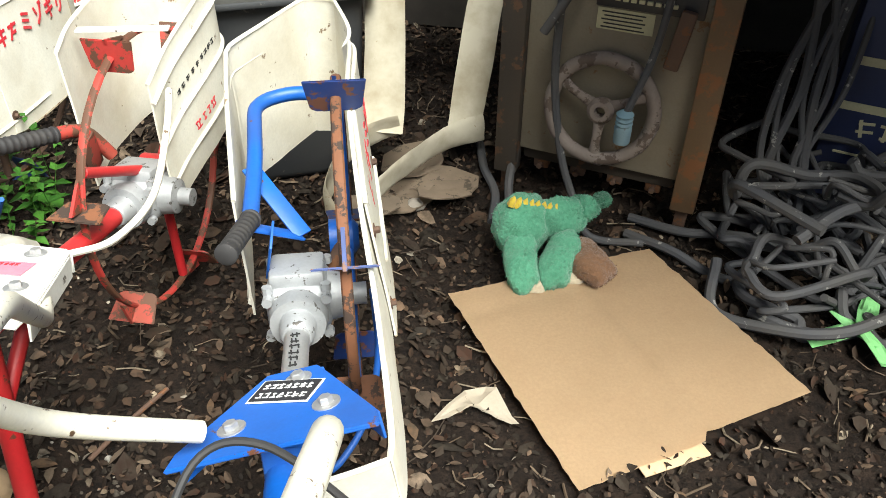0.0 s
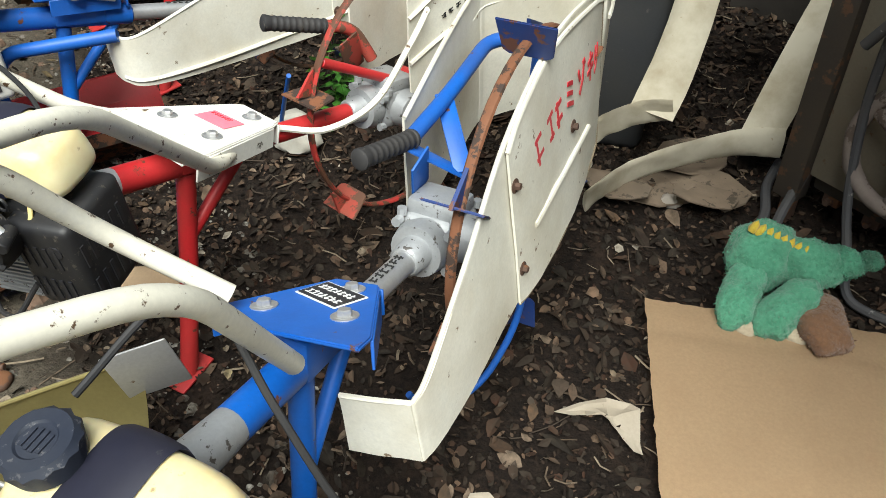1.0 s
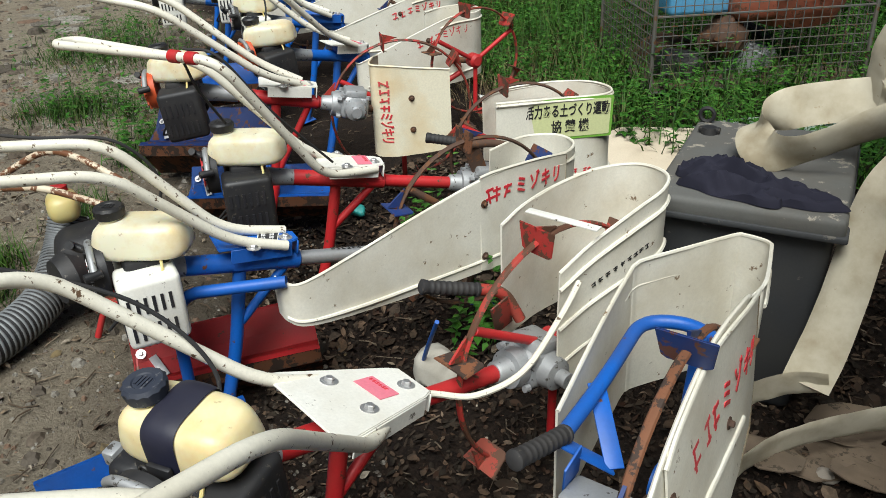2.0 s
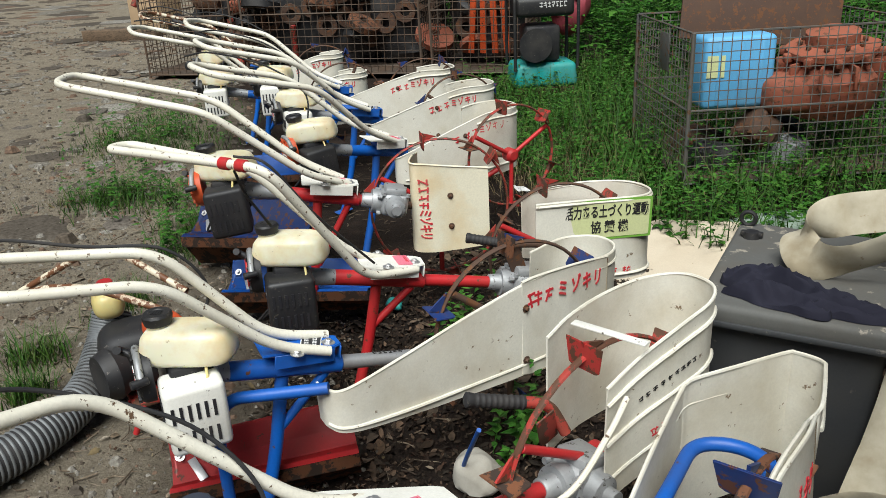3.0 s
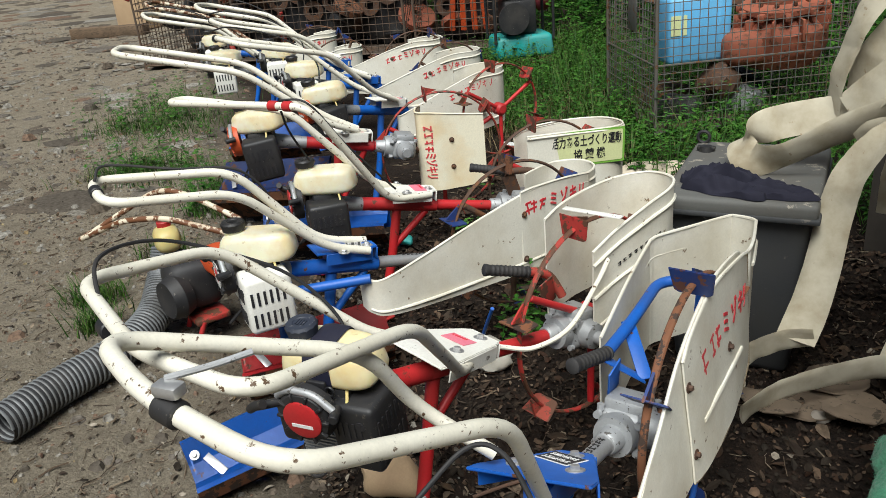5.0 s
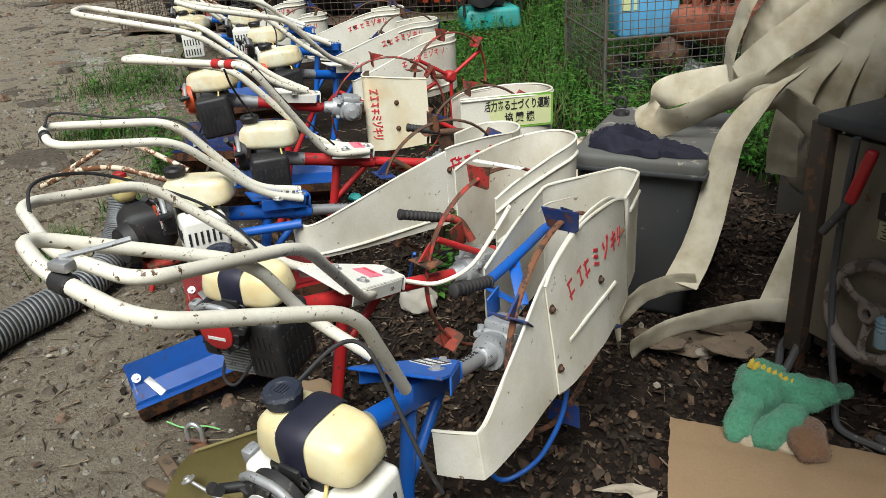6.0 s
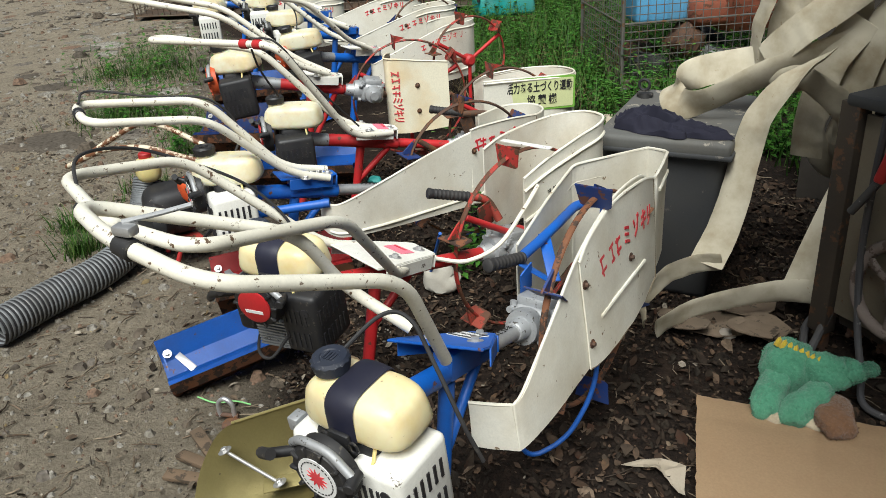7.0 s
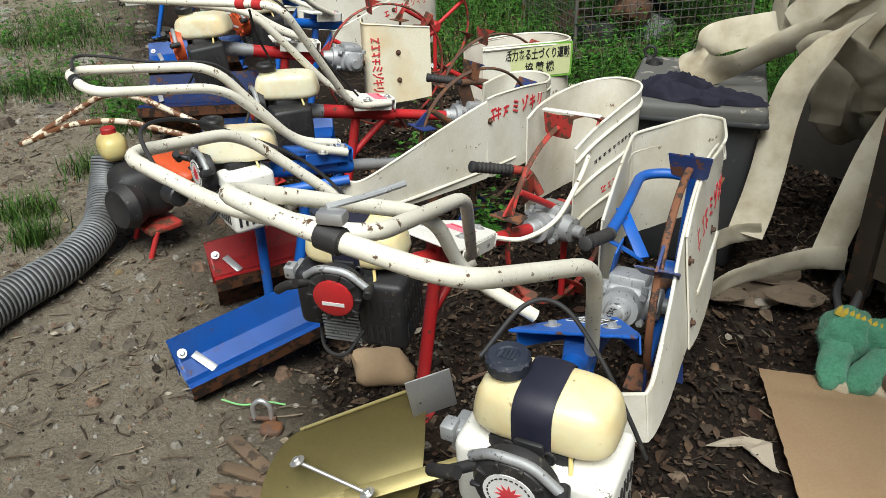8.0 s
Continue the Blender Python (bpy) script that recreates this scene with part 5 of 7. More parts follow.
    # the long fall to the ground in front of the bin
    hose_run([(0.09, 2.36, 0.84), (0.03, 2.275, 0.765), (-0.035, 2.23, 0.66), (-0.062, 2.195, 0.55), (-0.062, 2.12, 0.41), (-0.060, 2.04, 0.30), (-0.062, 1.985, 0.245)], [(0.8, -0.6, 0.6), (1, -0.4, 0.3), (1, -0.2, 0.1), (1, -0.1, 0), (1, 0, -0.1), (0.9, 0.1, -0.2)], 0.052, 0.004, root, seed=8)
    hose_run([(-0.02, 2.005, 0.262), (-0.09, 1.975, 0.245), (-0.16, 1.92, 0.205), (-0.19, 1.84, 0.15), (-0.15, 1.78, 0.10)], [(0.4, -0.2, 1), (0.2, 0, 1), (0, 0, 1), (0, 0, 1)], 0.034, 0.004, root, seed=9)
    hose_run([(0.36, 2.52, 0.90), (0.28, 2.46, 0.68), (0.20, 2.39, 0.47), (0.165, 2.30, 0.28), (0.140, 2.215, 0.125)], [(1, -0.3, 0.3), (1, -0.2, 0), (1, -0.2, 0), (1, 0, -0.2), (1, 0.2, -0.3)], 0.048, 0.004, root, seed=10)
    hose_run([(0.195, 2.235, 0.125), (0.10, 2.17, 0.122), (0.0, 2.06, 0.115), (-0.08, 1.94, 0.10), (-0.13, 1.82, 0.075)], [(0, 0.1, 1), (0.1, 0, 1), (0.2, 0, 1), (0.2, 0, 1)], 0.040, 0.005, root, seed=11)
    # slack loops in the dark behind
    for i in range(4):
        x = 0.0 + 0.09 * i
        hose_run([(x, 2.76, 0.90 - 0.05 * i), (x + 0.02, 2.72, 0.7), (x - 0.05, 2.70, 0.50 - 0.03 * i), (x + 0.03, 2.72, 0.36 + 0.03 * (i % 3)), (x + 0.11, 2.76, 0.44), (x + 0.12, 2.78, 0.6)], [(1, 0, 0), (1, -0.4, 0), (0.8, 0, 0.4), (0.2, 0, 1), (1, 0.3, 0)], 0.046, 0.006, root, seed=20 + i)


canvas_hose()


def control_cabinet():
    """An old beige machine cabinet on brown corner posts, with a cast hand wheel hung on its front."""
    m = pose(0.485, 2.03, 0, 0, 0, -20.5)
    root = thing("machine_cabinet", m, "old beige machine cabinet with rusty brown frame", "cabinet")
    # casing takes the darkened colour, with shade put into it
    part("body", boxed((0.40, 0.42, 0.66), pose(0, 0.22, 0.44), 0.008), M_SHADED_STEEL, root, "grimy steel casing coloured dark for its shaded side")
    part("front_panel", boxed((0.41, 0.012, 0.60), pose(0, -0.002, 0.45), 0.003), M_BEIGE, root)
    part("top", boxed((0.53, 0.48, 0.035), pose(0.015, 0.2, 0.785), 0.01), M_BINGREY, root)
    for x in (-0.235, 0.235):
        # left post is the brown frame's twin, coloured dark for shade
        part("corner_post", boxed((0.06, 0.05, 0.70), pose(x, -0.012, 0.43), 0.004), M_BROWNFRAME if x > 0 else M_SHADED_STEEL, root)
        part("foot", boxed((0.03, 0.03, 0.12), pose(x, 0.0, 0.05), 0.002), M_RUSTDARK, root)
        part("foot", boxed((0.03, 0.03, 0.12), pose(x, 0.40, 0.05), 0.002), M_RUSTDARK, root)
    part("side_panel", boxed((0.01, 0.42, 0.62), pose(0.245, 0.22, 0.44), 0.002), M_BROWNFRAME, root)
    part("control_strip", boxed((0.24, 0.012, 0.07), pose(0.07, -0.012, 0.60), 0.003), M_LABELK, root)
    bm = bmesh.new()
    for i in range(9):
        box(bm, (0.013, 0.006, 0.009), pose(-0.02 + 0.018 * i, -0.020, 0.588), 0.001, 1)
    part("control_mark", bm, M_PRINTY, root)
    lab = part("notice", boxed((0.13, 0.002, 0.05), pose(0.02, -0.010, 0.535)), M_PRINTY, root, "cream notice with small print")
    bm = bmesh.new()
    for i in range(5):
        box(bm, (0.10 - 0.012 * (i % 2), 0.001, 0.003), pose(0.015, -0.0118, 0.552 - 0.009 * i))
    part("lettering", bm, M_INK, lab)
    part("lever", boxed((0.035, 0.02, 0.14), pose(0.15, -0.035, 0.52, 0, 8, 0), 0.006), M_RUSTDARK, root)
    for i in range(4):
        bm = boxed((0.04, 0.03, 0.03), pose(-0.15 + 0.10 * i, 0.03, 0.10), 0.004)
        rod(bm, (-0.15 + 0.10 * i, 0.01, 0.10), (-0.15 + 0.10 * i, -0.005, 0.10), 0.008, seg=8)
        part("terminal", bm, M_RUSTDARK, root)


control_cabinet()


def hand_wheel():
    m = pose(0.470, 1.985, 0.325, 82, 0, -20.5)
    root = thing("hand_wheel", m, "dusty cast steering wheel hung on a beige cabinet", "steering wheel")
    ring = [Vector((0.125 * math.cos(a), 0.125 * math.sin(a), 0)) for a in np.linspace(0, 2 * math.pi, 49)]
    bm = sweep(bmesh.new(), ring, 0.017, 12, closed=True)
    for v in bm.verts:
        v.co += v.co.normalized() * 0.003 * noise.noise(v.co * 60)
    part("rim", bm, M_OLDWHEEL, root)
    for a in (90 - 180, 28, 152):
        d = Vector((math.cos(radians(a)), math.sin(radians(a)), 0))
        bm = sweep(bmesh.new(), curve_points([d * 0.02, d * 0.07 + Vector((0, 0, 0.006)), d * 0.122], 5), lambda u: 0.017 - 0.006 * math.sin(math.pi * u), 10, 0.008, lambda u: Vector((-d.y, d.x, 0)))
        part("spoke", bm, M_OLDWHEEL, root)
    part("hub", turned(bmesh.new(), [(0.013, -0.01), (0.030, -0.01), (0.033, 0.012), (0.024, 0.02), (0.013, 0.02), (0.013, -0.01)], None, 22), M_OLDWHEEL, root)


hand_wheel()


def cables():
    """Cords hanging in front of the cabinet and heaped beside it."""
    rnd = random.Random(5)
    def one(name, pts, r, mat, label, seed):
        q = curve_points(pts, 9)
        ob = part(name, sweep(bmesh.new(), q, r, 8), mat)
        tagged(ob, label, "cable", "heap of cables")
        return ob
    one("cable", [(0.36, 2.02, 0.77), (0.355, 2.02, 0.62), (0.355, 2.02, 0.40), (0.385, 1.99, 0.20), (0.43, 1.94, 0.08), (0.47, 1.88, 0.02), (0.60, 1.86, 0.02)], 0.010, M_CABLE, "grey cable hanging before a beige cabinet", 1)
    one("cable", [(0.62, 1.98, 0.95), (0.58, 1.96, 0.60), (0.56, 1.95, 0.47), (0.52, 1.93, 0.35)], 0.009, M_CABLE, "grey cable ending in a blue connector", 2)
    cn = thing("plug_connector", pose(0.517, 1.93, 0.31, 4, 0, -20), "faded blue ribbed plug connector on a cable", "connector")
    bm = turned(bmesh.new(), [(0, -0.04), (0.020, -0.04), (0.021, 0.0)] + [(0.021 - 0.003 * (i % 2), 0.006 * i) for i in range(1, 7)] + [(0.010, 0.045), (0, 0.045)], None, 18)
    part("body", bm, M_CABLEBLUE, cn)
    sp = thing("jumper_clamp", pose(0.37, 2.0, 0.60, 0, 14, 0), "red-handled clamp hanging on a cord", "clamp")
    part("handle", boxed((0.03, 0.03, 0.15), pose(0, 0, 0.08), 0.010, 3), M_RED, sp)
    part("jaw", tube([(0, 0, 0.01), (-0.015, 0, -0.05), (-0.03, 0, -0.10)], 0.011, 0.03), M_CABLE, sp)
    label = "grey rubber cable lying in a tangled heap"
    for i in range(26):
        cx, cy = rnd.uniform(0.86, 1.22), rnd.uniform(1.62, 2.02)
        r0 = rnd.uniform(0.06, 0.20)
        z0 = 0.018 + 0.012 * i * rnd.uniform(0.3, 1)
        a0 = rnd.uniform(0, 6.3)
        pts = []
        for k in range(9):
            a = a0 + k * rnd.uniform(0.55, 0.85)
            rr = r0 * rnd.uniform(0.8, 1.25)
            pts.append((cx + rr * math.cos(a), cy + rr * 0.8 * math.sin(a), max(0.015, z0 + rnd.uniform(-0.03, 0.05))))
        one("cable", pts, rnd.choice((0.007, 0.009, 0.011, 0.013)), M_CABLE, label, i)
    label = "grey cable hanging down into a heap"
    for i in range(7):
        x = 0.90 + 0.022 * i
        one("cable", [(x + 0.10 + rnd.uniform(-0.06, 0.06), 2.22, 1.0), (x + 0.05 + rnd.uniform(-0.05, 0.05), 2.14, 0.65), (x + rnd.uniform(-0.05, 0.05), 2.04, 0.38), (x - 0.03 + rnd.uniform(-0.04, 0.04), 1.95, 0.18), (x + rnd.uniform(-0.10, 0.10), 1.86, 0.06)], rnd.choice((0.008, 0.010, 0.012)), M_CABLE, label, i)
    label = "grey cable trailing over the soil"
    for pts in ([(0.56, 1.90, 0.02), (0.66, 1.82, 0.03), (0.75, 1.74, 0.02), (0.84, 1.70, 0.03)], [(0.58, 1.97, 0.02), (0.70, 1.90, 0.03), (0.80, 1.88, 0.04), (0.92, 1.86, 0.04)], [(0.80, 1.62, 0.02), (0.90, 1.56, 0.02), (1.0, 1.555, 0.02), (1.12, 1.63, 0.03), (1.16, 1.75, 0.05)], [(0.19, 2.30, 0.03), (0.20, 2.16, 0.04), (0.23, 2.05, 0.03), (0.22, 1.93, 0.02)], [(0.28, 2.10, 0.15), (0.265, 2.05, 0.06), (0.27, 1.96, 0.03)]):
        one("cable", pts, 0.012, M_CABLE, label, 1)


cables()


def navy_box():
    m = pose(1.28, 2.17, 0, 0, 0, -24)
    root = thing("battery_charger", m, "navy metal box with cream print behind cables", "metal box")
    part("case", boxed((0.34, 0.30, 0.66), pose(0, 0, 0.36), 0.008), M_NAVYBOX, root)
    for z, w in ((0.42, 0.30), (0.30, 0.30), (0.17, 0.26)):
        part("stripe", boxed((w, 0.002, 0.022 if z != 0.17 else 0.006), pose(0, -0.152, z)), M_PRINTY, root)
    part("lettering", print_bars(4, (0.14, 0.035), pose(0.02, -0.152, 0.36, 90), 3), M_PRINTY, root)
    part("lettering", print_bars(4, (0.20, 0.05), pose(0.0, -0.152, 0.245, 90), 5), M_PRINTY, root)
    part("foot", boxed((0.30, 0.26, 0.05), pose(0, 0, 0.025), 0.004), M_RUSTDARK, root)


navy_box()


def cardboard():
    bm = bmesh.new()
    rnd = random.Random(8)
    a, b, c, d = Vector((0.118, 1.612, 0.052)), Vector((0.605, 1.815, 0.040)), Vector((0.872, 1.362, 0.026)), Vector((0.37, 1.125, 0.022))
    n, w = 34, 30
    grid = []
    for i in range(n + 1):
        row = []
        for j in range(w + 1):
            u, v = i / n, j / w
            q = a.lerp(b, u).lerp(d.lerp(c, u), v)
            crease = 0.006 * max(0, 1 - abs(u - 0.52) * 18) - 0.004 * max(0, 1 - abs(v - 0.14) * 20)
            q = q + Vector((0, 0, crease + 0.004 * noise.noise(q * 5)))
            if i == 0 or i == n or j == 0 or j == w:
                q += Vector((rnd.uniform(-1, 1), rnd.uniform(-1, 1), 0)) * 0.0022
            if j == w and u > 0.52:
                q += (a - d).normalized() * 0.018
            row.append(bm.verts.new(q))
        grid.append(row)
    for p, r in zip(grid, grid[1:]):
        for k in range(w):
            bm.faces.new((p[k], r[k], r[k + 1], p[k + 1]))
    bmesh.ops.solidify(bm, geom=bm.faces[:], thickness=0.005)
    ob = part("cardboard_sheet", bm, M_CARD, smooth=30)
    tagged(ob, "flattened brown cardboard sheet with torn edge on soil", "cardboard")
    part("torn_flap", boxed((0.15, 0.035, 0.004), pose(0.555, 1.208, 0.016, 0, 4, 25), 0.001), M_CARD, ob)


cardboard()


def soft_toy():
    """A plush toy lying face down: one plain mesh."""
    bm = bmesh.new()
    def lump(size, m, mat, power=0.9, bumps=0.012):
        n0 = len(bm.faces)
        superlump(bm, size, m, power, 30, 18, bumps, len(bm.verts))
        bm.faces.ensure_lookup_table()
        for f in bm.faces[n0:]:
            f.material_index = mat
    lump((0.135, 0.110, 0.150), pose(0.285, 1.785, 0.125, -18, 6, 12), 0)
    lump((0.082, 0.165, 0.088), pose(0.285, 1.700, 0.082, 26, 0, 6), 0)
    lump((0.080, 0.160, 0.090), pose(0.374, 1.708, 0.082, 24, 8, -20), 0)
    lump((0.140, 0.075, 0.100), pose(0.375, 1.805, 0.135, -14, 8, 8), 0)
    lump((0.090, 0.050, 0.070), pose(0.430, 1.825, 0.150, -10, -28, 8), 0, 1.1)
    lump((0.040, 0.032, 0.036), pose(0.470, 1.832, 0.168, 0, -25, 0), 0)
    lump((0.062, 0.022, 0.046), pose(0.304, 1.645, 0.055, -20, 0, 4), 2)
    lump((0.105, 0.150, 0.075), pose(0.440, 1.722, 0.070, 4, 10, 32), 1)
    lump((0.085, 0.040, 0.030), pose(0.395, 1.680, 0.052, 0, 5, 15), 2)
    for i in range(8):
        m = pose(0.258 + 0.0145 * i, 1.772 + 0.002 * i, 0.196 - 0.0045 * i, 8, 12, 15 + 9 * i)
        n0 = len(bm.faces)
        turned(bm, [(0.0110, -0.008), (0.0075, 0.010), (0, 0.022)], m, 5)
        bm.faces.ensure_lookup_table()
        for f in bm.faces[n0:]:
            f.material_index = 3
    # short pile
    rnd = random.Random(3)
    bm.normal_update()
    base = [(f.verts[0].co.copy(), f.verts[1].co.copy(), f.verts[-1].co.copy(), f.normal.copy(), f.material_index) for f in bm.faces if f.material_index < 2]
    for p, q, r, nrm, mi in base:
        for _ in range(5):
            s, t = rnd.random(), rnd.random()
            o = p + (q - p) * s + (r - p) * t
            tip = o + nrm * rnd.uniform(0.001, 0.0032) + Vector((rnd.uniform(-1, 1), rnd.uniform(-1, 1), rnd.uniform(-1.2, 0.2))) * 0.003
            side = nrm.cross(Vector((rnd.uniform(-1, 1), rnd.uniform(-1, 1), 0.3))).normalized() * 0.0018
            f = bm.faces.new([bm.verts.new(o - side), bm.verts.new(o + side), bm.verts.new(tip)])
            f.material_index = mi
    me = bpy.data.meshes.new("soft_toy")
    bm.to_mesh(me)
    bm.free()
    for mt in (M_PLUSH, M_PLUSHBROWN, M_PLUSHSOLE, M_PLUSHYEL):
        me.materials.append(mt)
    me.polygons.foreach_set("use_smooth", [True] * len(me.polygons))
    tagged(new("soft_toy", me), "worn green plush toy slumped on a cardboard sheet", "soft toy")


soft_toy()


def crumpled_sheet(name, outline, m, mat, label, category, bend=0.03, seed=0, cuts=5, thick=0.0015):
    """A torn, creased flat piece with an irregular outline."""
    bm = bmesh.new()
    cx, cy = sum(p[0] for p in outline) / len(outline), sum(p[1] for p in outline) / len(outline)
    rings = []
    for k in range(cuts + 1):
        t = k / cuts
        ring = []
        for x, y in outline:
            px, py = cx + (x - cx) * t, cy + (y - cy) * t
            z = bend * (noise.noise(Vector((px * 14, py * 14, seed))) * 0.8 + 0.5 * noise.noise(Vector((px * 40, py * 40, seed)))) + 0.004
            ring.append(bm.verts.new((px, py, max(0.001, z + bend * 0.5))) if k else None)
        rings.append(ring)
    mid = bm.verts.new((cx, cy, bend * 0.6))
    n = len(outline)
    for i in range(n):
        bm.faces.new((mid, rings[1][i], rings[1][(i + 1) % n]))
    for a, b in zip(rings[1:], rings[2:]):
        for i in range(n):
            bm.faces.new((a[i], b[i], b[(i + 1) % n], a[(i + 1) % n]))
    bmesh.ops.transform(bm, matrix=m, verts=bm.verts)
    bmesh.ops.solidify(bm, geom=bm.faces[:], thickness=thick)
    return tagged(part(name, bm, mat, smooth=25), label, category)


def ragged(w, h, n=16, seed=0, rough=0.3):
    rnd = random.Random(seed)
    return [(w / 2 * math.cos(2 * math.pi * i / n) * rnd.uniform(1 - rough, 1 + rough * 0.4), h / 2 * math.sin(2 * math.pi * i / n) * rnd.uniform(1 - rough, 1 + rough * 0.4)) for i in range(n)]


crumpled_sheet("paper_scrap", [(-0.085, -0.035), (-0.05, 0.0), (-0.01, 0.038), (0.035, 0.045), (0.055, 0.035), (0.075, -0.03), (0.070, -0.055), (0.045, -0.02), (0.012, -0.005), (-0.02, 0.0), (-0.05, -0.035)], pose(0.175, 1.315, 0.012, 0, 0, 8), M_PAPER, "torn dirty white paper scrap on dark soil", "paper scrap", 0.02, 2)
crumpled_sheet("paper_scrap", ragged(0.07, 0.05, 11, 3), pose(0.085, 1.03, 0.01, 0, 0, 60), M_PAPER, "torn pale paper scrap on dark soil", "paper scrap", 0.015, 3)
crumpled_sheet("paper_scrap", ragged(0.045, 0.03, 9, 4), pose(0.105, 2.12, 0.02), M_LABELW, "crumpled pale plastic scrap in leaf litter", "plastic scrap", 0.02, 4)
for i, (x, y, w, h, r) in enumerate(((-0.04, 2.02, 0.26, 0.16, 20), (0.06, 2.10, 0.30, 0.14, -25), (0.0, 2.18, 0.22, 0.16, 50), (-0.10, 1.94, 0.20, 0.12, -10), (0.10, 2.00, 0.18, 0.10, 15))):
    crumpled_sheet("wet_cardboard", ragged(w, h, 9, 10 + i, 0.2), pose(x, y, 0.012 + 0.012 * i, rx=4 * (i % 3), ry=-5 * (i % 2), rz=r), M_CARDWET, "rotting wet cardboard piece in leaf litter", "cardboard", 0.02, 10 + i, thick=0.004)
for i, (x, y, r) in enumerate(((0.955, 1.545, 20), (1.015, 1.56, -60), (1.03, 1.50, 100), (1.05, 1.60, 60))):
    crumpled_sheet("green_tape", [(-0.06, -0.02), (0.0, -0.024), (0.065, -0.018), (0.06, 0.018), (0.0, 0.02), (-0.055, 0.016)], pose(x, y, 0.012 + 0.008 * i, 0, 0, r), M_GREENTAPE, "strip of bright green tape on soil", "tape", 0.02, 30 + i)


# ---- troughs that shape the ditch, lying behind the engines ----
def sled(a, b, width, depth, col, inner, label, flare=1.0, roll=24):
    """A bent sheet channel from a to b, with lips and a rusty inside."""
    a, b = Vector(a), Vector(b)
    d = b - a
    yaw = math.degrees(math.atan2(-d.x, d.y))
    pitch = math.degrees(math.atan2(d.z, math.hypot(d.x, d.y)))
    root = thing("ditch_sled", pose(a.x, a.y, a.z) @ pose(0, 0, 0, 0, 0, yaw) @ pose(0, 0, 0, pitch, roll, 0), label, "ditch sled", "row of ditching machines")
    ln = d.length
    w = width / 2
    def folded(name, prof, mat, label=""):
        bm = bmesh.new()
        rows = []
        for k in range(9):
            t = k / 8
            f = 1 + (flare - 1) * t
            rows.append([bm.verts.new((x * f, ln * t, z * (1 - 0.15 * t) + 0.002 * noise.noise(Vector((x * 9, t * 6, z * 9))))) for x, z in prof])
        for p, q in zip(rows, rows[1:]):
            for k in range(len(prof) - 1):
                bm.faces.new((p[k], p[k + 1], q[k + 1], q[k]))
        bmesh.ops.solidify(bm, geom=bm.faces[:], thickness=0.003)
        return part(name, bm, mat, root, label, smooth=25)
    folded("channel", [(-w * 1.16, -0.030), (-w * 1.10, -0.006), (-w, 0.0), (-w * 0.35, -0.040), (w * 0.25, -0.045), (w * 0.62, -0.008), (w * 0.80, -0.004)], col)
    folded("worn_side", [(w * 0.81, -0.005), (w * 0.98, -0.045), (w * 0.86, -0.058), (w * 0.62, -depth)], inner, "rusty worn side")
    folded("back_side", [(-w * 1.02, -0.004), (-w * 0.80, -0.06), (-w * 0.45, -depth)], col)
    end = [(-w * 1.0, -0.002), (-w * 0.45, -depth), (w * 0.60, -depth), (w * 0.84, -0.05), (w * 0.62, -0.008), (w * 0.25, -0.045), (-w * 0.35, -0.040)]
    part("end_plate", plate(end[::-1], 0.004, pose(0, 0.012, 0, 90)), col, root)
    part("tie_bar", boxed((0.075, 0.022, 0.004), pose(0, ln * 0.14, -0.028, 0, 0, 25), 0.001), M_STEEL, root)
    bolt(root, pose(-w * 0.55, ln * 0.05, -0.024, 0, 20, 0), 0.007)


sled((-1.120, 0.695, 0.115), (-0.985, 1.140, 0.190), 0.17, 0.130, M_BLUE, M_RUST, "blue folded sheet sled with rusty sides on earth", roll=30)
sled((-1.42, 1.06, 0.17), (-1.18, 1.48, 0.20), 0.17, 0.16, M_RED, M_RUST, "red folded sheet sled with rusty sides on earth", 1.1)
sled((-2.30, 1.75, 0.22), (-1.85, 2.10, 0.24), 0.18, 0.15, M_BLUE, M_RUST, "blue folded sheet sled on grass")
sled((-2.95, 1.95, 0.25), (-2.45, 2.25, 0.28), 0.26, 0.20, M_NAVY, M_RUST, "dark blue folded sheet sled with rusty sides")
sled((-3.6, 2.45, 0.25), (-3.2, 2.8, 0.28), 0.20, 0.16, M_BLUE, M_RUST, "blue folded sheet sled far down the row")


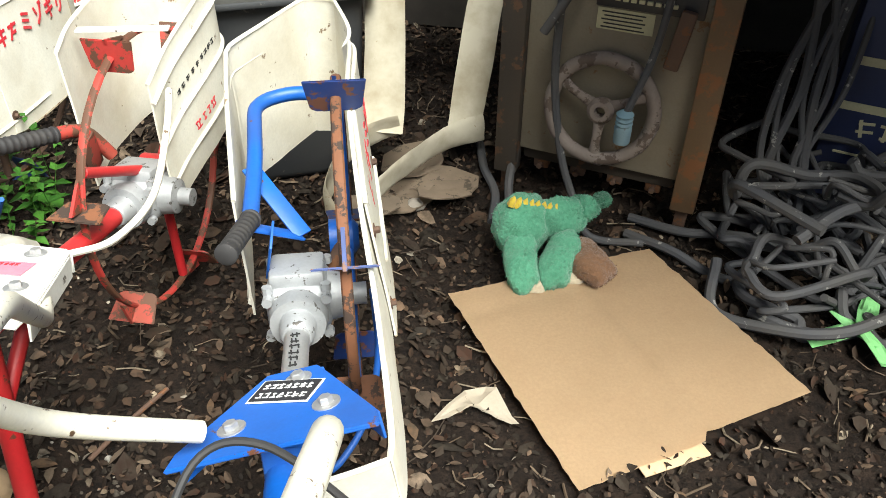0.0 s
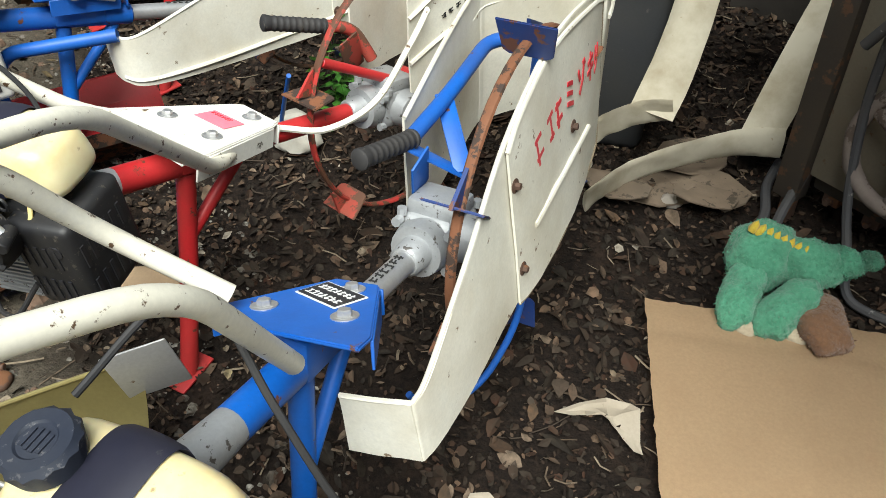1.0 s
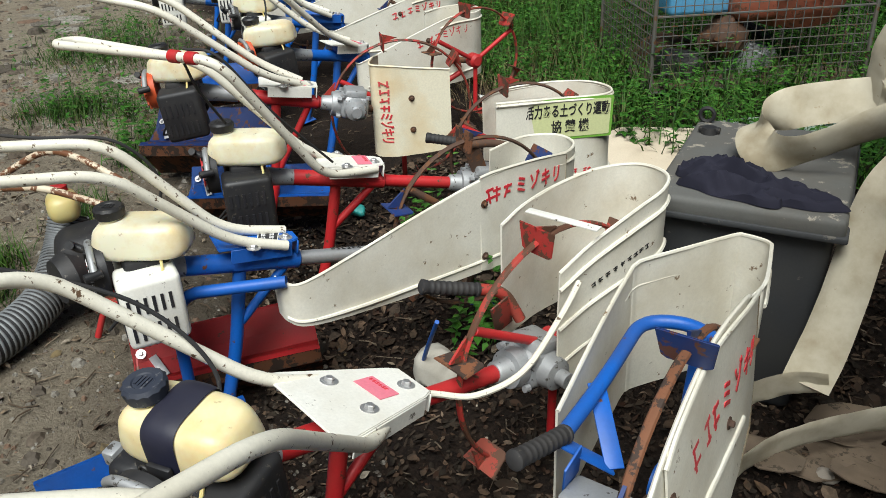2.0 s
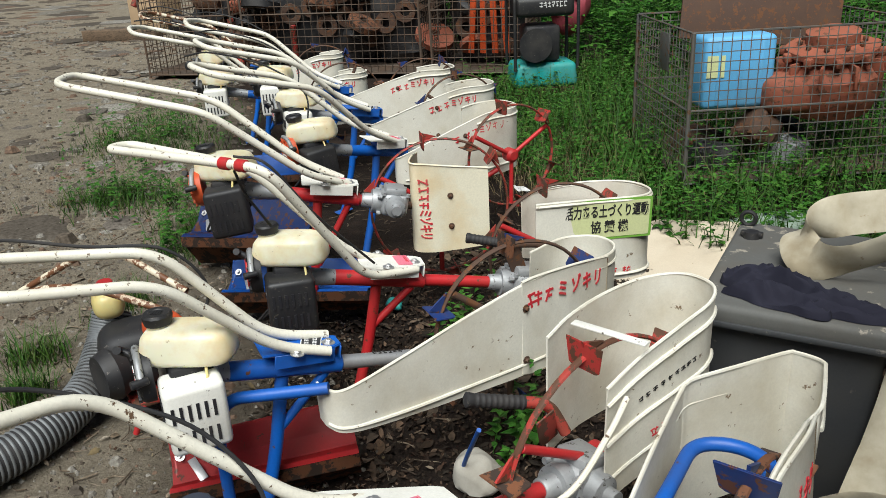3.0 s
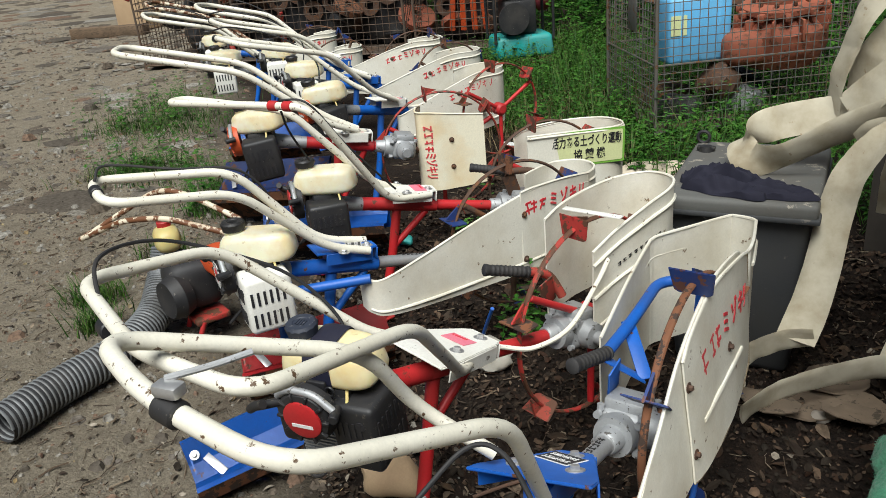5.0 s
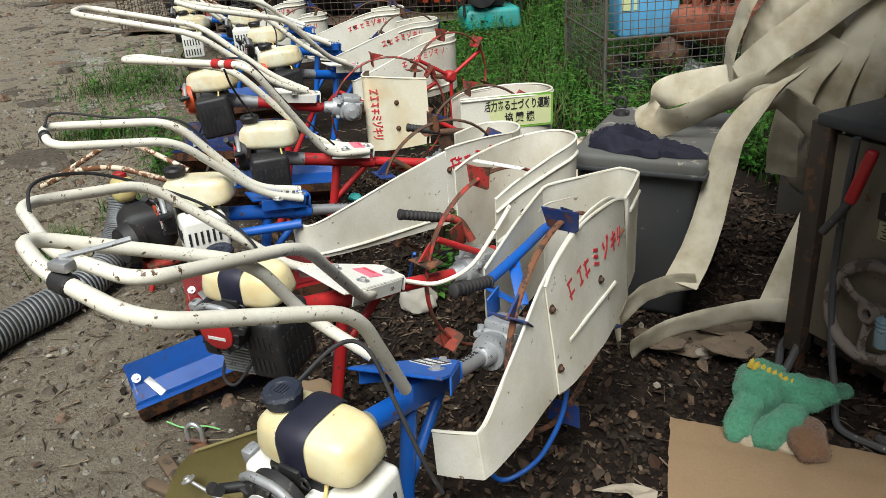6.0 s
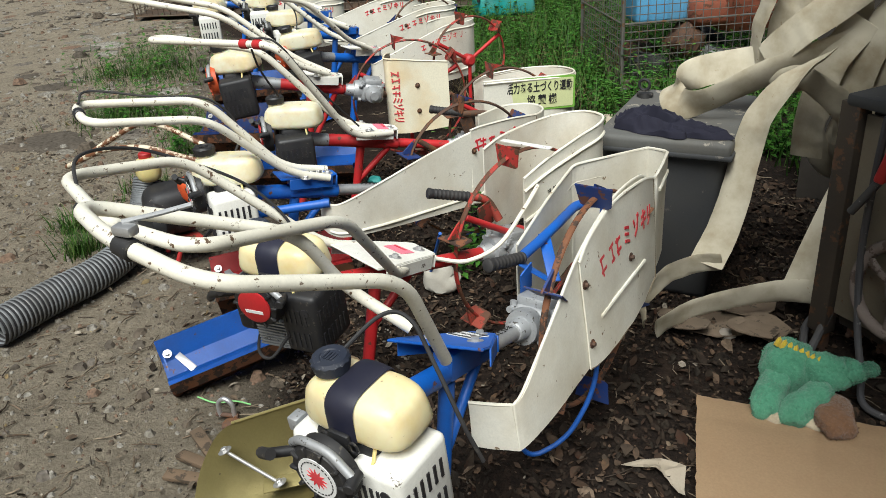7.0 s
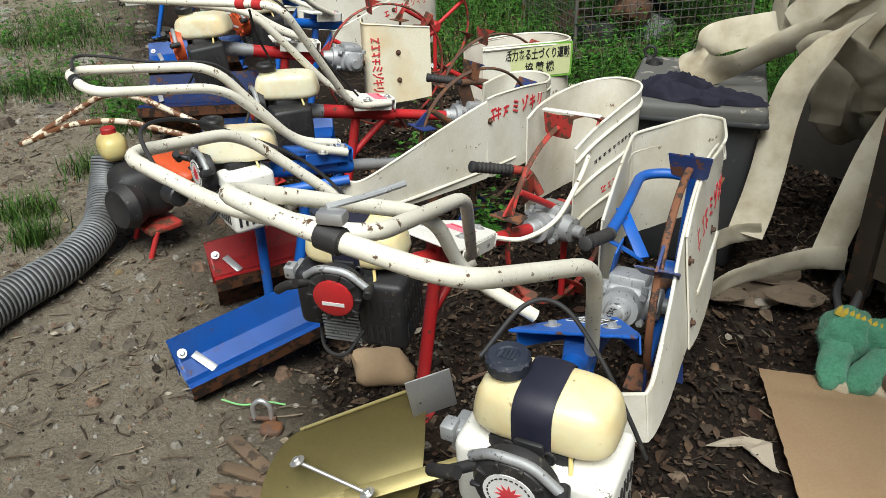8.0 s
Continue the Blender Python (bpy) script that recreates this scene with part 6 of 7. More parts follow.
def gold_shield():
    """The olive-gold sheet shield behind the first engine."""
    root = thing("sheet_shield", pose(0, 0, 0), "bent olive-gold sheet metal shield leaning on earth", "shield")
    bm = bmesh.new()
    a0, a1 = Vector((-0.612, 0.568, 0.210)), Vector((-0.385, 0.800, 0.300))
    rows = []
    for k in range(25):
        t = k / 24
        q = a0.lerp(a1, t)
        out = Vector((0.45, -0.9, 0)).normalized()
        prof = []
        for j in range(11):
            s = j / 10
            end = max(0.0, 1 - 6 * t) ** 2
            prof.append(q + Vector((0, 0, -0.030)) * end * (1 - s) + Vector((-0.035, -0.02, 0)) * math.sin(math.pi * min(1, s * 1.1)) * end + out * (0.19 * s ** 1.6 * (1 - 0.25 * t)) + Vector((0, 0, -0.19 * math.sin(s * 1.75) + 0.0)) + Vector((0, 0, 0.012 * math.sin(6 * s) * (1 - t))))
        rows.append([bm.verts.new(p) for p in prof])
    for p, q in zip(rows, rows[1:]):
        for i in range(10):
            bm.faces.new((p[i], p[i + 1], q[i + 1], q[i]))
    bmesh.ops.solidify(bm, geom=bm.faces[:], thickness=0.003)
    part("sheet", bm, M_GOLD, root)
    part("edge_strip", tube([a0.lerp(a1, 0.16) + Vector((0, 0, 0.003)), a0.lerp(a1, 0.5) + Vector((0, 0, 0.004)), a1 + Vector((0, 0, 0.003))], 0.004, 0.02, 8), M_GOLD, root)
    part("tie_rod", rod(bmesh.new(), (-0.545, 0.562, 0.185), (-0.395, 0.600, 0.150), 0.0045), M_STEEL, root)
    for q in ((-0.548, 0.561, 0.186), (-0.392, 0.600, 0.150)):
        bolt(root, pose(*q, 10, -20, 0), 0.009)
    part("fold_bar", boxed((0.035, 0.28, 0.005), pose(-0.345, 0.68, 0.150, 14, 26, -40), 0.002), M_GOLD, root)
    part("hinge_plate", boxed((0.004, 0.10, 0.11), pose(-0.370, 0.800, 0.285, 10, 6, -38), 0.002), M_STEEL, root)


gold_shield()


def corrugated_pipe():
    pts = curve_points([(-1.86, 0.46, 0.075), (-1.935, 0.68, 0.075), (-1.985, 0.90, 0.078), (-2.08, 1.09, 0.10), (-2.20, 1.22, 0.17), (-2.24, 1.29, 0.28)], 14)
    dense = []
    for a, b in zip(pts, pts[1:]):
        dense += [a.lerp(b, k / 3) for k in range(3)]
    n = len(dense)
    root = thing("corrugated_pipe", pose(0, 0, 0), "grey corrugated plastic pipe lying on the earth path", "pipe")
    bm = sweep(bmesh.new(), dense, 0.058, 28)
    ends = [f for f in bm.faces if len(f.verts) > 4]
    bmesh.ops.delete(bm, geom=ends, context="FACES_ONLY")
    bmesh.ops.solidify(bm, geom=bm.faces[:], thickness=0.003)
    part("wall", bm, M_RUBBER, root, "black pipe wall between the ribs", smooth=60)
    length = sum((b - a).length for a, b in zip(pts, pts[1:]))
    turns = int(length / 0.0155)
    coil = []
    for k in range(turns * 18):
        f = k / (turns * 18) * (n - 1)
        a = min(int(f), n - 2)
        c = dense[a].lerp(dense[a + 1], f - a)
        d = (dense[min(a + 3, n - 1)] - dense[max(a - 3, 0)]).normalized()
        sx = d.cross(Vector((0, 0, 1))).normalized()
        sy = sx.cross(d)
        ang = 2 * math.pi * k / 18
        coil.append(c + (sx * math.cos(ang) + sy * math.sin(ang)) * 0.0605)
    part("helix", sweep(bmesh.new(), coil, 0.0050, 6), M_CORRUGATED, root, "grey spiral rib", smooth=60)


corrugated_pipe()


def blower():
    """The small engine blower with the yellow tank whose outlet is the pipe."""
    m = pose(-2.12, 1.24, 0, 0, 0, -20)
    root = thing("engine_blower", m, "small orange engine blower with yellow tank and red cap", "blower")
    part("housing", superlump(bmesh.new(), (0.20, 0.22, 0.20), pose(0.10, 0.05, 0.22), 0.6), M_ENGDARK, root)
    part("fan_case", turned(bmesh.new(), [(0, -0.04), (0.035, -0.05), (0.07, -0.04), (0.085, 0), (0.07, 0.04), (0, 0.04)], pose(0.18, -0.03, 0.20, 90, 0, 20), 28), M_ENGDARK, root)
    part("cowl", superlump(bmesh.new(), (0.22, 0.12, 0.09), pose(0.22, 0.16, 0.30, 0, 10, 20), 0.5), M_ORANGE, root)
    part("fuel_tank", superlump(bmesh.new(), (0.13, 0.10, 0.10), pose(0.0, 0.0, 0.365), 0.75), M_TANKYEL, root)
    part("fuel_cap", turned(bmesh.new(), [(0, 0), (0.026, 0), (0.026, 0.022), (0.022, 0.026), (0, 0.026)], pose(-0.01, 0.0, 0.408), 18), M_RED, root)
    part("base", boxed((0.20, 0.13, 0.02), pose(0.14, 0.06, 0.10, 0, 0, 10), 0.004), M_REDRUST, root)
    for x in (0.04, 0.24):
        part("base_leg", rod(bmesh.new(), (x, 0.04, 0.10), (x, 0.0, 0.005), 0.010), M_RED, root)
    inv = m.inverted()
    hp = [(-1.62, 1.22, 0.50), (-1.80, 1.10, 0.560), (-1.95, 1.02, 0.545), (-2.19, 0.95, 0.445), (-2.21, 1.01, 0.450), (-2.02, 1.20, 0.590), (-1.90, 1.24, 0.585), (-1.70, 1.32, 0.50)]
    part("handlebar", tube([inv @ Vector(q) for q in hp], 0.010, 0.06), M_TUBE_RUST, root)


blower()


# ---- ground clutter near the first machines ----
def rock(name, size, m, seed, mat, label, category):
    bm = bmesh.new()
    bmesh.ops.create_icosphere(bm, subdivisions=3, radius=0.5)
    for v in bm.verts:
        v.co *= 1 + 0.35 * noise.noise(v.co * 2.2 + Vector((seed, 0, 0))) + 0.10 * noise.noise(v.co * 7 + Vector((0, seed, 0)))
        v.co = Vector((v.co.x * size[0], v.co.y * size[1], v.co.z * size[2]))
    bmesh.ops.transform(bm, matrix=m, verts=bm.verts)
    return tagged(part(name, bm, mat, smooth=35), label, category)


rock("foam_lump", (0.17, 0.12, 0.11), pose(-0.73, 1.06, 0.055, 0, 0, 30), 3, M_CARD, "pinkish brown crumbling lump under an engine", "lump")
rock("stone", (0.09, 0.06, 0.05), pose(-1.19, 0.77, 0.02), 5, M_STONE, "grey stone beside a blue sled", "stone")
rock("stone", (0.05, 0.04, 0.03), pose(0.02, 2.0, 0.02), 6, M_STONE, "dark stone in leaf litter", "stone")
rock("plaster_lump", (0.16, 0.13, 0.11), pose(-0.93, 1.70, 0.05), 7, M_WEB, "dirty white crumpled lump under the machines", "lump")
for i, (x, y, s, r) in enumerate(((-0.72, 0.60, 0.24, 15), (-0.70, 0.55, 0.20, 30), (-0.80, 0.63, 0.16, -10))):
    bm = boxed((s, 0.035, 0.014), pose(x, y, 0.014 + 0.006 * i, 0, 3, r), 0.003)
    for v in bm.verts:
        v.co += Vector((0, 0, 0.006 * noise.noise(v.co * 20)))
    tagged(part("wood_scrap", bm, M_WOOD), "dark rotten wood scrap on bare earth", "wood scrap")
sh = thing("shackle", pose(-0.875, 0.745, 0.02, 0, 0, 30), "grey bow shackle lying on bare earth", "shackle")
part("bow", tube([(-0.022, 0, 0), (-0.024, 0.0, 0.045), (0.0, 0.0, 0.065), (0.024, 0.0, 0.045), (0.022, 0, 0)], 0.007, 0.03), M_STEEL, sh)
part("pin", rod(bmesh.new(), (-0.035, 0, 0.004), (0.035, 0, 0.004), 0.007), M_RUSTDARK, sh)
part("chain_end", superlump(bmesh.new(), (0.06, 0.05, 0.025), pose(0.03, -0.03, -0.004), 0.7), M_RUSTDARK, sh)
tagged(part("string", sweep(bmesh.new(), curve_points([(-1.03, 0.74, 0.02), (-0.97, 0.76, 0.015), (-0.92, 0.80, 0.02), (-0.87, 0.82, 0.02)], 6), 0.0025, 6), M_GREENTAPE), "green string on bare earth", "string")
tagged(part("stick", sweep(bmesh.new(), curve_points([(-0.534, 1.154, 0.022), (-0.488, 1.242, 0.028), (-0.441, 1.33, 0.025)], 6), 0.005, 8), M_RUSTDARK), "thin dark metal rod on leaf litter", "rod")
tagged(part("blue_rod", sweep(bmesh.new(), curve_points([(-0.81, 1.586, 0.30), (-0.90, 1.635, 0.16), (-0.985, 1.68, 0.015)], 6), 0.006, 8), M_BLUE), "thin blue painted steel rod leaning among machines", "rod")
rock("plastic_lump", (0.085, 0.06, 0.05), pose(-1.93, 2.27, 0.03), 15, M_TEAL, "dirty teal plastic lump under the machines", "plastic lump")
crumpled_sheet("paper_scrap", ragged(0.12, 0.08, 9, 31), pose(-2.40, 3.62, 0.05), M_LABELW, "crumpled white plastic scrap in grass", "plastic scrap", 0.03, 31)


# ---- far gear: wire cages, generator ----
def wire_cage(corner, u, v, lu, lv, h, wire, pitch, label, r=0.0028, z0=0.02):
    """A mesh pallet: corner posts, and a wire grid on each side."""
    u, v = Vector((*u, 0)).normalized(), Vector((*v, 0)).normalized()
    o = Vector((*corner, z0))
    root = thing("wire_cage", Matrix.Translation(o), label, "wire cage")
    for a, b in ((0, 0), (1, 0), (0, 1), (1, 1)):
        q = u * lu * a + v * lv * b
        part("post", rod(bmesh.new(), q, q + Vector((0, 0, h)), 0.012, seg=8), wire, root)
    for base, d, ln in ((Vector(), u, lu), (Vector(), v, lv), (v * lv, u, lu), (u * lu, v, lv)):
        bm = bmesh.new()
        n = int(ln / pitch)
        for i in range(1, n):
            q = base + d * ln * i / n
            k = 0.008 * noise.noise(q * 4)
            rod(bm, q + Vector((k, k, 0.03)), q + Vector((0, 0, h)), r, seg=5)
        nz = int(h / pitch)
        for i in range(nz + 1):
            z = 0.03 + (h - 0.03) * i / nz
            rod(bm, base + Vector((0, 0, z)), base + d * ln + Vector((0, 0, z)), r if i not in (0, nz, nz // 2) else r * 2.2, seg=5)
        part("mesh_panel", bm, wire, root)
    part("floor_panel", boxed((lu, lv, 0.02), Matrix((u, v, Vector((0, 0, 1)))).transposed().to_4x4() @ pose(lu / 2, lv / 2, 0.04)), M_WIREDARK, root)
    return root


UA, VA = (-0.754, 0.652), (0.652, 0.754)
wire_cage((-1.79, 4.27), UA, VA, 0.98, 1.22, 0.84, M_WIRE, 0.05, "galvanised wire mesh cage holding scrap in grass")


def in_cage(a, b, z):
    q = Vector((-1.79, 4.27, 0)) + Vector((*UA, 0)).normalized() * a + Vector((*VA, 0)).normalized() * b
    return Matrix.Translation((q.x, q.y, z)) @ pose(0, 0, 0, 0, 0, 49)


can = thing("blue_can", in_cage(0.36, 0.36, 0.40), "light blue metal fuel can inside a wire cage", "can")
part("body", boxed((0.40, 0.26, 0.40), pose(0, 0, 0.2), 0.03, 3), M_LIGHTBLUE, can)
for i in range(3):
    part("rib", boxed((0.03, 0.27, 0.36), pose(-0.12 + 0.12 * i, 0, 0.2), 0.01), M_LIGHTBLUE, can)
part("label", boxed((0.10, 0.002, 0.12), pose(-0.14, -0.133, 0.24)), M_SIGN, can)
gear = thing("gear_housing", in_cage(0.30, 0.92, 0.36), "rusty orange cast gear housing inside a wire cage", "gear housing")
part("body", turned(bmesh.new(), [(0, 0), (0.22, 0), (0.27, 0.10), (0.27, 0.22), (0.20, 0.30), (0.20, 0.36), (0.14, 0.38), (0.14, 0.44), (0.08, 0.46), (0, 0.46)], pose(0, 0, 0, 6, -6), 30), M_TERRA, gear)
part("flange", turned(bmesh.new(), [(0.16, 0.33), (0.24, 0.33), (0.24, 0.36), (0.16, 0.36)], pose(0, 0, 0, 6, -6), 30), M_TERRA, gear)
for k in range(10):
    a = 2 * math.pi * k / 10
    part("lug", boxed((0.055, 0.045, 0.05), pose(0, 0, 0, 6, -6) @ pose(0.245 * math.cos(a), 0.245 * math.sin(a), 0.33, 0, 0, math.degrees(a)), 0.012), M_TERRA, gear)
    part("bolt_head", boxed((0.022, 0.022, 0.03), pose(0, 0, 0, 6, -6) @ pose(0.165 * math.cos(a + 0.3), 0.165 * math.sin(a + 0.3), 0.385, 0, 0, 20), 0.004), M_RUST, gear)
    part("web", boxed((0.10, 0.016, 0.13), pose(0, 0, 0, 6, -6) @ pose(0.235 * math.cos(a + 0.3), 0.235 * math.sin(a + 0.3), 0.25, 0, 0, math.degrees(a + 0.3)), 0.004), M_TERRA, gear)
part("side_case", superlump(bmesh.new(), (0.30, 0.30, 0.22), pose(-0.28, -0.05, 0.11), 0.6), M_TERRA, gear)
for i, (a, b, z, s) in enumerate(((0.25, 0.25, 0.10, 0.26), (0.6, 0.3, 0.09, 0.3), (0.3, 0.7, 0.10, 0.28), (0.65, 0.8, 0.12, 0.34), (0.25, 0.5, 0.27, 0.24))):
    ob = thing("machine_part", in_cage(a, b, z), "dark oily machine part inside a wire cage", "machine part", "scrap in cages")
    part("casting", superlump(bmesh.new(), (s, s * 0.8, s * 0.8), pose(0, 0, 0, 10 * i, 8, 25 * i), 0.55, bumps=0.03, seed=i), (M_ENGDARK, M_RUSTDARK, M_ALU)[i % 3], ob)
tagged(part("metal_panel", boxed((0.95, 0.02, 0.62), pose(-1.92, 5.30, 0.98, -14, 6, 42), 0.004), M_RUSTDARK), "dark weathered metal panel leaning on a cage", "panel")
tagged(part("tag_plate", boxed((0.16, 0.004, 0.20), pose(-2.10, 4.51, 0.72, 0, 0, -41), 0.002), M_WIRE), "grey tag plate on a wire cage", "plate")

UB, VB = (-0.84, -0.545), (-0.545, 0.84)
wire_cage((-7.42, 4.86), UB, VB, 1.05, 1.2, 1.25, M_WIREDARK, 0.075, "rusty wire mesh cage with dark scrap iron", 0.004)
crate = thing("carton_box", pose(-12.6, 6.5, 0, 0, 0, 20), "tall brown cardboard carton beside a wire cage", "carton")
part("body", boxed((0.62, 0.55, 1.25), pose(0, 0, 0.635), 0.02), M_CARD, crate)
part("flap", boxed((0.60, 0.02, 0.30), pose(0, -0.36, 1.20, 50), 0.004), M_CARD, crate)
wire_cage((-5.70, 5.95), UB, VB, 1.9, 1.2, 1.25, M_WIREDARK, 0.075, "rusty wire mesh cage full of scrap iron", 0.004)
wire_cage((-4.80, 6.52), UB, VB, 0.95, 1.2, 1.25, M_WIREDARK, 0.075, "small rusty wire mesh cage with red scrap", 0.004)
rnd = random.Random(12)
for i in range(54):
    a, b, z = rnd.uniform(0.1, 4.6), rnd.uniform(0.1, 0.8), rnd.uniform(0.15, 1.1)
    q = Vector((-4.80, 6.52, 0)) + Vector((*UB, 0)).normalized() * a + Vector((*VB, 0)).normalized() * b
    s = rnd.uniform(0.16, 0.36)
    mat = rnd.choice((M_RUSTDARK, M_RUST, M_ENGDARK, M_ENGDARK, M_TERRA, M_REDRUST))
    ob = thing("scrap_iron", Matrix.Translation((q.x, q.y, z)) @ pose(0, 0, 0, rnd.uniform(-40, 40), rnd.uniform(-40, 40), rnd.uniform(0, 180)), "rusty scrap iron piled inside a wire cage", "scrap iron", "scrap in cages")
    kind = i % 3
    if kind == 0:
        part("casting", superlump(bmesh.new(), (s, s * 0.7, s * 0.7), None, 0.6, bumps=0.03, seed=i), mat, ob)
    elif kind == 1:
        part("disc", turned(bmesh.new(), [(0.05, -0.03), (s * 0.6, -0.03), (s * 0.6, 0.03), (s * 0.4, 0.05), (0.05, 0.05), (0.05, -0.03)], None, 20), mat, ob)
    else:
        part("bar", rod(bmesh.new(), (0, 0, -s), (0, 0, s), 0.035), mat, ob)
for i, a in enumerate((0.45, 1.35, 2.05, 2.75, 3.45)):
    q = Vector((-4.80, 6.52, 0)) + Vector((*UB, 0)).normalized() * a + Vector((*VB, 0)).normalized() * 0.72
    ob = thing("engine_block", Matrix.Translation((q.x, q.y, 0.50 + 0.04 * (i % 2))) @ pose(0, 0, 0, 0, 6 * i - 12, 33 + 9 * i), "large black oily engine block inside a wire cage", "engine block", "scrap in cages")
    part("casting", superlump(bmesh.new(), (0.78, 0.60, 0.92), None, 0.55, bumps=0.10, seed=40 + i), M_ENGDARK, ob)
    for k in range(3):
        part("port", turned(bmesh.new(), [(0.05, 0), (0.11, 0), (0.11, 0.06), (0.05, 0.06), (0.05, 0)], pose(-0.22 + 0.22 * k, -0.29, 0.08 * k, 90), 16), M_RUSTDARK, ob)
for i in range(4):
    q = Vector((-4.80, 6.50, 0)) + Vector((*UB, 0)).normalized() * (0.22 + 0.10 * i) + Vector((*VB, 0)).normalized() * 0.1
    tagged(part("orange_bar", boxed((0.06, 0.04, 0.85), Matrix.Translation((q.x, q.y, 0.65)) @ pose(0, 0, 0, 4, 3 * i - 4, 30), 0.006), M_ORANGE), "orange painted steel bar standing in a cage", "steel bar", "orange bars in a cage")


def generator():
    m = pose(-4.15, 5.95, 0, 0, 0, 52) @ pose(0, 0, 0.10)
    root = thing("engine_generator", m, "black engine machine on a teal base in grass", "engine machine")
    part("base", boxed((0.56, 0.40, 0.20), pose(0, 0, 0.10), 0.04, 3, 0.94), M_TEAL, root)
    part("engine_block", boxed((0.30, 0.30, 0.30), pose(-0.02, 0, 0.36), 0.03), M_ENGDARK, root)
    part("fan_housing", turned(bmesh.new(), [(0.03, 0), (0.06, 0), (0.13, 0.02), (0.14, 0.08), (0, 0.08)], pose(-0.10, -0.15, 0.36, 90), 24), M_ENGDARK, root)
    part("fan_hub", turned(bmesh.new(), [(0, 0), (0.05, 0), (0.04, 0.03), (0, 0.03)], pose(-0.10, -0.17, 0.36, 90), 18), M_ALU, root)
    part("tank", boxed((0.50, 0.34, 0.16), pose(0, 0, 0.66), 0.04, 3), M_BLACK, root)
    part("lettering", print_bars(7, (0.24, 0.05), pose(0.06, -0.172, 0.68, 90), 9), M_LABELW, root)
    for sx in (-1, 1):
        part("frame_tube", tube([(sx * 0.27, -0.19, 0.15), (sx * 0.27, -0.19, 0.76), (sx * 0.27, 0.19, 0.76), (sx * 0.27, 0.19, 0.15)], 0.014, 0.06), M_BLACK, root)
    part("skid", boxed((0.50, 0.36, 0.10), pose(0, 0, -0.05), 0.01), M_RUSTDARK, root)


generator()
rock("red_plastic", (0.5, 0.4, 0.5), pose(-4.75, 7.1, 0.62), 21, M_REDCLOTH, "faded red plastic container behind a generator", "container")
tagged(part("timber", boxed((1.3, 0.20, 0.16), pose(-12.3, 5.75, 0.08, 0, 0, 32), 0.01), M_WOOD), "dark weathered timber beam on the path", "timber")
crumpled_sheet("carton_sheet", [(-0.34, -0.34), (0.02, -0.42), (0.32, -0.26), (0.30, 0.26), (-0.12, 0.36), (-0.36, 0.14)], pose(-1.30, 3.42, 0.03, 5, -6, 30), M_KRAFT, "pale flattened carton lying at the grass edge", "carton", 0.04, 41, thick=0.005)
crumpled_sheet("carton_sheet", ragged(0.30, 0.16, 10, 42, 0.15), pose(-1.02, 3.05, 0.03, 10, 14, 60), M_KRAFT, "crumpled brown carton flap behind the guards", "carton", 0.05, 42, thick=0.004)
crumpled_sheet("plastic_sheet", [(-0.32, -0.10), (0.1, -0.16), (0.36, -0.04), (0.30, 0.16), (-0.10, 0.18), (-0.30, 0.08)], pose(-1.05, 4.02, 0.05, 0, 0, 45), M_TARP, "pale green plastic sheet lying in grass", "plastic sheet", 0.05, 43)


# ---- loose ground cover ----
def scatter(name, count, place, shape, mat, label, category, seed):
    """Many small loose pieces in one mesh. place(rnd) gives (x, y); shape(rnd) gives points and faces about the origin."""
    rnd = random.Random(seed)
    verts, faces = [], []
    for _ in range(count):
        q = place(rnd)
        if q is None:
            continue
        x, y = q
        z = ground_height(x, y)
        pts, fs = shape(rnd, x, y)
        n0 = len(verts)
        verts += [(x + p[0], y + p[1], max(z - 0.004, z + p[2])) for p in pts]
        faces += [tuple(n0 + i for i in f) for f in fs]
    me = bpy.data.meshes.new(name)
    me.from_pydata(verts, [], faces)
    me.materials.append(mat)
    return tagged(new(name, me), label, category, kind="stuff")


def leaf_shape(rnd, x, y):
    s = rnd.choice((0.003, 0.004, 0.005, 0.006, 0.007, 0.010, 0.013)) * rnd.uniform(0.6, 1.4) * (2.0 if rnd.random() < 0.04 else 1)
    w = s * rnd.uniform(0.3, 0.75)
    m = pose(0, 0, rnd.uniform(0.002, 0.016), rnd.uniform(-55, 55), rnd.uniform(-55, 55), rnd.uniform(0, 360))
    c = rnd.uniform(-0.3, 0.5) * w
    j = [rnd.uniform(0.7, 1.3) for _ in range(6)]
    p = [(-s * j[0], 0, 0), (-s * 0.35, -w * j[1], c), (s * 0.45, -w * j[2], c * 0.8), (s * j[3], 0, 0.2 * c), (s * 0.4, w * j[4], c), (-s * 0.4, w * j[5], c * 0.9)]
    return [m @ Vector(q) for q in p], [(0, 1, 2, 3), (0, 3, 4, 5)]


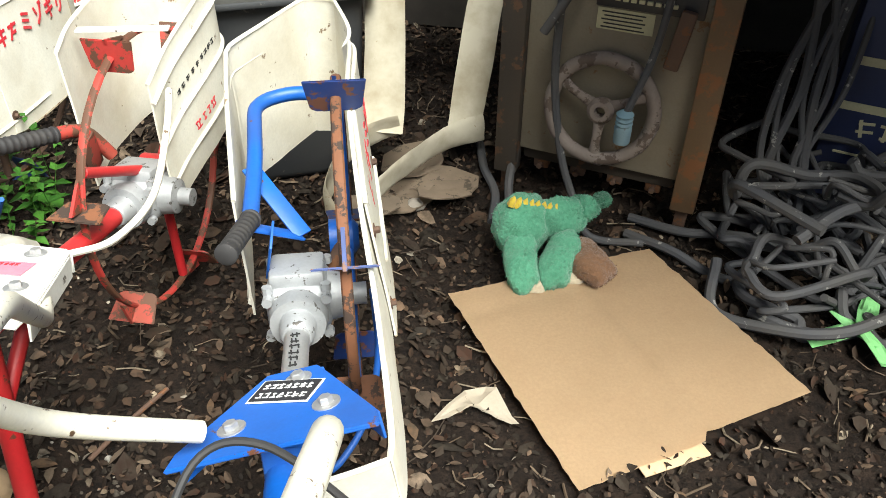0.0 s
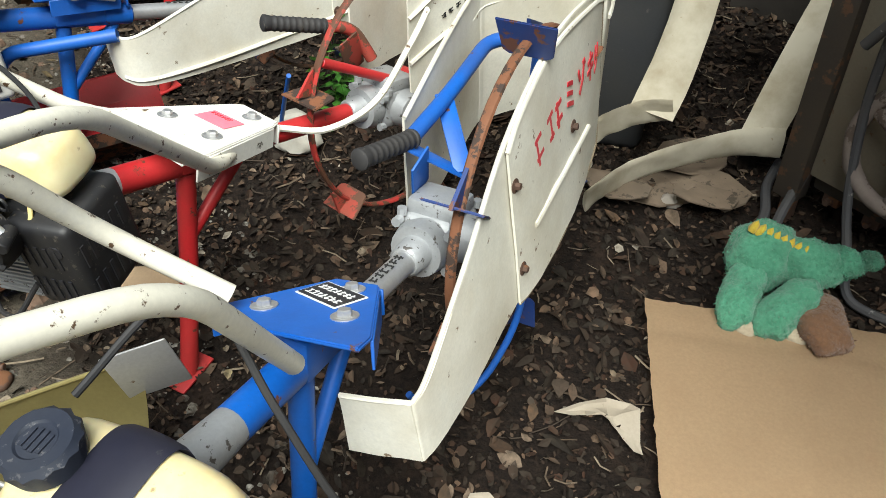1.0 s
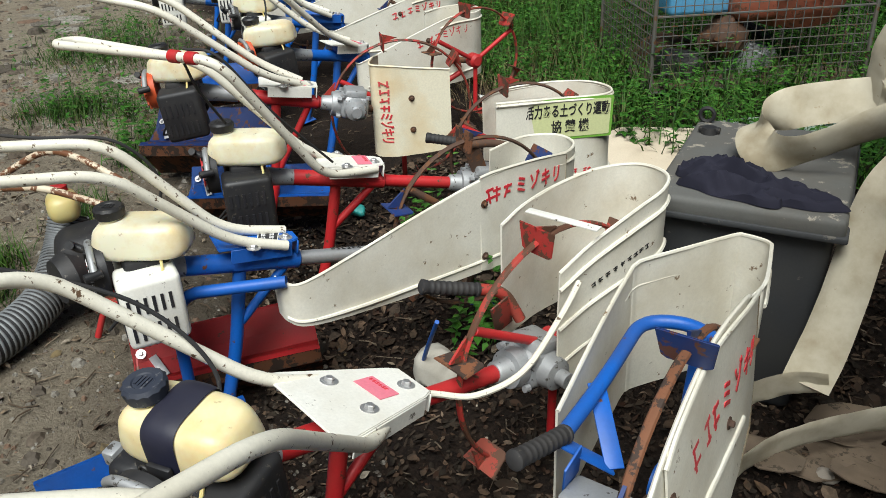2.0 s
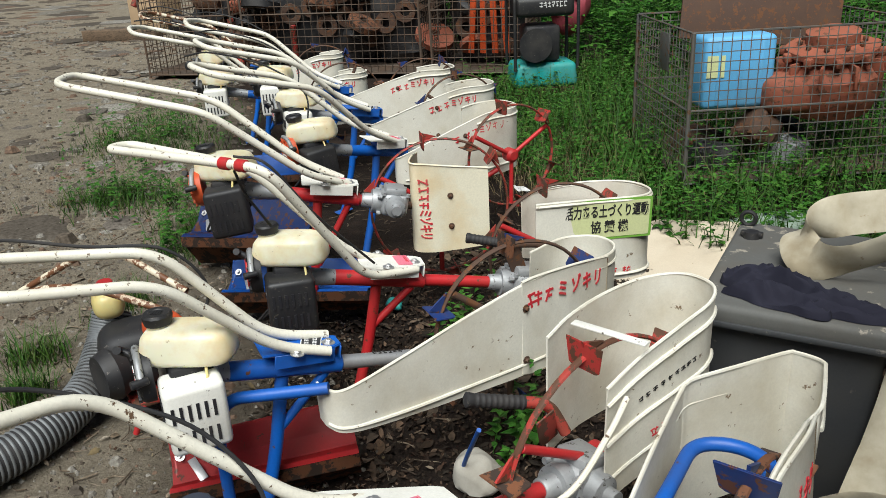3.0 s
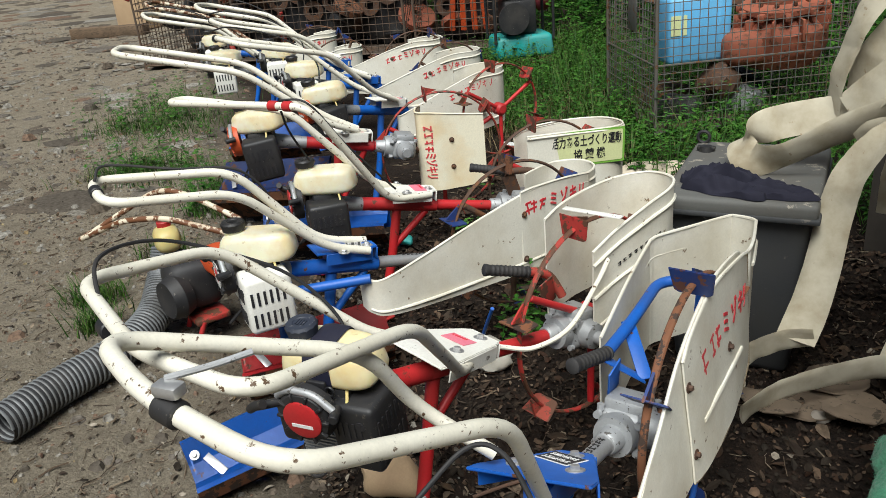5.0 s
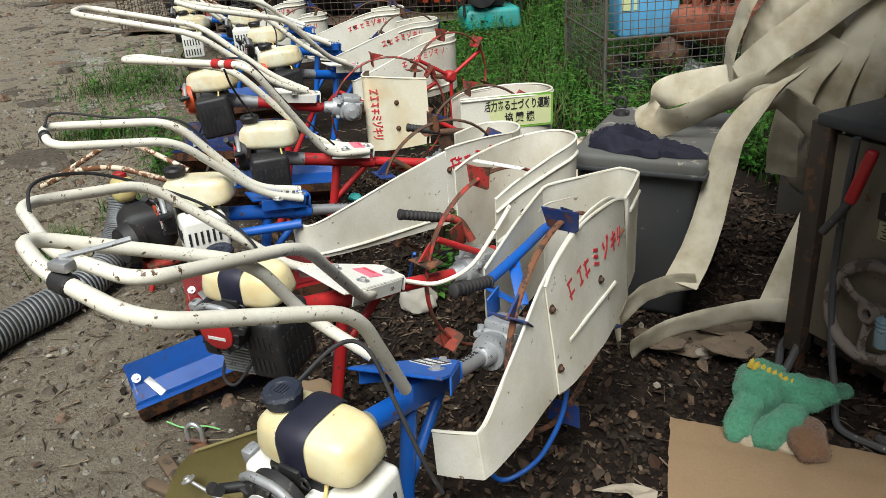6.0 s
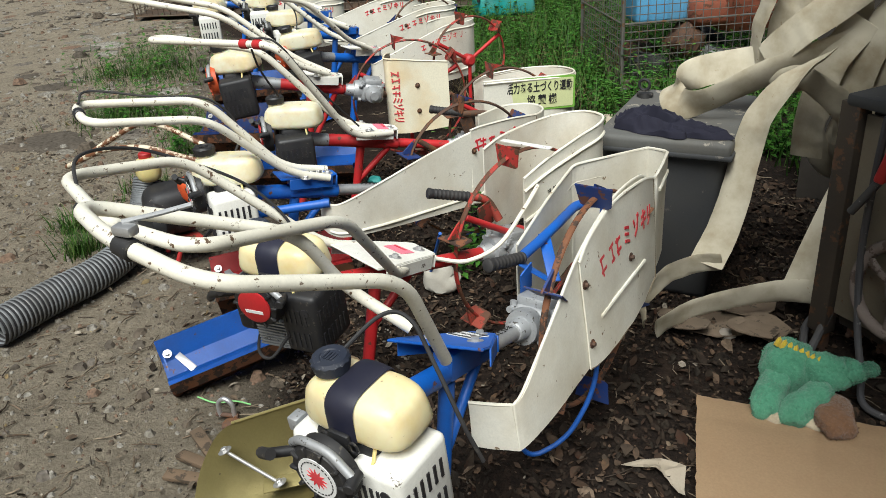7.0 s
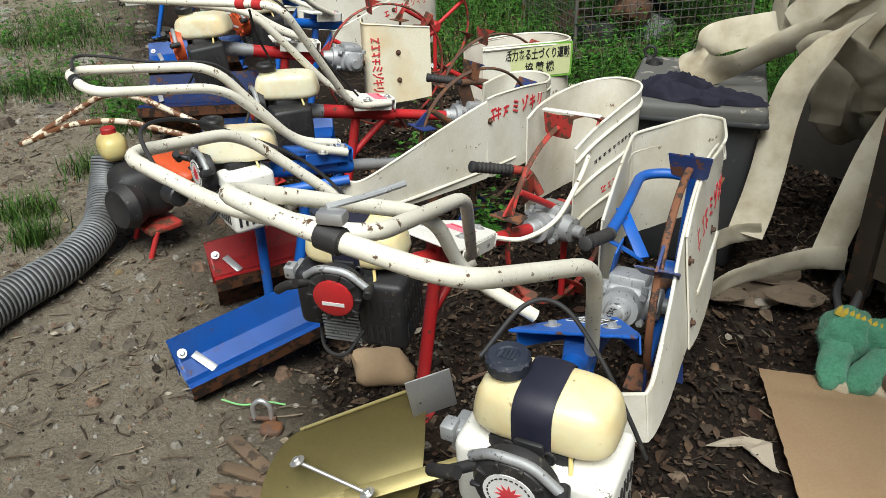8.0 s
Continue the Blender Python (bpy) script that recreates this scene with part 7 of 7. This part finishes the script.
def broad_leaf(lo, hi):
    """A curled dead leaf: a pointed blade of two rows of facets, cupped along its midrib."""
    def f(rnd, x, y):
        s = rnd.uniform(lo, hi)
        w = s * rnd.uniform(0.35, 0.65)
        m = pose(0, 0, rnd.uniform(0.004, 0.020), rnd.gauss(0, 16), rnd.gauss(0, 16), rnd.uniform(0, 360))
        cup, arch = rnd.uniform(-0.2, 0.6) * w, rnd.uniform(-0.3, 0.5) * s
        pts = []
        for t, k in ((-1, 0.06), (-0.45, 0.8), (0.1, 1.0), (0.6, 0.65), (1, 0.05)):
            z = arch * (0.4 - t * t) * 0.6
            j, i = rnd.uniform(0.75, 1.15), rnd.uniform(0.75, 1.15)
            pts += [m @ Vector((s * t, -w * k * j, z + cup * k)), m @ Vector((s * t, 0, z)), m @ Vector((s * t, w * k * i, z + cup * k))]
        fs = [q for r in range(4) for q in ((3 * r, 3 * r + 3, 3 * r + 4, 3 * r + 1), (3 * r + 1, 3 * r + 4, 3 * r + 5, 3 * r + 2))]
        return pts, fs
    return f


def pebble_shape(rnd, x, y):
    s = rnd.choice((0.002, 0.002, 0.003, 0.003, 0.004, 0.005, 0.008)) * rnd.uniform(0.7, 1.5) * (2.6 if rnd.random() < 0.05 else 1)
    h = s * rnd.uniform(0.4, 0.8)
    a0 = rnd.uniform(0, 6.3)
    ring = [(s * rnd.uniform(0.75, 1.2) * math.cos(a0 + 1.047 * k), s * rnd.uniform(0.7, 1.1) * math.sin(a0 + 1.047 * k), 0.0) for k in range(6)]
    up = [(p[0] * 0.6, p[1] * 0.6, h * rnd.uniform(0.8, 1.2)) for p in ring]
    return [Vector(p) for p in ring + up], [(6, 7, 8, 9, 10, 11)] + [(k, (k + 1) % 6, 6 + (k + 1) % 6, 6 + k) for k in range(6)]


def twig_shape(rnd, x, y):
    ln, r = rnd.uniform(0.015, 0.09), rnd.uniform(0.0008, 0.003)
    m = pose(0, 0, rnd.uniform(0.003, 0.014), rnd.uniform(-8, 8), rnd.uniform(-12, 12), rnd.uniform(0, 360))
    k = rnd.uniform(-0.2, 0.2) * ln
    pts = []
    for t, off in ((-0.5, 0), (0, k), (0.5, 0)):
        for a in range(4):
            pts.append(m @ Vector((ln * t, off + r * math.cos(a * 1.571), r * math.sin(a * 1.571))))
    fs = [(4 * s + a, 4 * s + (a + 1) % 4, 4 * s + 4 + (a + 1) % 4, 4 * s + 4 + a) for s in range(2) for a in range(4)]
    return pts, fs


def side_of(x, y):
    """Over zero on the path, under zero among the machines."""
    return -0.45 * x - 0.75 * y + 0.42


def in_litter(rnd):
    x, y = rnd.uniform(-2.2, 1.5), rnd.uniform(0.2, 3.4)
    s = side_of(x, y) + 0.25 * noise.noise(Vector((x * 1.5, y * 1.5, 0)))
    if abs((x - 0.49) * 0.92 + (y - 1.48) * 0.38) < 0.275 and abs((y - 1.48) * 0.90 - (x - 0.49) * 0.46) < 0.255:
        return None
    return (x, y) if s < 0.05 or rnd.random() < 0.02 else None


def on_path(rnd):
    x, y = rnd.uniform(-5.5, 0.6), rnd.uniform(-0.3, 3.0)
    return (x, y) if side_of(x, y) > -0.25 else None


def anywhere(rnd):
    return rnd.uniform(-4.0, 1.4), rnd.uniform(-0.2, 3.6)


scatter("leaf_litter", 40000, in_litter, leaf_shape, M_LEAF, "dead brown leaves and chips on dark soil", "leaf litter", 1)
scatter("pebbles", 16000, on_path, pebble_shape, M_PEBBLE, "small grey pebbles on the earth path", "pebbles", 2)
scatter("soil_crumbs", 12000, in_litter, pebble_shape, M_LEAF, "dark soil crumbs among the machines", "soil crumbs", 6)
scatter("twigs", 3000, anywhere, twig_shape, M_TWIG, "thin broken twigs on the ground", "twigs", 3)
def open_litter(rnd):
    q = in_litter(rnd)
    return q if q is None or q[0] < 0.1 or rnd.random() < 0.35 else None


scatter("fallen_leaves", 8000, open_litter, broad_leaf(0.006, 0.015), M_BROWNLEAF, "curled brown leaf pieces on dark soil", "fallen leaves", 9)
scatter("large_leaves", 1000, open_litter, broad_leaf(0.016, 0.036), M_BROWNLEAF, "large curled dead leaves on dark soil", "fallen leaves", 10)
scatter("path_gravel", 7000, on_path, lambda rnd, x, y: (lambda q: ([p * 1.4 for p in q[0]], q[1]))(pebble_shape(rnd, x, y)), M_PEBBLE, "loose gravel and clods on the earth path", "gravel", 11)
scatter("path_leaves", 1500, on_path, broad_leaf(0.006, 0.018), M_DRYLEAF, "pale dry leaf pieces on the path", "fallen leaves", 12)
scatter("dry_leaves", 1500, in_litter, leaf_shape, M_DRYLEAF, "pale curled dry leaves on dark soil", "dry leaves", 8)
scatter("path_chips", 1100, on_path, leaf_shape, M_STRAW, "pale straw and bark chips on the path", "chips", 4)


def blade_shape(lo, hi, width):
    def f(rnd, x, y):
        ln, w = rnd.uniform(lo, hi), width * rnd.uniform(0.6, 1.3)
        m = pose(0, 0, 0, 0, 0, rnd.uniform(0, 360))
        lean, curl = rnd.uniform(0.05, 0.5), rnd.uniform(0.1, 0.7)
        pts = []
        for t in (0, 0.4, 0.75, 1.0):
            yy = ln * (lean * t + curl * t * t)
            zz = ln * (t - 0.35 * curl * t * t)
            ww = w * (1 - t ** 1.5) + 0.0003
            pts += [m @ Vector((-ww, yy, zz)), m @ Vector((ww, yy, zz))]
        return pts, [(0, 1, 3, 2), (2, 3, 5, 4), (4, 5, 7, 6)]
    return f


def weed_shape(rnd, x, y):
    """A stem with pairs of broad leaves."""
    pts, fs = [], []
    h = rnd.uniform(0.08, 0.34)
    lean = Vector((rnd.uniform(-0.35, 0.35), rnd.uniform(-0.35, 0.35), 1))
    for t in np.linspace(0.25, 1.0, 6):
        q = lean * h * t
        for k in range(2):
            a = rnd.uniform(0, 6.3)
            s = rnd.uniform(0.018, 0.042) * (1.15 - 0.5 * t)
            d = Vector((math.cos(a), math.sin(a), rnd.uniform(-0.2, 0.5))).normalized()
            e = d.cross(Vector((0, 0, 1))).normalized() * s * 0.42
            n0 = len(pts)
            dip = Vector((0, 0, -0.25 * s))
            pts += [q, q + d * s * 0.5 + e, q + d * s * 1.4 + dip, q + d * s * 0.5 - e]
            fs += [(n0, n0 + 1, n0 + 2), (n0, n0 + 2, n0 + 3)]
    n0 = len(pts)
    pts += [Vector((-0.0015, 0, 0)), Vector((0.0015, 0, 0)), lean * h]
    fs.append((n0, n0 + 1, n0 + 2))
    return pts, fs


def big_weed(rnd, x, y):
    pts, fs = weed_shape(rnd, x, y)
    k = rnd.uniform(2.0, 3.6)
    return [p * k for p in pts], fs


def patch(centres):
    """Places near the given (x, y, spread) spots."""
    def f(rnd):
        x, y, s = rnd.choice(centres)
        return x + rnd.gauss(0, s), y + rnd.gauss(0, s)
    return f


PATH_TUFTS = [(-4.35, 2.15, 0.14)] * 3 + [(-4.0, 2.3, 0.12), (-3.5, 2.25, 0.12), (-3.2, 2.05, 0.09)] + [(-5.6, 2.9, 0.25)] * 3 + [(-5.2, 3.0, 0.3)] * 2 + [(-6.2, 3.4, 0.3)] * 2 + [(-2.66, 1.12, 0.06), (-2.40, 1.0, 0.045), (-2.85, 1.55, 0.07)]
scatter("path_grass", 4200, patch(PATH_TUFTS), blade_shape(0.04, 0.13, 0.0022), M_GRASS, "short green grass tufts along the path", "grass", 31)
scatter("path_weeds", 150, patch(PATH_TUFTS[:-3]), weed_shape, M_WEED, "small broad-leaved weeds along the path", "weeds", 32)
scatter("small_weeds", 26, patch([(-0.96, 1.93, 0.05), (-1.5, 2.3, 0.1)]), weed_shape, M_WEED, "small green weeds among the machines", "weeds", 33)


def verge(rnd):
    x, y = rnd.uniform(-4.6, 1.0), rnd.uniform(3.1, 7.2)
    edge = 3.55 + 0.25 * noise.noise(Vector((x * 2, 0, 0))) + max(0, -x - 1.9) * 0.42
    if y < edge or (x > -0.9 and y < 3.4):
        return None
    return x, y


def back_field(rnd):
    x, y = rnd.uniform(-14, 3.0), rnd.uniform(5.2, 12)
    return (x, y) if y > 6.9 - max(0, x + 3.2) * 0.35 + max(0, -x - 5) * 0.25 else None


scatter("verge_grass", 12000, verge, blade_shape(0.08, 0.34, 0.0038), M_GRASS, "long green grass around the wire cage", "grass", 34)
scatter("verge_weeds", 4200, verge, weed_shape, M_WEED, "broad-leaved weeds in the grass verge", "weeds", 35)
scatter("dry_grass", 1500, patch([(-2.5, 3.9, 0.22), (-2.9, 4.3, 0.3), (-2.1, 3.85, 0.2), (-2.6, 4.6, 0.25)]), blade_shape(0.05, 0.2, 0.002), M_STRAW, "flattened straw-coloured dry grass", "dry grass", 36)
scatter("back_weeds", 5200, back_field, big_weed, M_WEED, "tall green weeds behind the cages", "weeds", 37)


def far_path(rnd):
    x, y = rnd.uniform(-17, -3.8), rnd.uniform(0.6, 6.5)
    return (x, y) if side_of(x, y) > 0.0 else None


def slab_shape(rnd, x, y):
    pts, fs = pebble_shape(rnd, x, y)
    k = rnd.uniform(5, 16)
    return [Vector((p.x * k, p.y * k, p.z * 1.3)) for p in pts], fs


scatter("path_stones", 3200, far_path, slab_shape, M_PEBBLE, "flat pale stones set in the far path", "stones", 41)
scatter("far_pebbles", 9000, far_path, lambda rnd, x, y: (lambda q: ([p * 2.6 for p in q[0]], q[1]))(pebble_shape(rnd, x, y)), M_PEBBLE, "grey pebbles along the far path", "pebbles", 42)


def distant_path(rnd):
    x, y = rnd.uniform(-60, -15), rnd.uniform(1.0, 16)
    return (x, y) if side_of(x, y) > 0.0 else None


scatter("distant_stones", 3500, distant_path, lambda rnd, x, y: (lambda q: ([Vector((p.x * 4, p.y * 4, p.z * 2)) for p in q[0]], q[1]))(slab_shape(rnd, x, y)), M_PEBBLE, "broken pale paving far along the path", "stones", 43)
